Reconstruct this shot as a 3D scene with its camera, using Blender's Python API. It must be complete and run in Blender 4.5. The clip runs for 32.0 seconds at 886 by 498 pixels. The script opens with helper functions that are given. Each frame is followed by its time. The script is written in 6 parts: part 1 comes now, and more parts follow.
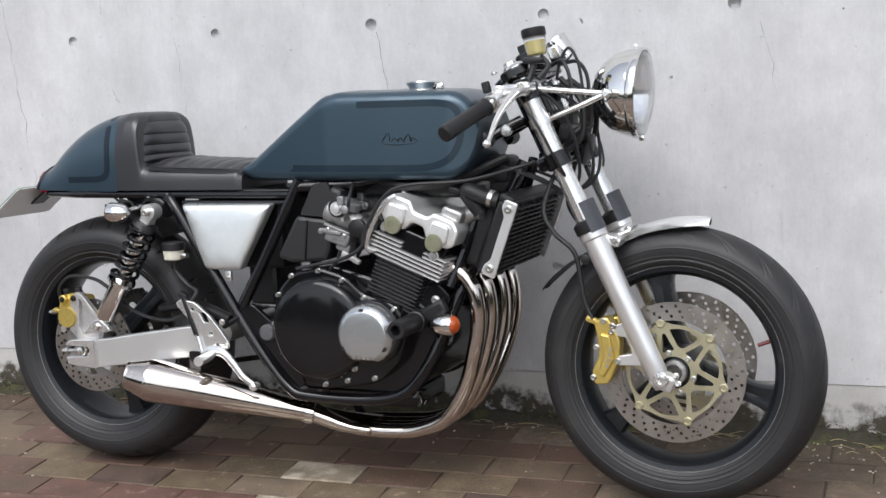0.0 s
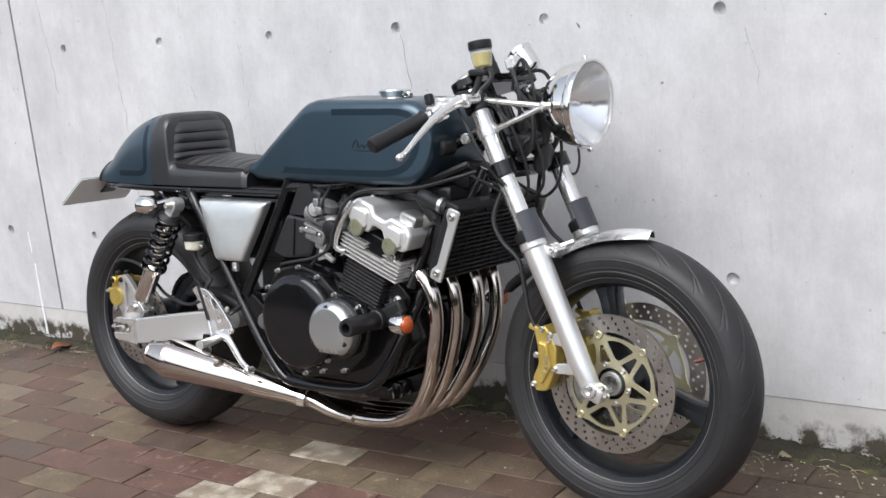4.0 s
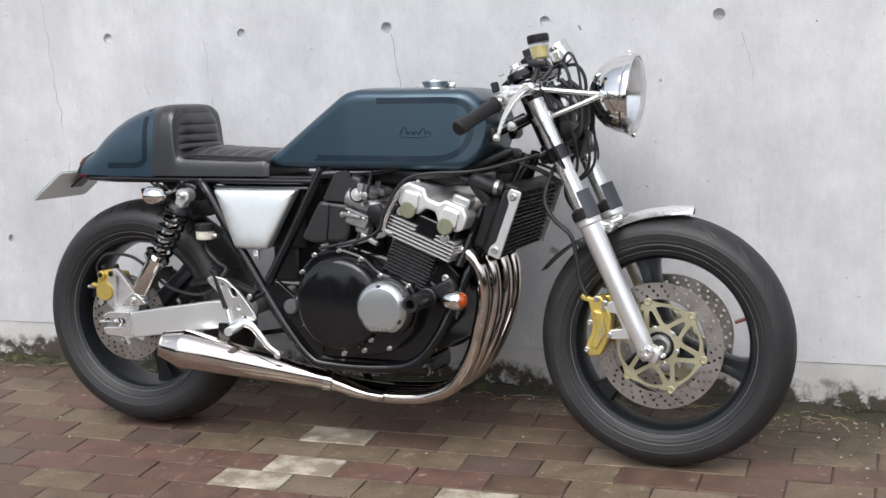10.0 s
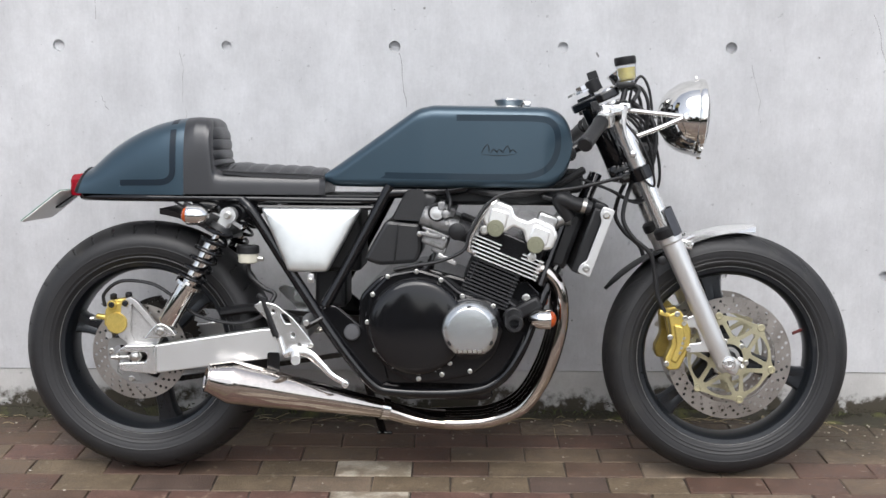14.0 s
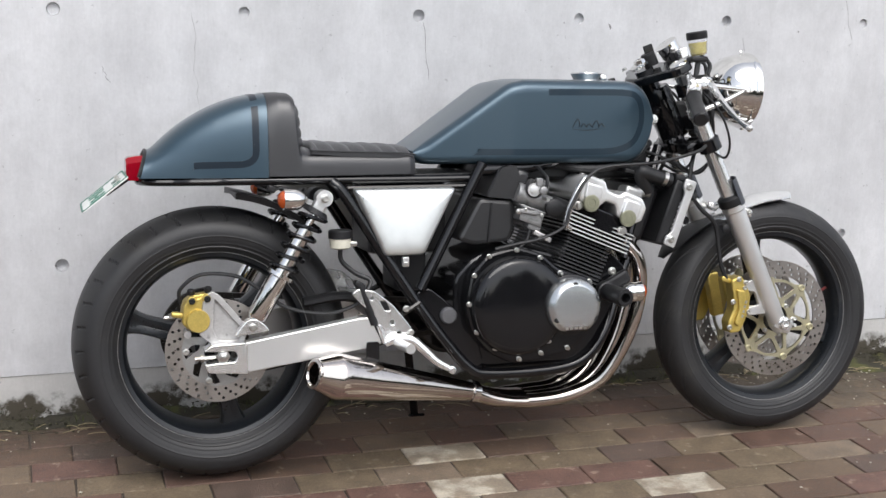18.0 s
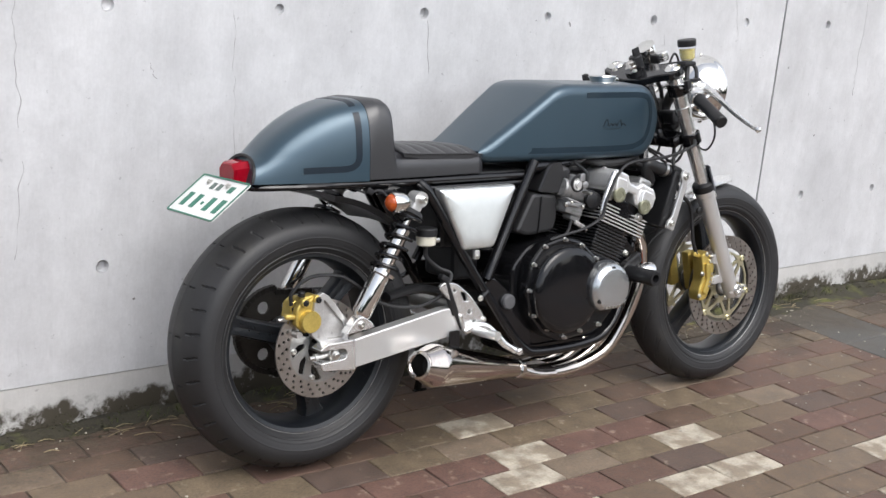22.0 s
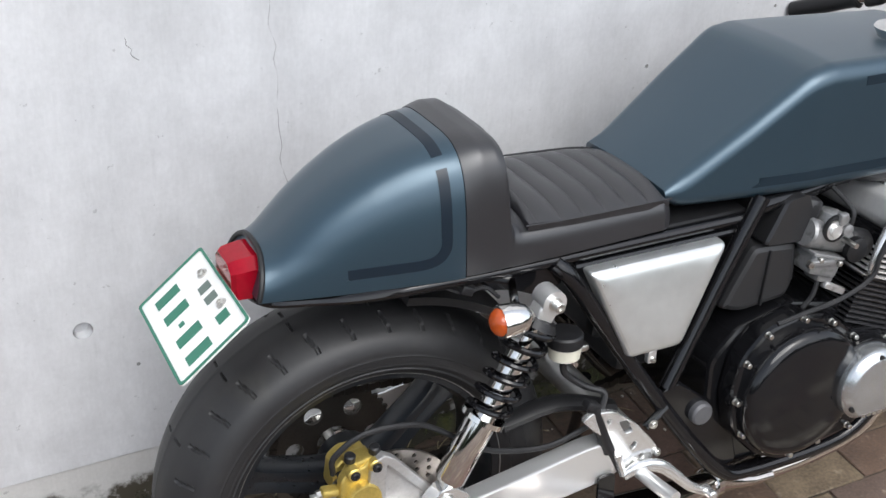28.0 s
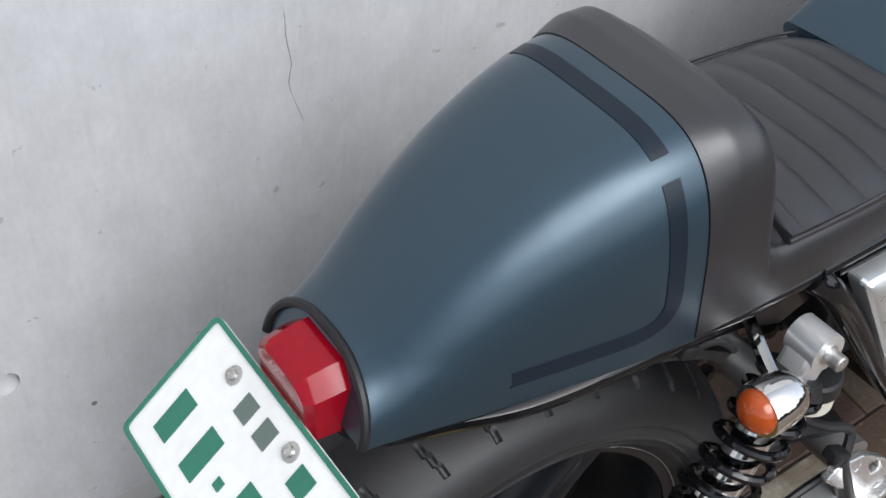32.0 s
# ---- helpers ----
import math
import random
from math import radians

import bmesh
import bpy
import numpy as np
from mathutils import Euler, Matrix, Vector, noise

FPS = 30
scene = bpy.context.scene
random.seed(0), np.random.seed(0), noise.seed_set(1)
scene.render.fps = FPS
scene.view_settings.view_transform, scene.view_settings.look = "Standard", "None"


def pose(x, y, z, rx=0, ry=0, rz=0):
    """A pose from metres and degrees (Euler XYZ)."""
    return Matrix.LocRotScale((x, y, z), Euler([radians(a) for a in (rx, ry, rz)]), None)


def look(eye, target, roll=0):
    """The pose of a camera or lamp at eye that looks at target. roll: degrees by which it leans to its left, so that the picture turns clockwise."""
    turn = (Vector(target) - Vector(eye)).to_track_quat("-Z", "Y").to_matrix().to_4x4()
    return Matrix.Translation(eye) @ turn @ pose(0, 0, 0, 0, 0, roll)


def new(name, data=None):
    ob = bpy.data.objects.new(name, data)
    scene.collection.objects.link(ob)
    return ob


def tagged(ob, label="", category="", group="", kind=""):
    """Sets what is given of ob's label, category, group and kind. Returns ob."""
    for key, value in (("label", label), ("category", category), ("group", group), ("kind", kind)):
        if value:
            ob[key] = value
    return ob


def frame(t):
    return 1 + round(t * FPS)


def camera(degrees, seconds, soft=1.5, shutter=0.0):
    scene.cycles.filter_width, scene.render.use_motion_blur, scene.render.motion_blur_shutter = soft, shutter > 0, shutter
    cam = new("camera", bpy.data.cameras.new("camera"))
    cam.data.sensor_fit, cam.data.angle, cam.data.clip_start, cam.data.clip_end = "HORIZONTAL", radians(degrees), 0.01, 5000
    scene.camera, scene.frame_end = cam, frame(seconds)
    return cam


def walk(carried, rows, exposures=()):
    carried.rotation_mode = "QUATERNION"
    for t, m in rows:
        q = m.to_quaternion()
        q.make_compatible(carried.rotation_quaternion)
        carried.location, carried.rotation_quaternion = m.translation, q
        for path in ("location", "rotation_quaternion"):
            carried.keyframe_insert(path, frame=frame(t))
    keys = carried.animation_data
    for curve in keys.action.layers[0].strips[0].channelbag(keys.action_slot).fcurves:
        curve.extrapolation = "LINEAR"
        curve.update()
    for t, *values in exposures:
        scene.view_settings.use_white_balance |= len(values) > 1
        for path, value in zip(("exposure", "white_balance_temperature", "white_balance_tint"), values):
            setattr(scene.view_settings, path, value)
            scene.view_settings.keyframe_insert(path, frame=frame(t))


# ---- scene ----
cam = camera(38.5, 32.0)
SKY, SUN, YAW, BIKE_LEAN, STEER = 0.20, 1.6, -1.45, 6.3, 0.0
PATH = [
    (0, (0.667, -0.032, 1.21), (-0.043, 1.786, 0.772), -4.4),
    (0.5, (0.742, 0.0, 1.177), (-0.002, 1.806, 0.75), -4.0),
    (1, (0.927, -0.097, 1.275), (0.097, 1.664, 0.819), -4.4),
    (1.5, (1.023, -0.074, 1.234), (0.08, 1.633, 0.789), -3.9),
    (2, (1.091, -0.019, 1.227), (0.122, 1.673, 0.78), -4.9),
    (2.5, (1.144, 0.053, 1.227), (0.16, 1.736, 0.778), -4.6),
    (3, (1.218, 0.123, 1.232), (0.187, 1.772, 0.765), -5.5),
    (3.5, (1.325, 0.209, 1.242), (0.251, 1.829, 0.769), -5.3),
    (4, (1.43, 0.27, 1.262), (0.279, 1.84, 0.805), -5.9),
    (4.5, (1.489, 0.321, 1.256), (0.29, 1.845, 0.767), -5.9),
    (6.5, (1.489, 0.268, 1.267), (0.304, 1.804, 0.783), -5.4),
    (7, (1.41, 0.156, 1.269), (0.312, 1.761, 0.798), -5.6),
    (7.5, (1.319, 0.017, 1.271), (0.308, 1.677, 0.797), -6.4),
    (8, (1.249, -0.045, 1.272), (0.269, 1.636, 0.809), -4.5),
    (8.5, (1.143, -0.09, 1.244), (0.2, 1.614, 0.789), -4.4),
    (9, (1.008, -0.162, 1.255), (0.143, 1.579, 0.784), -3.6),
    (9.5, (0.869, -0.235, 1.239), (0.058, 1.532, 0.772), -2.9),
    (10, (0.717, -0.336, 1.249), (0.03, 1.489, 0.804), -3.4),
    (10.5, (0.583, -0.381, 1.238), (-0.06, 1.465, 0.813), -2.1),
    (11, (0.436, -0.398, 1.24), (-0.132, 1.475, 0.833), -2.6),
    (11.5, (0.291, -0.427, 1.229), (-0.172, 1.475, 0.823), -1.5),
    (12, (0.109, -0.48, 1.23), (-0.261, 1.443, 0.823), -2.5),
    (12.5, (-0.09, -0.559, 1.22), (-0.359, 1.381, 0.816), -2.7),
    (13, (-0.236, -0.552, 1.216), (-0.437, 1.396, 0.812), -1.5),
    (13.5, (-0.372, -0.527, 1.196), (-0.46, 1.434, 0.81), -1.3),
    (14, (-0.53, -0.515, 1.197), (-0.543, 1.447, 0.811), 0.2),
    (14.5, (-0.716, -0.532, 1.207), (-0.594, 1.426, 0.823), -0.0),
    (15, (-0.872, -0.536, 1.184), (-0.691, 1.418, 0.796), 0.7),
    (15.5, (-0.981, -0.492, 1.179), (-0.756, 1.454, 0.78), 0.4),
    (17.5, (-1.58, -0.331, 1.214), (-1.037, 1.544, 0.778), 3.3),
    (18, (-1.707, -0.24, 1.215), (-1.085, 1.608, 0.771), 1.9),
    (18.5, (-1.836, -0.182, 1.214), (-1.145, 1.645, 0.784), 4.8),
    (19, (-1.999, -0.137, 1.225), (-1.173, 1.63, 0.781), 3.7),
    (19.5, (-2.135, -0.08, 1.228), (-1.258, 1.66, 0.776), 4.2),
    (20, (-2.2, 0.009, 1.191), (-1.29, 1.731, 0.735), 3.3),
    (20.5, (-2.308, 0.156, 1.213), (-1.413, 1.650, 0.756), 3.0),
    (21, (-2.449, 0.116, 1.270), (-1.503, 1.581, 0.821), 4.6),
    (21.5, (-2.786, 0.061, 1.329), (-1.710, 1.433, 0.882), 3.5),
    (22, (-2.865, 0.169, 1.350), (-1.774, 1.524, 0.888), 5.2),
    (22.5, (-2.851, 0.320, 1.354), (-1.745, 1.645, 0.840), 5.2),
    (23, (-2.838, 0.476, 1.380), (-1.714, 1.771, 0.833), 4.1),
    (23.5, (-2.781, 0.594, 1.387), (-1.658, 1.856, 0.766), 3.5),
    (24, (-2.731, 0.753, 1.399), (-1.568, 1.939, 0.705), 4.6),
    (24.5, (-2.751, 0.828, 1.455), (-1.541, 1.979, 0.785), 5.9),
    (25, (-3.038, 0.639, 1.638), (-1.798, 1.785, 1.015), 5.7),
    (25.5, (-2.809, 0.722, 1.647), (-1.640, 1.933, 1.010), 4.8),
    (27.5, (-2.105, 1.194, 1.725), (-1.240, 2.488, 0.821), 3.9),
    (28, (-1.911, 1.281, 1.695), (-1.187, 2.619, 0.733), 3.3),
    (28.5, (-1.746, 1.362, 1.661), (-1.178, 2.733, 0.642), 3.2),
    (29, (-1.660, 1.474, 1.609), (-1.182, 2.852, 0.555), 3.3),
    (29.5, (-1.649, 1.620, 1.541), (-1.203, 2.987, 0.458), 2.4),
    (30, (-1.703, 1.751, 1.514), (-1.160, 3.056, 0.400), 1.3),
    (30.5, (-1.738, 1.833, 1.502), (-1.103, 3.086, 0.377), 2.2),
    (31, (-1.766, 1.959, 1.491), (-1.057, 3.140, 0.333), 3.0),
    (31.5, (-1.772, 2.065, 1.500), (-1.034, 3.153, 0.271), 1.0),
    (32, (-1.758, 2.157, 1.508), (-0.993, 3.131, 0.202), 4.4),
]
walk(cam, [(t, look(eye, target, roll)) for t, eye, target, roll in PATH], [(0, 0.12, 6300, 10), (4, 0.24, 6300, 10), (13, 0.14, 6300, 10), (20, 0.19, 6350, 10), (23, 0.28, 6350, 10), (24, 0.31, 6360, 10), (25, 0.52, 6380, 10), (27, 0.30, 6280, 9), (29, 0.28, 6180, 9), (31, 0.26, 6150, 9), (32, 0.10, 6150, 9)])

# ---- world, sun, exposure ----
world = bpy.data.worlds.new("sky")
scene.world = world
world.use_nodes = True
wn = world.node_tree
sky = wn.nodes.new("ShaderNodeTexSky")
sky.sky_type = "NISHITA"
sky.sun_disc = False
sky.sun_elevation, sky.sun_rotation = radians(52), radians(165)
sky.air_density, sky.dust_density, sky.ozone_density = 1.0, 3.0, 1.0
grey = wn.nodes.new("ShaderNodeHueSaturation")
grey.inputs["Saturation"].default_value = 0.40
wn.links.new(sky.outputs[0], grey.inputs["Color"])
wn.links.new(grey.outputs[0], wn.nodes["Background"].inputs["Color"])
wn.nodes["Background"].inputs["Strength"].default_value = SKY
sun = new("sun", bpy.data.lights.new("sun", "SUN"))
sun.data.energy, sun.data.angle, sun.data.color = SUN, radians(40), (1.0, 0.97, 0.93)
sun.matrix_world = look((-1.0, -3.6, 4.8), (0, 0, 0))

# ---- materials ----
def mat(name, col, rough=0.5, metal=0.0, var=0.12, scale=8.0, fine=90.0, bump=0.0, bscale=250.0, coat=0.0, rvar=0.12, spec=0.5, dirt=None, island=0.0, obj=0.0, world=False):
    m = bpy.data.materials.new(name)
    m.use_nodes = True
    n, l = m.node_tree.nodes, m.node_tree.links
    b = n["Principled BSDF"]
    b.inputs["Metallic"].default_value = metal
    b.inputs["Coat Weight"].default_value = coat
    b.inputs["Coat Roughness"].default_value = 0.06
    b.inputs["Specular IOR Level"].default_value = spec
    tc = n.new("ShaderNodeNewGeometry" if world else "ShaderNodeTexCoord")
    place = tc.outputs["Position" if world else "Object"]
    big, small = n.new("ShaderNodeTexNoise"), n.new("ShaderNodeTexNoise")
    for t, s in ((big, scale), (small, fine)):
        t.inputs["Scale"].default_value = s
        t.inputs["Detail"].default_value = 5
        l.new(place, t.inputs["Vector"])
    add = n.new("ShaderNodeMath")
    add.operation = "ADD"
    l.new(big.outputs["Fac"], add.inputs[0])
    l.new(small.outputs["Fac"], add.inputs[1])
    last = add.outputs[0]
    rng = n.new("ShaderNodeMapRange")
    rng.inputs["From Min"].default_value, rng.inputs["From Max"].default_value = 0.65, 1.35
    rng.inputs["To Min"].default_value, rng.inputs["To Max"].default_value = 1 - var, 1 + var
    l.new(last, rng.inputs["Value"])
    mul = n.new("ShaderNodeVectorMath")
    mul.operation = "SCALE"
    base = n.new("ShaderNodeRGB")
    base.outputs[0].default_value = (*col, 1)
    colour = base.outputs[0]
    if dirt:
        mix, ramp = n.new("ShaderNodeMix"), n.new("ShaderNodeMapRange")
        mix.data_type = "RGBA"
        spots = n.new("ShaderNodeTexNoise")
        spots.inputs["Scale"].default_value, spots.inputs["Detail"].default_value = dirt[1], 8
        l.new(place, spots.inputs["Vector"])
        ramp.inputs["From Min"].default_value, ramp.inputs["From Max"].default_value = dirt[2], dirt[2] + 0.14
        l.new(spots.outputs["Fac"], ramp.inputs["Value"])
        l.new(ramp.outputs[0], mix.inputs["Factor"])
        l.new(colour, mix.inputs["A"])
        mix.inputs["B"].default_value = (*dirt[0], 1)
        colour = mix.outputs["Result"]
    l.new(colour, mul.inputs[0])
    l.new(rng.outputs[0], mul.inputs["Scale"])
    l.new(mul.outputs[0], b.inputs["Base Color"])
    rr = n.new("ShaderNodeMapRange")
    rr.inputs["From Min"].default_value, rr.inputs["From Max"].default_value = 0.65, 1.35
    rr.inputs["To Min"].default_value, rr.inputs["To Max"].default_value = max(0.02, rough - rvar * rough), min(1, rough + rvar * rough)
    l.new(last, rr.inputs["Value"])
    l.new(rr.outputs[0], b.inputs["Roughness"])
    if bump:
        bt, bn = n.new("ShaderNodeTexNoise"), n.new("ShaderNodeBump")
        bt.inputs["Scale"].default_value, bt.inputs["Detail"].default_value = bscale, 4
        l.new(place, bt.inputs["Vector"])
        l.new(bt.outputs["Fac"], bn.inputs["Height"])
        bn.inputs["Strength"].default_value, bn.inputs["Distance"].default_value = bump, 0.002
        l.new(bn.outputs[0], b.inputs["Normal"])
    return m


TEAL = mat("teal_paint", (0.027, 0.058, 0.084), 0.39, 0.66, 0.06, 3, 600, coat=0.78, bump=0.02, bscale=900)
TEAL.node_tree.nodes["Principled BSDF"].inputs["Coat Roughness"].default_value = 0.29
TEAL.node_tree.nodes["Principled BSDF"].inputs["Coat IOR"].default_value = 1.52
BAND = mat("dark_paint_band", (0.006, 0.013, 0.022), 0.34, 0, 0.08, 3, 600, spec=0.35)
# darker teal that carries the shade of the tank's pressed groove
BANDT = mat("groove_shade_tone", (0.011, 0.026, 0.041), 0.38, 0.45, 0.08, 3, 600, coat=0.25)
CARBM = mat("weathered_carburettor_alloy", (0.27, 0.27, 0.27), 0.45, 0.6, 0.18, 30, 220, bump=0.1, bscale=420, dirt=((0.09, 0.09, 0.085), 45, 0.58))
AIRBOX = mat("semi_gloss_plastic", (0.020, 0.020, 0.021), 0.34, 0, 0.15, 12, 200, spec=0.5)
FINS = mat("worn_black_fins", (0.040, 0.040, 0.042), 0.38, 0.3, 0.2, 30, 200)
HEADC = mat("bright_head_casting", (0.86, 0.86, 0.85), 0.22, 0.60, 0.07, 14, 120, bump=0.04, bscale=300)
REFLECT = mat("lamp_reflector", (0.95, 0.95, 0.95), 0.10, 1, 0.03, 12, 200)
ALUC = mat("hand_rubbed_aluminium", (0.70, 0.72, 0.71), 0.34, 0.82, 0.07, 9, 40, rvar=0.25, bump=0.03, bscale=60)
VINYL = mat("black_vinyl", (0.0145, 0.0145, 0.0170), 0.36, 0, 0.15, 6, 300, bump=0.10, bscale=700, spec=0.85)
GLOSS = mat("black_gloss", (0.006, 0.006, 0.007), 0.10, 0, 0.2, 9, 120, spec=0.5)
CASE = mat("black_engine_paint", (0.007, 0.007, 0.008), 0.10, 0, 0.25, 9, 160, bump=0.012, bscale=500, spec=0.46)
PLASTIC = mat("black_plastic", (0.013, 0.013, 0.014), 0.42, 0, 0.2, 12, 200, bump=0.06, bscale=600, spec=0.35)
RUBBER = mat("tyre_rubber", (0.019, 0.019, 0.020), 0.50, 0, 0.22, 7, 90, bump=0.12, bscale=420, spec=0.45, dirt=((0.032, 0.031, 0.029), 9, 0.57))
HOSE = mat("black_hose", (0.012, 0.012, 0.013), 0.5, 0, 0.2, 30, 300)
RIMP = mat("rim_paint", (0.011, 0.013, 0.016), 0.30, 0.1, 0.2, 8, 150, bump=0.03, dirt=((0.05, 0.05, 0.05), 14, 0.62))
CHROME = mat("chrome", (0.80, 0.79, 0.77), 0.07, 1, 0.05, 12, 200, rvar=0.5)
PIPE = mat("exhaust_chrome", (0.60, 0.55, 0.51), 0.10, 1, 0.10, 9, 120, rvar=0.5)
ALU = mat("brushed_aluminium", (0.74, 0.74, 0.73), 0.30, 0.72, 0.02, 5, 14, rvar=0.05)
ALUP = mat("polished_aluminium", (0.78, 0.78, 0.77), 0.18, 0.8, 0.04, 5, 30, rvar=0.2)
COVERP = mat("polished_cover", (0.54, 0.56, 0.57), 0.25, 0.85, 0.01, 3, 9, rvar=0.02)
CAST = mat("cast_aluminium", (0.50, 0.49, 0.48), 0.42, 0.7, 0.12, 25, 200, bump=0.1, bscale=420, dirt=((0.16, 0.15, 0.14), 40, 0.62))
SILVER = mat("silver_paint", (0.42, 0.42, 0.41), 0.35, 0.75, 0.1, 14, 240, bump=0.08, bscale=380)
STEEL = mat("disc_steel", (0.42, 0.39, 0.36), 0.36, 1, 0.14, 18, 260, rvar=0.3, bump=0.05, bscale=600)
GOLD = mat("gold_anodised", (0.62, 0.47, 0.13), 0.36, 0.7, 0.16, 22, 240, bump=0.05)
GOLDC = mat("pale_gold_carrier", (0.62, 0.58, 0.40), 0.34, 0.85, 0.12, 22, 240, bump=0.05)
BOLT = mat("zinc_bolt", (0.62, 0.61, 0.58), 0.3, 1, 0.15, 60, 400)
DARK = mat("dark_recess", (0.006, 0.006, 0.006), 0.7, 0, 0.2)
RED = mat("red_lens", (0.25, 0.003, 0.012), 0.08, 0, 0.12, 20, 120, spec=0.28)
AMBER = mat("amber_lens", (0.40, 0.065, 0.008), 0.12, 0, 0.15, 40, 200, coat=0.5)
PLATEW = mat("plate_white", (0.80, 0.80, 0.78), 0.35, 0, 0.05, 15, 90)
PLATEG = mat("plate_green", (0.03, 0.17, 0.11), 0.4, 0, 0.1)
PLATET = mat("plate_grey_writing", (0.12, 0.16, 0.14), 0.45, 0, 0.1)
FLUID = mat("brake_fluid", (0.66, 0.55, 0.14), 0.25, 0, 0.15, 25, 90, coat=0.3)
MILKY = mat("milky_plastic", (0.62, 0.60, 0.50), 0.35, 0, 0.1)
LOGO = mat("dark_script", (0.006, 0.010, 0.014), 0.3, 0, 0.1)
GLASS = bpy.data.materials.new("lamp_glass")
GLASS.use_nodes = True
gb = GLASS.node_tree.nodes["Principled BSDF"]
gb.inputs["Transmission Weight"].default_value, gb.inputs["Roughness"].default_value = 0.97, 0.05
gb.inputs["Base Color"].default_value = (0.95, 0.96, 0.97, 1)


PLASTICC = GLASS.copy()
PLASTICC.name = "clear_cup_plastic"
cb = PLASTICC.node_tree.nodes["Principled BSDF"]
cb.inputs["Roughness"].default_value, cb.inputs["IOR"].default_value = 0.15, 1.3
cb.inputs["Transmission Weight"].default_value = 0.9


# ---- mesh helpers ----
def hide_sharp(bm, angle=0.55):
    bmesh.ops.recalc_face_normals(bm, faces=bm.faces)
    for f in bm.faces:
        f.smooth = True
    for e in bm.edges:
        if len(e.link_faces) == 2 and e.calc_face_angle(0) > angle:
            e.smooth = False


def part(name, bm, material, parent=None, label="", angle=0.55, loc=None):
    hide_sharp(bm, angle)
    me = bpy.data.meshes.new(name)
    bm.to_mesh(me)
    bm.free()
    me.materials.append(material)
    ob = new(name, me)
    if parent:
        ob.parent = parent
    if loc:
        ob.location = loc
    return tagged(ob, label) if label else ob


def join(*bms):
    out = bms[0]
    for b in bms[1:]:
        me = bpy.data.meshes.new("t")
        b.to_mesh(me)
        b.free()
        out.from_mesh(me)
        bpy.data.meshes.remove(me)
    return out


def loft(rings, cap=True, ring_closed=True, loop=False):
    bm = bmesh.new()
    vs = [[bm.verts.new(p) for p in r] for r in rings]
    k = len(vs[0])
    pairs = list(zip(vs, vs[1:])) + ([(vs[-1], vs[0])] if loop else [])
    for a, b in pairs:
        for i in range(k if ring_closed else k - 1):
            j = (i + 1) % k
            bm.faces.new((a[i], a[j], b[j], b[i]))
    if cap and not loop and ring_closed:
        bm.faces.new(vs[0][::-1])
        bm.faces.new(vs[-1])
    return bm


def spline(pts, n=8):
    """A smooth line through the points."""
    p = [Vector(q) for q in pts]
    p = [2 * p[0] - p[1]] + p + [2 * p[-1] - p[-2]]
    out = []
    for i in range(1, len(p) - 2):
        a, b, c, d = p[i - 1:i + 3]
        for k in range(n):
            t = k / n
            out.append(0.5 * ((2 * b) + (c - a) * t + (2 * a - 5 * b + 4 * c - d) * t * t + (3 * b - a - 3 * c + d) * t ** 3))
    return out + [p[-2]]


def tube(pts, r, seg=12, smooth=8, cap=True, flat=1.0):
    """A round bar along a smooth line; r may be a list, one for each given point."""
    pts = [Vector(q) for q in pts]
    rs = r if isinstance(r, (list, tuple)) else [r] * len(pts)
    if smooth > 1 and len(pts) > 2:
        line = spline(pts, smooth)
        rad = []
        for i in range(len(rs) - 1):
            rad += [rs[i] + (rs[i + 1] - rs[i]) * k / smooth for k in range(smooth)]
        rs = rad + [rs[-1]]
    else:
        line = pts
    rings, up = [], None
    for i, p in enumerate(line):
        d = (line[min(i + 1, len(line) - 1)] - line[max(i - 1, 0)]).normalized()
        if up is None:
            up = Vector((0, 1, 0)) if abs(d.y) < 0.9 else Vector((1, 0, 0))
        side = d.cross(up).normalized()
        up = side.cross(d).normalized()
        rings.append([p + rs[i] * (math.cos(a) * side + flat * math.sin(a) * up) for a in (2 * math.pi * k / seg for k in range(seg))])
    return loft(rings, cap)


def lathe(prof, a, axis, seg=32, cap=True):
    """Turns (distance along the axis, radius) pairs round the line from point a along axis."""
    a, d = Vector(a), Vector(axis).normalized()
    u = d.cross(Vector((0, 0, 1)) if abs(d.z) < 0.9 else Vector((1, 0, 0))).normalized()
    v = d.cross(u)
    return loft([[a + d * h + max(r, 0.0002) * (math.cos(t) * u + math.sin(t) * v) for t in (2 * math.pi * k / seg for k in range(seg))] for h, r in prof], cap)


def crisp(bm, res):
    """Keeps the flat faces flat beside their bevels."""
    new_faces = set(res["faces"])
    for e in bm.edges:
        if len(e.link_faces) == 2 and (e.link_faces[0] in new_faces) != (e.link_faces[1] in new_faces):
            e.smooth = False


def box(c, s, bevel=0.004, rot=None, seg=2):
    bm = bmesh.new()
    bmesh.ops.create_cube(bm, size=1)
    bmesh.ops.scale(bm, vec=s, verts=bm.verts)
    if bevel:
        crisp(bm, bmesh.ops.bevel(bm, geom=bm.edges[:], offset=bevel, segments=seg, profile=0.5, affect="EDGES"))
    if rot:
        bmesh.ops.rotate(bm, matrix=Euler([radians(q) for q in rot]).to_matrix(), verts=bm.verts)
    bmesh.ops.translate(bm, vec=c, verts=bm.verts)
    return bm


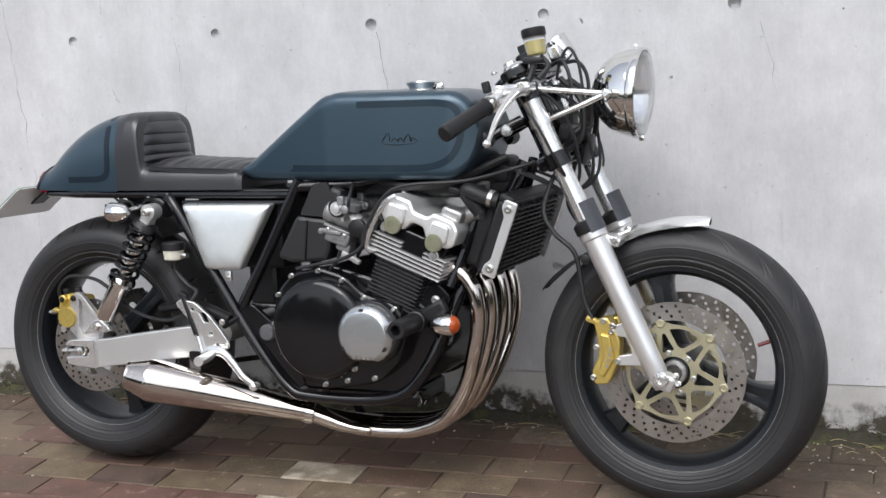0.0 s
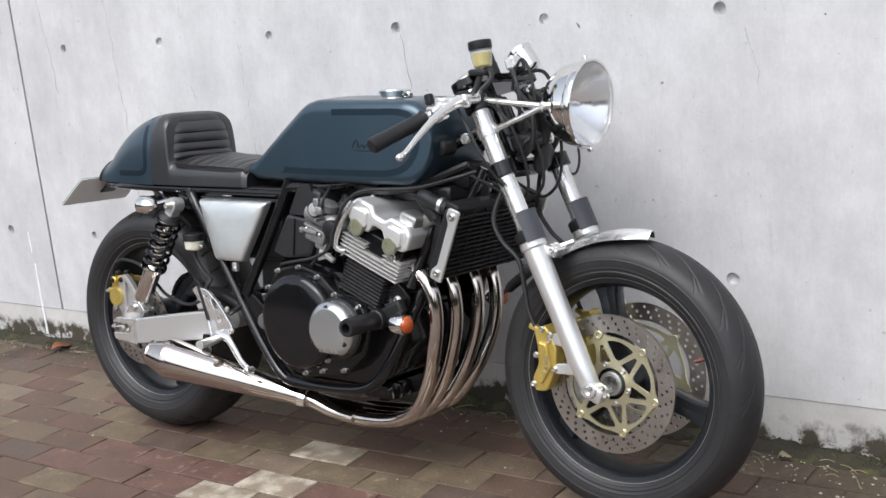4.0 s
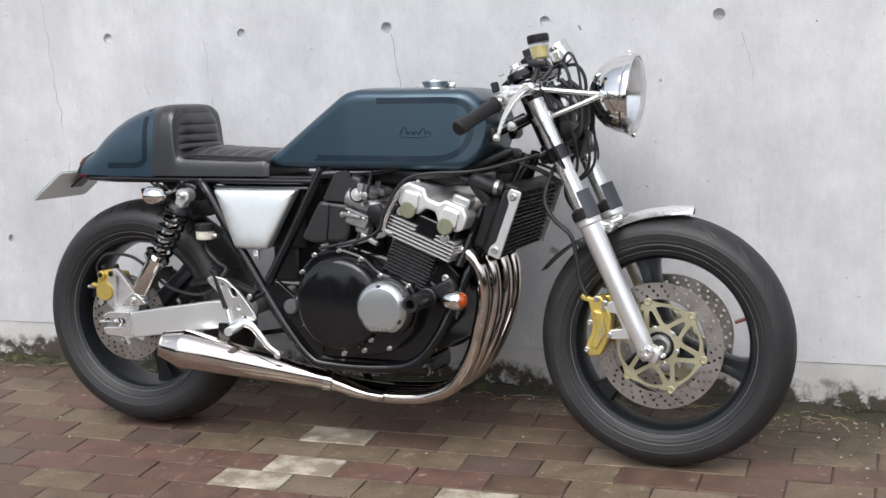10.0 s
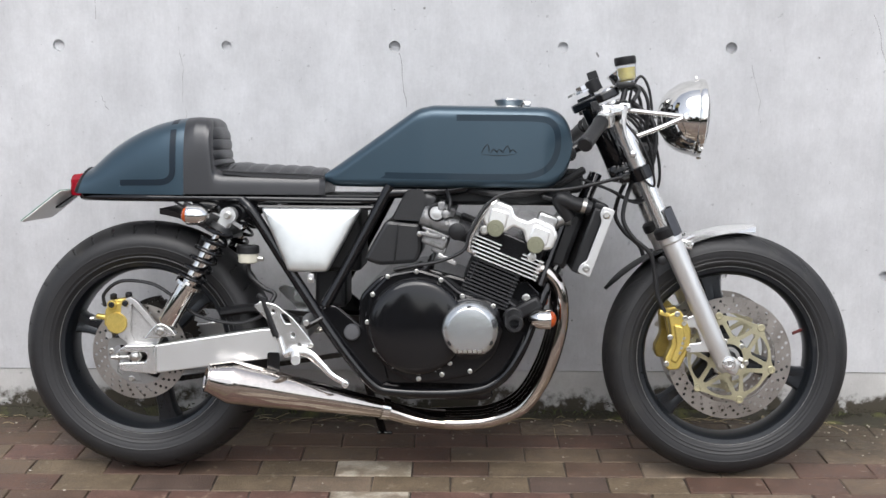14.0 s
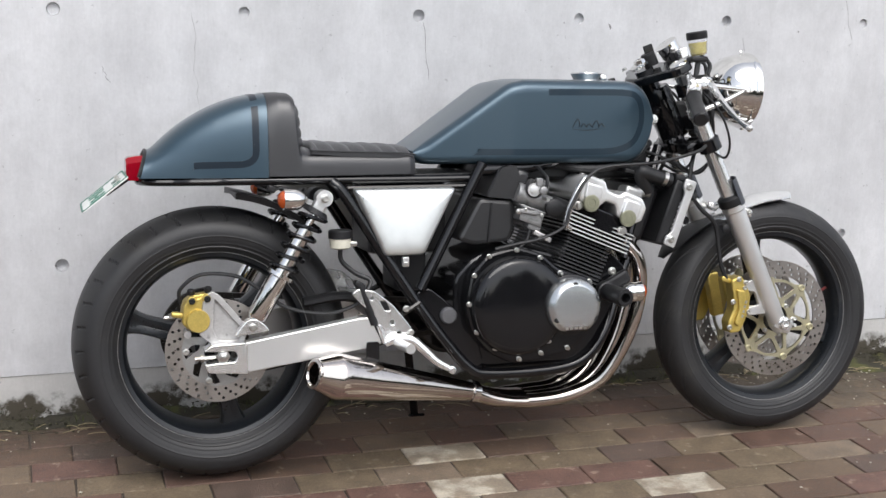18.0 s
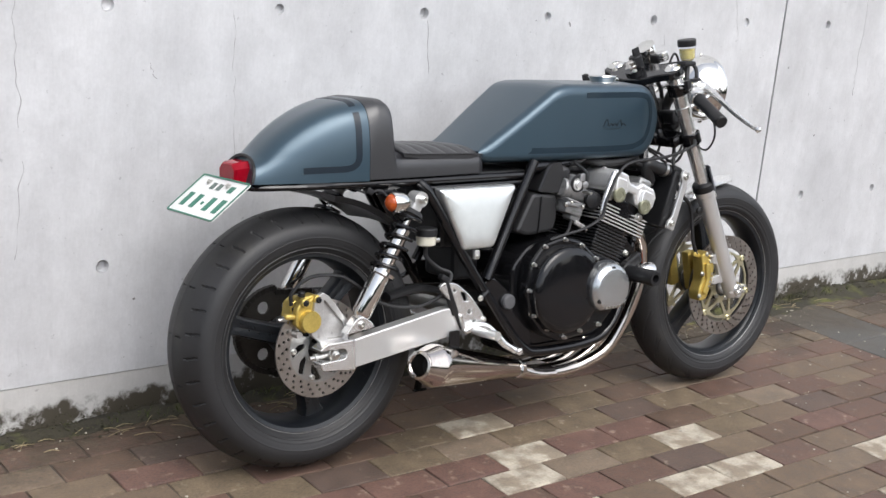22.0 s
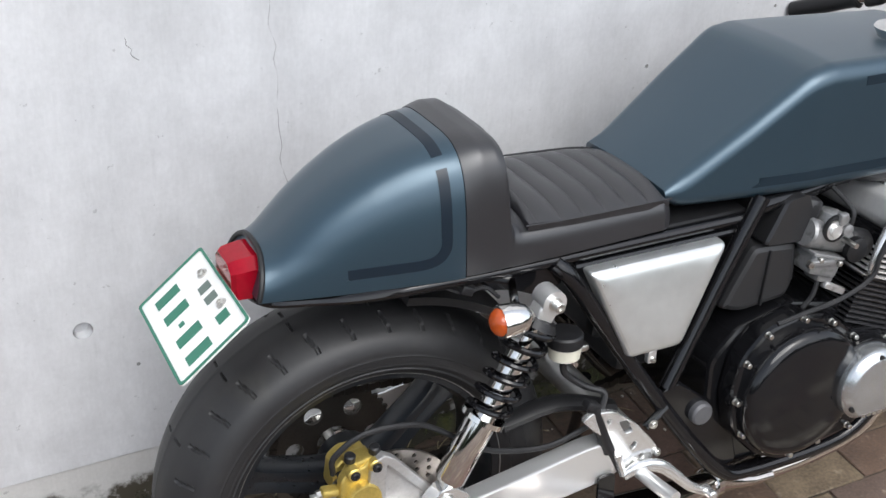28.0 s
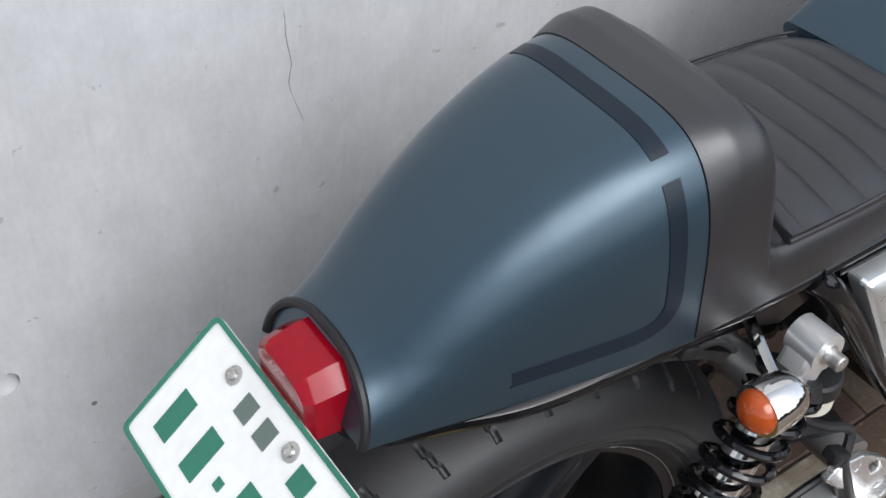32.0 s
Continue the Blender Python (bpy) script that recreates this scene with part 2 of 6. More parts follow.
def plate(outer, holes, y0, y1, bevel=0.0):
    """A flat sheet in the x-z plane with real holes, from y0 to y1."""
    bm = bmesh.new()
    es = []
    for lp in [outer] + list(holes):
        vs = [bm.verts.new((p[0], y0, p[1])) for p in lp]
        es += [bm.edges.new((vs[i], vs[(i + 1) % len(vs)])) for i in range(len(vs))]
    bmesh.ops.triangle_fill(bm, use_beauty=True, edges=es)
    r = bmesh.ops.extrude_face_region(bm, geom=bm.faces[:])
    bmesh.ops.translate(bm, vec=(0, y1 - y0, 0), verts=[g for g in r["geom"] if isinstance(g, bmesh.types.BMVert)])
    if bevel:
        bmesh.ops.recalc_face_normals(bm, faces=bm.faces)
        ed = [e for e in bm.edges if len(e.link_faces) == 2 and e.calc_face_angle(0) > 0.7]
        crisp(bm, bmesh.ops.bevel(bm, geom=ed, offset=bevel, segments=2, profile=0.5, affect="EDGES"))
    return bm


def circle(cx, cz, r, n=24, a0=0.0):
    return [(cx + r * math.cos(a0 + 2 * math.pi * k / n), cz + r * math.sin(a0 + 2 * math.pi * k / n)) for k in range(n)]


def rounded(pts, r, n=4):
    """A polygon with its corners rounded by about r."""
    out, k = [], len(pts)
    for i in range(k):
        p, a, b = Vector(pts[i]), Vector(pts[i - 1]), Vector(pts[(i + 1) % k])
        ra = min(r, (a - p).length * 0.45)
        rb = min(r, (b - p).length * 0.45)
        s, e = p + (a - p).normalized() * ra, p + (b - p).normalized() * rb
        for q in range(n + 1):
            t = q / n
            out.append(tuple((1 - t) ** 2 * s + 2 * t * (1 - t) * p + t * t * e))
    return out


def bolt(parent, c, r=0.006, axis=(0, -1, 0), h=0.006, name="bolt", material=None, socket=True):
    prof = [(0, r * 1.3), (0.0015, r * 1.3), (0.002, r), (h - 0.001, r), (h, r * 0.85)]
    if socket:
        prof += [(h, r * 0.5), (h - 0.003, r * 0.45)]
    return part(name, lathe(prof, c, axis, 12), material or BOLT, parent)


# ---- the wall ----
def wall_material(tone=(0.565, 0.568, 0.578)):
    m = bpy.data.materials.new("cast_concrete")
    m.use_nodes = True
    n, l = m.node_tree.nodes, m.node_tree.links
    b = n["Principled BSDF"]
    tc = n.new("ShaderNodeTexCoord")
    stretch = n.new("ShaderNodeMapping")
    stretch.inputs["Scale"].default_value = (1, 1, 0.16)
    l.new(tc.outputs["Object"], stretch.inputs["Vector"])

    def noise_at(scale, src, detail=6, lo=0.35, hi=0.65, a=0.0, b_=1.0, rough=0.55):
        t, r = n.new("ShaderNodeTexNoise"), n.new("ShaderNodeMapRange")
        t.inputs["Scale"].default_value, t.inputs["Detail"].default_value, t.inputs["Roughness"].default_value = scale, detail, rough
        l.new(src, t.inputs["Vector"])
        l.new(t.outputs["Fac"], r.inputs["Value"])
        r.inputs["From Min"].default_value, r.inputs["From Max"].default_value = lo, hi
        r.inputs["To Min"].default_value, r.inputs["To Max"].default_value = a, b_
        return r.outputs[0]

    def times(x, y):
        q = n.new("ShaderNodeMath")
        q.operation = "MULTIPLY"
        l.new(x, q.inputs[0])
        l.new(y, q.inputs[1])
        return q.outputs[0]
    clouds = noise_at(2.2, tc.outputs["Object"], 7, a=0.91, b_=1.06, rough=0.62)
    mott = noise_at(13, tc.outputs["Object"], 8, a=0.95, b_=1.045, rough=0.62)
    half = n.new("ShaderNodeMapping")
    half.inputs["Scale"].default_value = (1, 1, 0.42)
    l.new(tc.outputs["Object"], half.inputs["Vector"])
    patch = noise_at(6.5, half.outputs[0], 8, a=0.945, b_=1.055, rough=0.66)
    grain = noise_at(150, tc.outputs["Object"], 5, 0.3, 0.7, 0.965, 1.03)
    streak = noise_at(14, stretch.outputs[0], 7, 0.42, 0.62, 1.0, 0.965, 0.65)
    run = noise_at(40, stretch.outputs[0], 6, 0.62, 0.74, 1.0, 0.90, 0.6)
    fibre = noise_at(230, stretch.outputs[0], 4, 0.32, 0.68, 0.972, 1.02)
    specks = noise_at(55, tc.outputs["Object"], 3, 0.70, 0.74, 1.0, 0.72)
    k = times(times(times(times(clouds, patch), mott), times(grain, streak)), times(times(run, fibre), specks))
    sc = n.new("ShaderNodeVectorMath")
    sc.operation = "SCALE"
    sc.inputs[0].default_value = tone
    l.new(k, sc.inputs["Scale"])
    # damp brown and black weathering that climbs unevenly from the ground
    split = n.new("ShaderNodeSeparateXYZ")
    l.new(tc.outputs["Object"], split.inputs[0])
    rise = n.new("ShaderNodeMapRange")
    rise.inputs["From Min"].default_value, rise.inputs["From Max"].default_value = 0.0, 0.105
    rise.inputs["To Min"].default_value, rise.inputs["To Max"].default_value = 1.0, 0.0
    l.new(split.outputs["Z"], rise.inputs["Value"])
    blot = noise_at(5.5, tc.outputs["Object"], 6, 0.34, 0.60, rough=0.6)
    crumb = noise_at(26, tc.outputs["Object"], 6, 0.30, 0.60, rough=0.65)
    damp = times(times(rise.outputs[0], blot), crumb)
    lift = n.new("ShaderNodeMapRange")
    lift.inputs["From Min"].default_value, lift.inputs["From Max"].default_value = 0.06, 0.20
    l.new(damp, lift.inputs["Value"])
    worn = n.new("ShaderNodeMix")
    worn.data_type = "RGBA"
    l.new(lift.outputs[0], worn.inputs["Factor"])
    l.new(sc.outputs[0], worn.inputs["A"])
    worn.inputs["B"].default_value = (0.060, 0.052, 0.038, 1)
    l.new(worn.outputs["Result"], b.inputs["Base Color"])
    b.inputs["Roughness"].default_value = 0.62
    b.inputs["Specular IOR Level"].default_value = 0.35
    bn = n.new("ShaderNodeBump")
    bn.inputs["Strength"].default_value, bn.inputs["Distance"].default_value = 0.25, 0.003
    l.new(times(mott, grain), bn.inputs["Height"])
    l.new(bn.outputs[0], b.inputs["Normal"])
    return m


CONCRETE = wall_material()
WALL_Y, LEDGE = 3.05, 0.135
SEAMS = (-6.0, -2.34, 0.918, 4.2, 7.9, 11.6)


def wall_panel(x0, x1):
    """One cast panel with round tie holes, above a set-back foot."""
    rows = (0.423, 1.068, 1.713, 2.358, 3.003)
    first = -2.092 - 0.4674 * math.ceil((-2.092 - x0) / 0.4674 - 1e-6)
    xs = [first + 0.4674 * i for i in range(40) if x0 + 0.07 < first + 0.4674 * i < x1 - 0.07]
    outer = [(x0 + 0.005, LEDGE), (x1 - 0.005, LEDGE), (x1 - 0.005, 3.4), (x0 + 0.005, 3.4)]
    near = [(x, z) for x in xs for z in rows]
    bm = plate(outer, [circle(x, z, 0.0155 + 0.0015 * math.sin(7 * x + z), 14, x) for x, z in near], WALL_Y, WALL_Y + 0.022)
    for x, z in near:
        k = round((x + 2.092) / 0.4674)
        d = (0.019, 0.008, 0.015, 0.010, 0.011, 0.017, 0.012)[(k - 1 + 3 * round((z - 0.423) / 0.645)) % 7]
        bm = join(bm, lathe([(0, 0.0157), (d, 0.0145), (d + 0.0005, 0.0)], (x, WALL_Y + 0.001, z), (0, 1, 0), 14, cap=False))
    bmesh.ops.translate(bm, vec=(-x0, 0, 0), verts=bm.verts)
    return bm, x0


wall_back = box((2.8, WALL_Y + 0.13, 1.7), (22, 0.2, 3.4), 0)
wall = part("wall_north", wall_back, CONCRETE, None, "pale grey cast concrete wall with round tie holes behind the motorcycle")
tagged(wall, category="wall", kind="structure")
for a, b in zip(SEAMS, SEAMS[1:]):
    bm, x0 = wall_panel(a, b)
    part("wall_panel", bm, CONCRETE, wall, loc=(x0, 0, 0))
foot = box((2.8, WALL_Y + 0.0525, LEDGE / 2 - 0.031), (22, 0.1, LEDGE + 0.058), 0.001)
part("wall_foot", foot, wall_material((0.525, 0.517, 0.500)), wall, "pale concrete foot of the wall below a thin groove")
for sx in SEAMS[1:-1]:
    part("joint_filler", box((sx, WALL_Y + 0.018, 1.75), (0.012, 0.012, 3.3), 0), mat("joint_mastic", (0.13, 0.13, 0.13), 0.8, 0, 0.3, 9, 80), wall, "dark weathered mastic joint")


# hairline cracks, pits and pale runs in the face of the wall
CRACK = mat("crack_shadow", (0.20, 0.20, 0.195), 0.9, 0, 0.3)


def crack(x, z0, z1, drift, r=0.0011, seed=0):
    rnd = random.Random(seed)
    n = max(6, int((z0 - z1) / 0.02))
    pts, q = [], x
    for i in range(n + 1):
        q += rnd.uniform(-1, 1) * 0.006 + drift / n
        pts.append((q, WALL_Y + 0.0003, z0 + (z1 - z0) * i / n))
    return tube(pts, [r * rnd.uniform(0.35, 1.0) for _ in pts], 5, 2)


for i, (x, z0, z1, drift, r) in enumerate(((-0.684, 1.05, 0.90, 0.02, 0.0013), (-1.86, 1.22, 0.78, 0.03, 0.0012), (-1.83, 0.70, 0.46, -0.02, 0.0010), (-2.21, 1.45, 0.92, 0.05, 0.0011), (-1.55, 1.40, 1.14, 0.05, 0.0009), (0.30, 1.02, 0.86, 0.015, 0.0009), (0.62, 1.16, 1.02, 0.05, 0.0010), (-1.02, 0.40, 0.20, 0.01, 0.0009), (1.4, 1.3, 0.8, 0.03, 0.0010), (-1.515, 0.93, 0.89, 0.022, 0.0012), (-1.29, 1.12, 0.62, 0.012, 0.0008))):
    part("crack", crack(x, z0, z1, drift, r, i), CRACK, wall)


LIME = mat("lime_streak", (0.80, 0.80, 0.80), 0.7, 0, 0.15, 20, 120)
for x, z0, z1, r in ((-2.455, 0.30, 0.03, 0.0050), (-2.462, 0.42, 0.34, 0.0035)):
    part("lime_streak", loft([[(x + 0.004 * noise.noise((z * 20, x, 0)) + q * r * (0.5 + 0.5 * math.sin(math.pi * k / 14)), WALL_Y - 0.0006 - 0.0012 * (1 - abs(q)), z) for q in (-1, -0.5, 0, 0.5, 1)] + [(x + r, WALL_Y + 0.004, z), (x - r, WALL_Y + 0.004, z)] for k, z in ((k, z0 + (z1 - z0) * k / 14) for k in range(15))]), LIME, wall, "white lime streak down the concrete")
rnd = random.Random(77)
for i in range(46):
    x, z, r = rnd.uniform(-3.0, 1.9), rnd.uniform(0.2, 1.6), rnd.uniform(0.0016, 0.0042)
    part("pit", lathe([(-0.0006, r * 0.6), (-0.0003, r), (0.001, r)], (x, WALL_Y, z), (0, 1, 0), 7), CRACK, wall)
part("pit", loft([[(-0.127 + dx, WALL_Y - 0.0005 + 0.002 * q, 1.048 + dz) for dx, dz in ((-0.005, 0.008), (0.002, 0.004), (0.006, -0.004), (0.003, -0.009), (-0.002, -0.001))] for q in (0, 1)]), CRACK, wall)


# an unseen dark hedge line added behind the camera for chrome and black paint to mirror
def unseen_backdrop():
    rnd = random.Random(11)
    rings = []
    for i in range(91):
        a = radians(176 + 188 * i / 90)
        r = 9.0 + 0.8 * math.sin(i * 0.9) + rnd.uniform(-0.3, 0.3)
        top = 1.75 + 0.5 * math.sin(i * 0.37) + 0.45 * math.sin(i * 1.13) + rnd.uniform(-0.2, 0.2)
        col = []
        for k in range(9):
            h = top * k / 8
            q = r + 0.3 * math.sin(k * 2.1 + i * 0.8) * (k / 8) + rnd.uniform(-0.25, 0.25)
            col.append((-0.6 + q * math.cos(a), 1.2 + q * math.sin(a), h - 0.1))
        col += [(-0.6 + (r + 2) * math.cos(a), 1.2 + (r + 2) * math.sin(a), top), (-0.6 + (r + 2) * math.cos(a), 1.2 + (r + 2) * math.sin(a), -0.1)]
        rings.append(col)
    return loft(rings)


trees = part("backdrop", unseen_backdrop(), mat("dark_foliage", (0.045, 0.055, 0.035), 0.9, 0, 0.45, 1.2, 9, bump=0.8, bscale=8), None, "unseen dark hedge line added for reflections")
tagged(trees, category="hedge", kind="structure")

# ---- the ground ----
SAND = mat("joint_sand", (0.062, 0.050, 0.040), 0.9, 0, 0.3, 20, 300, bump=0.5, bscale=300)
bm = bmesh.new()
bmesh.ops.create_grid(bm, x_segments=2, y_segments=2, size=900)
bmesh.ops.translate(bm, vec=(0, 0, -0.0042), verts=bm.verts)
ground = part("ground", bm, SAND, None, "dark sandy bed between brick pavers reaching to the horizon")
tagged(ground, category="ground", kind="structure")


def darker_near_wall(m):
    """Mixes the paver colour towards dark brown near the wall and along +x, with a ragged edge."""
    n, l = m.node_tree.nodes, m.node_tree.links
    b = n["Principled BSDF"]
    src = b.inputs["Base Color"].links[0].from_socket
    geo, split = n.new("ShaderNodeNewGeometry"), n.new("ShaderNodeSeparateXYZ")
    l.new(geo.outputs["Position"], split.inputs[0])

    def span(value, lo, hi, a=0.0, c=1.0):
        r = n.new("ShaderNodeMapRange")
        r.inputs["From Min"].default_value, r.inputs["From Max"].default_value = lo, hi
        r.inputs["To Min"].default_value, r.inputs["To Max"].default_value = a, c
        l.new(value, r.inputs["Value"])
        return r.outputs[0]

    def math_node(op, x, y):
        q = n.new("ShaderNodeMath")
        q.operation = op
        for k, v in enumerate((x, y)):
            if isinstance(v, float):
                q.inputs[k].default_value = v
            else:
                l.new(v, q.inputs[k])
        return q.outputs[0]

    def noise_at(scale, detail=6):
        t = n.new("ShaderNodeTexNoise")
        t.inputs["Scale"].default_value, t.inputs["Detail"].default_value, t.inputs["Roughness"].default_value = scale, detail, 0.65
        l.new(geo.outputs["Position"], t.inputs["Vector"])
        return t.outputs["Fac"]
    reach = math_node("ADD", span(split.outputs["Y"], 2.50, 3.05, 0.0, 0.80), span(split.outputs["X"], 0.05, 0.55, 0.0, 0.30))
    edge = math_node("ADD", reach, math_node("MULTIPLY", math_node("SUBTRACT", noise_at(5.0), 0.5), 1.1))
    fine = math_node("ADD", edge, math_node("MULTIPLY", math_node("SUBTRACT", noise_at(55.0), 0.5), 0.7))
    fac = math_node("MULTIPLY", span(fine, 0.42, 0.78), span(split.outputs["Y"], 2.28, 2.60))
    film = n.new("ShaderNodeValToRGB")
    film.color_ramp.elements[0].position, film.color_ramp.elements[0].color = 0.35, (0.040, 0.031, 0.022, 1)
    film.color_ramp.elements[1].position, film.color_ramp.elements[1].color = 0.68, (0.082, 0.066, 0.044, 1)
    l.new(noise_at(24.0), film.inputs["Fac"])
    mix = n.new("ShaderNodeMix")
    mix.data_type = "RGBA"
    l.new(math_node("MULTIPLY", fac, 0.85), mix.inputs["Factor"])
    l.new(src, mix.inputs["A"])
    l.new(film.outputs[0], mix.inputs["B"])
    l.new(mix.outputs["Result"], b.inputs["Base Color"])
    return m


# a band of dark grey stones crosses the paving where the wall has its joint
KERB = darker_near_wall(mat("dark_grey_paver", (0.078, 0.074, 0.066), 0.62, 0, 0.3, 10, 150, bump=0.6, bscale=200, dirt=((0.15, 0.14, 0.12), 14, 0.6), world=True))
for j in range(16):
    b = box((1.110, 2.80 - j * 0.402, -0.02), (0.312, 0.398, 0.04), 0.004, seg=1)
    part("grey_slab", b, KERB, ground, "" if j else "dark grey stone slab across the brick paving")


def brick_material():
    m = mat("clay_paver", (0.5, 0.5, 0.5), 0.62, 0, 0.42, 17, 150, bump=0.9, bscale=170, rvar=0.3, spec=0.36, dirt=((0.27, 0.215, 0.165), 30, 0.63), world=True)
    n, l = m.node_tree.nodes, m.node_tree.links
    info, ramp = n.new("ShaderNodeObjectInfo"), n.new("ShaderNodeValToRGB")
    l.new(info.outputs["Random"], ramp.inputs["Fac"])
    cr = ramp.color_ramp
    cr.interpolation = "CONSTANT"
    cols = [(0.0, (0.118, 0.072, 0.054)), (0.13, (0.122, 0.076, 0.058)), (0.27, (0.112, 0.074, 0.053)), (0.40, (0.136, 0.098, 0.068)), (0.54, (0.146, 0.108, 0.074)), (0.66, (0.106, 0.075, 0.060)), (0.77, (0.122, 0.076, 0.058)), (0.86, (0.150, 0.112, 0.080)), (0.94, (0.180, 0.138, 0.100))]
    while len(cr.elements) < len(cols):
        cr.elements.new(0.5)
    for e, (p, c) in zip(cr.elements, cols):
        e.position, e.color = p, (*c, 1)
    for node in n:
        if node.bl_idname == "ShaderNodeMix":
            l.new(ramp.outputs[0], node.inputs["A"])
    return darker_near_wall(m)


def brick_mesh(kind):
    rnd = random.Random(kind)
    w, d = 0.1950, 0.1035
    bm = box((0, 0, -0.02), (w, d, 0.04), 0.0024, seg=1)
    for v in bm.verts:
        v.co += Vector((rnd.uniform(-1, 1) * 0.0014, rnd.uniform(-1, 1) * 0.0014, rnd.uniform(-1, 1) * 0.0006))
    me = bpy.data.meshes.new("brick")
    hide_sharp(bm, 1.2)
    bm.to_mesh(me)
    bm.free()
    return me


def place_bricks():
    paver = brick_material()
    pale = mat("pale_worn_paver", (0.250, 0.205, 0.152), 0.70, 0, 0.28, 18, 150, bump=0.6, bscale=190, dirt=((0.46, 0.41, 0.33), 13, 0.44), world=True)
    red = darker_near_wall(mat("red_worn_paver", (0.132, 0.075, 0.058), 0.66, 0, 0.40, 17, 150, bump=0.8, bscale=180, dirt=((0.30, 0.22, 0.17), 28, 0.60), world=True))
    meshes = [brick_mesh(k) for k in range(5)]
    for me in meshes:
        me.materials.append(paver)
    olive = darker_near_wall(mat("olive_worn_paver", (0.150, 0.114, 0.076), 0.66, 0, 0.40, 17, 150, bump=0.8, bscale=180, spec=0.3, dirt=((0.27, 0.225, 0.165), 26, 0.60), world=True))
    pales, reds, olives = [], [], []
    for k in range(2):
        me = brick_mesh(20 + k)
        me.materials.append(pale)
        pales.append(me)
        me = brick_mesh(30 + k)
        me.materials.append(red)
        reds.append(me)
        me = brick_mesh(40 + k)
        me.materials.append(olive)
        olives.append(me)
    rnd = random.Random(4)
    px, py = 0.1985, 0.107
    ox, oy = -0.728, 2.613
    near = 0
    special_pale = {(0, 0), (0, 2), (2, 3), (1, 5), (2, 5), (-1, 3), (-1, 5), (0, 6), (0, 7), (1, 7), (5, 6), (4, 8)}
    special_olive = {(1, 3), (3, 3), (-2, 1), (-4, 0), (-4, 1), (1, 1), (0, 1), (-3, 4), (3, 1), (4, 2), (-1, 0), (-6, 2), (2, 0)}
    special_red = {(-2, 5), (-1, 2), (-2, 2), (1, 2), (2, 2), (-3, 2), (-2, 3), (-5, -1), (0, 4), (-4, 3), (5, 4)}
    verts, faces, base = [], [], 0
    for row in range(-4, 62):
        y = oy - row * py
        for col in range(-46, 52):
            x = ox + (col + (0.5 if row % 2 else 0.0)) * px
            lo, hi = x - 0.0965, x + 0.0965
            if lo < 0.951:
                hi = min(hi, 0.951)
            elif hi > 1.269:
                lo = max(lo, 1.269)
            if hi - lo < 0.02 or (lo >= 0.951 and hi <= 1.269):
                continue
            cut = hi - lo < 0.19
            z = rnd.uniform(-0.0014, 0.0012)
            tilt = Euler((rnd.uniform(-0.006, 0.006), rnd.uniform(-0.004, 0.004), rnd.uniform(-0.008, 0.008)))
            close = -2.3 < x < 0.9 and row < 17 and not cut
            if close and near < 300:
                me = pales[near % 2] if (col, row) in special_pale else reds[near % 2] if (col, row) in special_red else olives[near % 2] if (col, row) in special_olive else rnd.choice(meshes)
                ob = new("brick", me)
                ob.location, ob.rotation_euler, ob.parent = (x, y, z), tilt, ground
                near += 1
            elif -5.5 < x < 7.5 and row < 45:
                m = Matrix.Translation(((lo + hi) / 2, y, z)) @ tilt.to_matrix().to_4x4()
                for sx, sy, sz in ((-1, -1, -0.03), (1, -1, -0.03), (1, 1, -0.03), (-1, 1, -0.03), (-1, -1, -0.002), (1, -1, -0.002), (1, 1, -0.002), (-1, 1, -0.002), (-0.97, -0.94, 0), (0.97, -0.94, 0), (0.97, 0.94, 0), (-0.97, 0.94, 0)):
                    verts.append(tuple(m @ Vector((sx * (hi - lo) / 2, sy * 0.0515, sz))))
                for q in ((0, 1, 5, 4), (1, 2, 6, 5), (2, 3, 7, 6), (3, 0, 4, 7), (4, 5, 9, 8), (5, 6, 10, 9), (6, 7, 11, 10), (7, 4, 8, 11), (8, 9, 10, 11)):
                    faces.append([base + i for i in q])
                base += 12
    me = bpy.data.meshes.new("brick_field")
    me.from_pydata(verts, [], faces)
    m2 = brick_material()
    n, l = m2.node_tree.nodes, m2.node_tree.links
    geo = n.new("ShaderNodeNewGeometry")
    for node in n:
        if node.bl_idname == "ShaderNodeValToRGB":
            l.new(geo.outputs["Random Per Island"], node.inputs["Fac"])
    me.materials.append(m2)
    ob = new("brick_field", me)
    ob.parent = ground
    tagged(ob, "worn brown and grey pavers of the same paving", kind="stuff")


# ---- the motorcycle: local x ahead, y to its left, z up from the tyres' line ----
bike = new("motorcycle")
bike.matrix_world = Matrix.Translation((-1.302, 2.619, 0)) @ pose(0, 0, 0, 0, 0, YAW) @ pose(0, 0, 0, -BIKE_LEAN, 0, 0)
tagged(bike, "dark teal cafe racer motorcycle leaning on its side stand", "motorcycle")
RX, RZ, FX, FZ = 0.0, 0.322, 1.463, 0.305


def smooth_step(a, b, x):
    t = max(0.0, min(1.0, (x - a) / (b - a)))
    return t * t * (3 - 2 * t)


def lerp(table, x):
    if x <= table[0][0]:
        return table[0][1]
    for (a, u), (b, v) in zip(table, table[1:]):
        if x <= b:
            return u + (v - u) * (x - a) / (b - a)
    return table[-1][1]


TANK_Y = -0.010


def tank_in(x):
    """How much the far flank closes in towards the steering head and opens towards the seat."""
    return 0.022 * max(0.0, min(1.0, (x - 0.70) / 0.28)) - 0.006 * max(0.0, min(1.0, (0.66 - x) / 0.2))


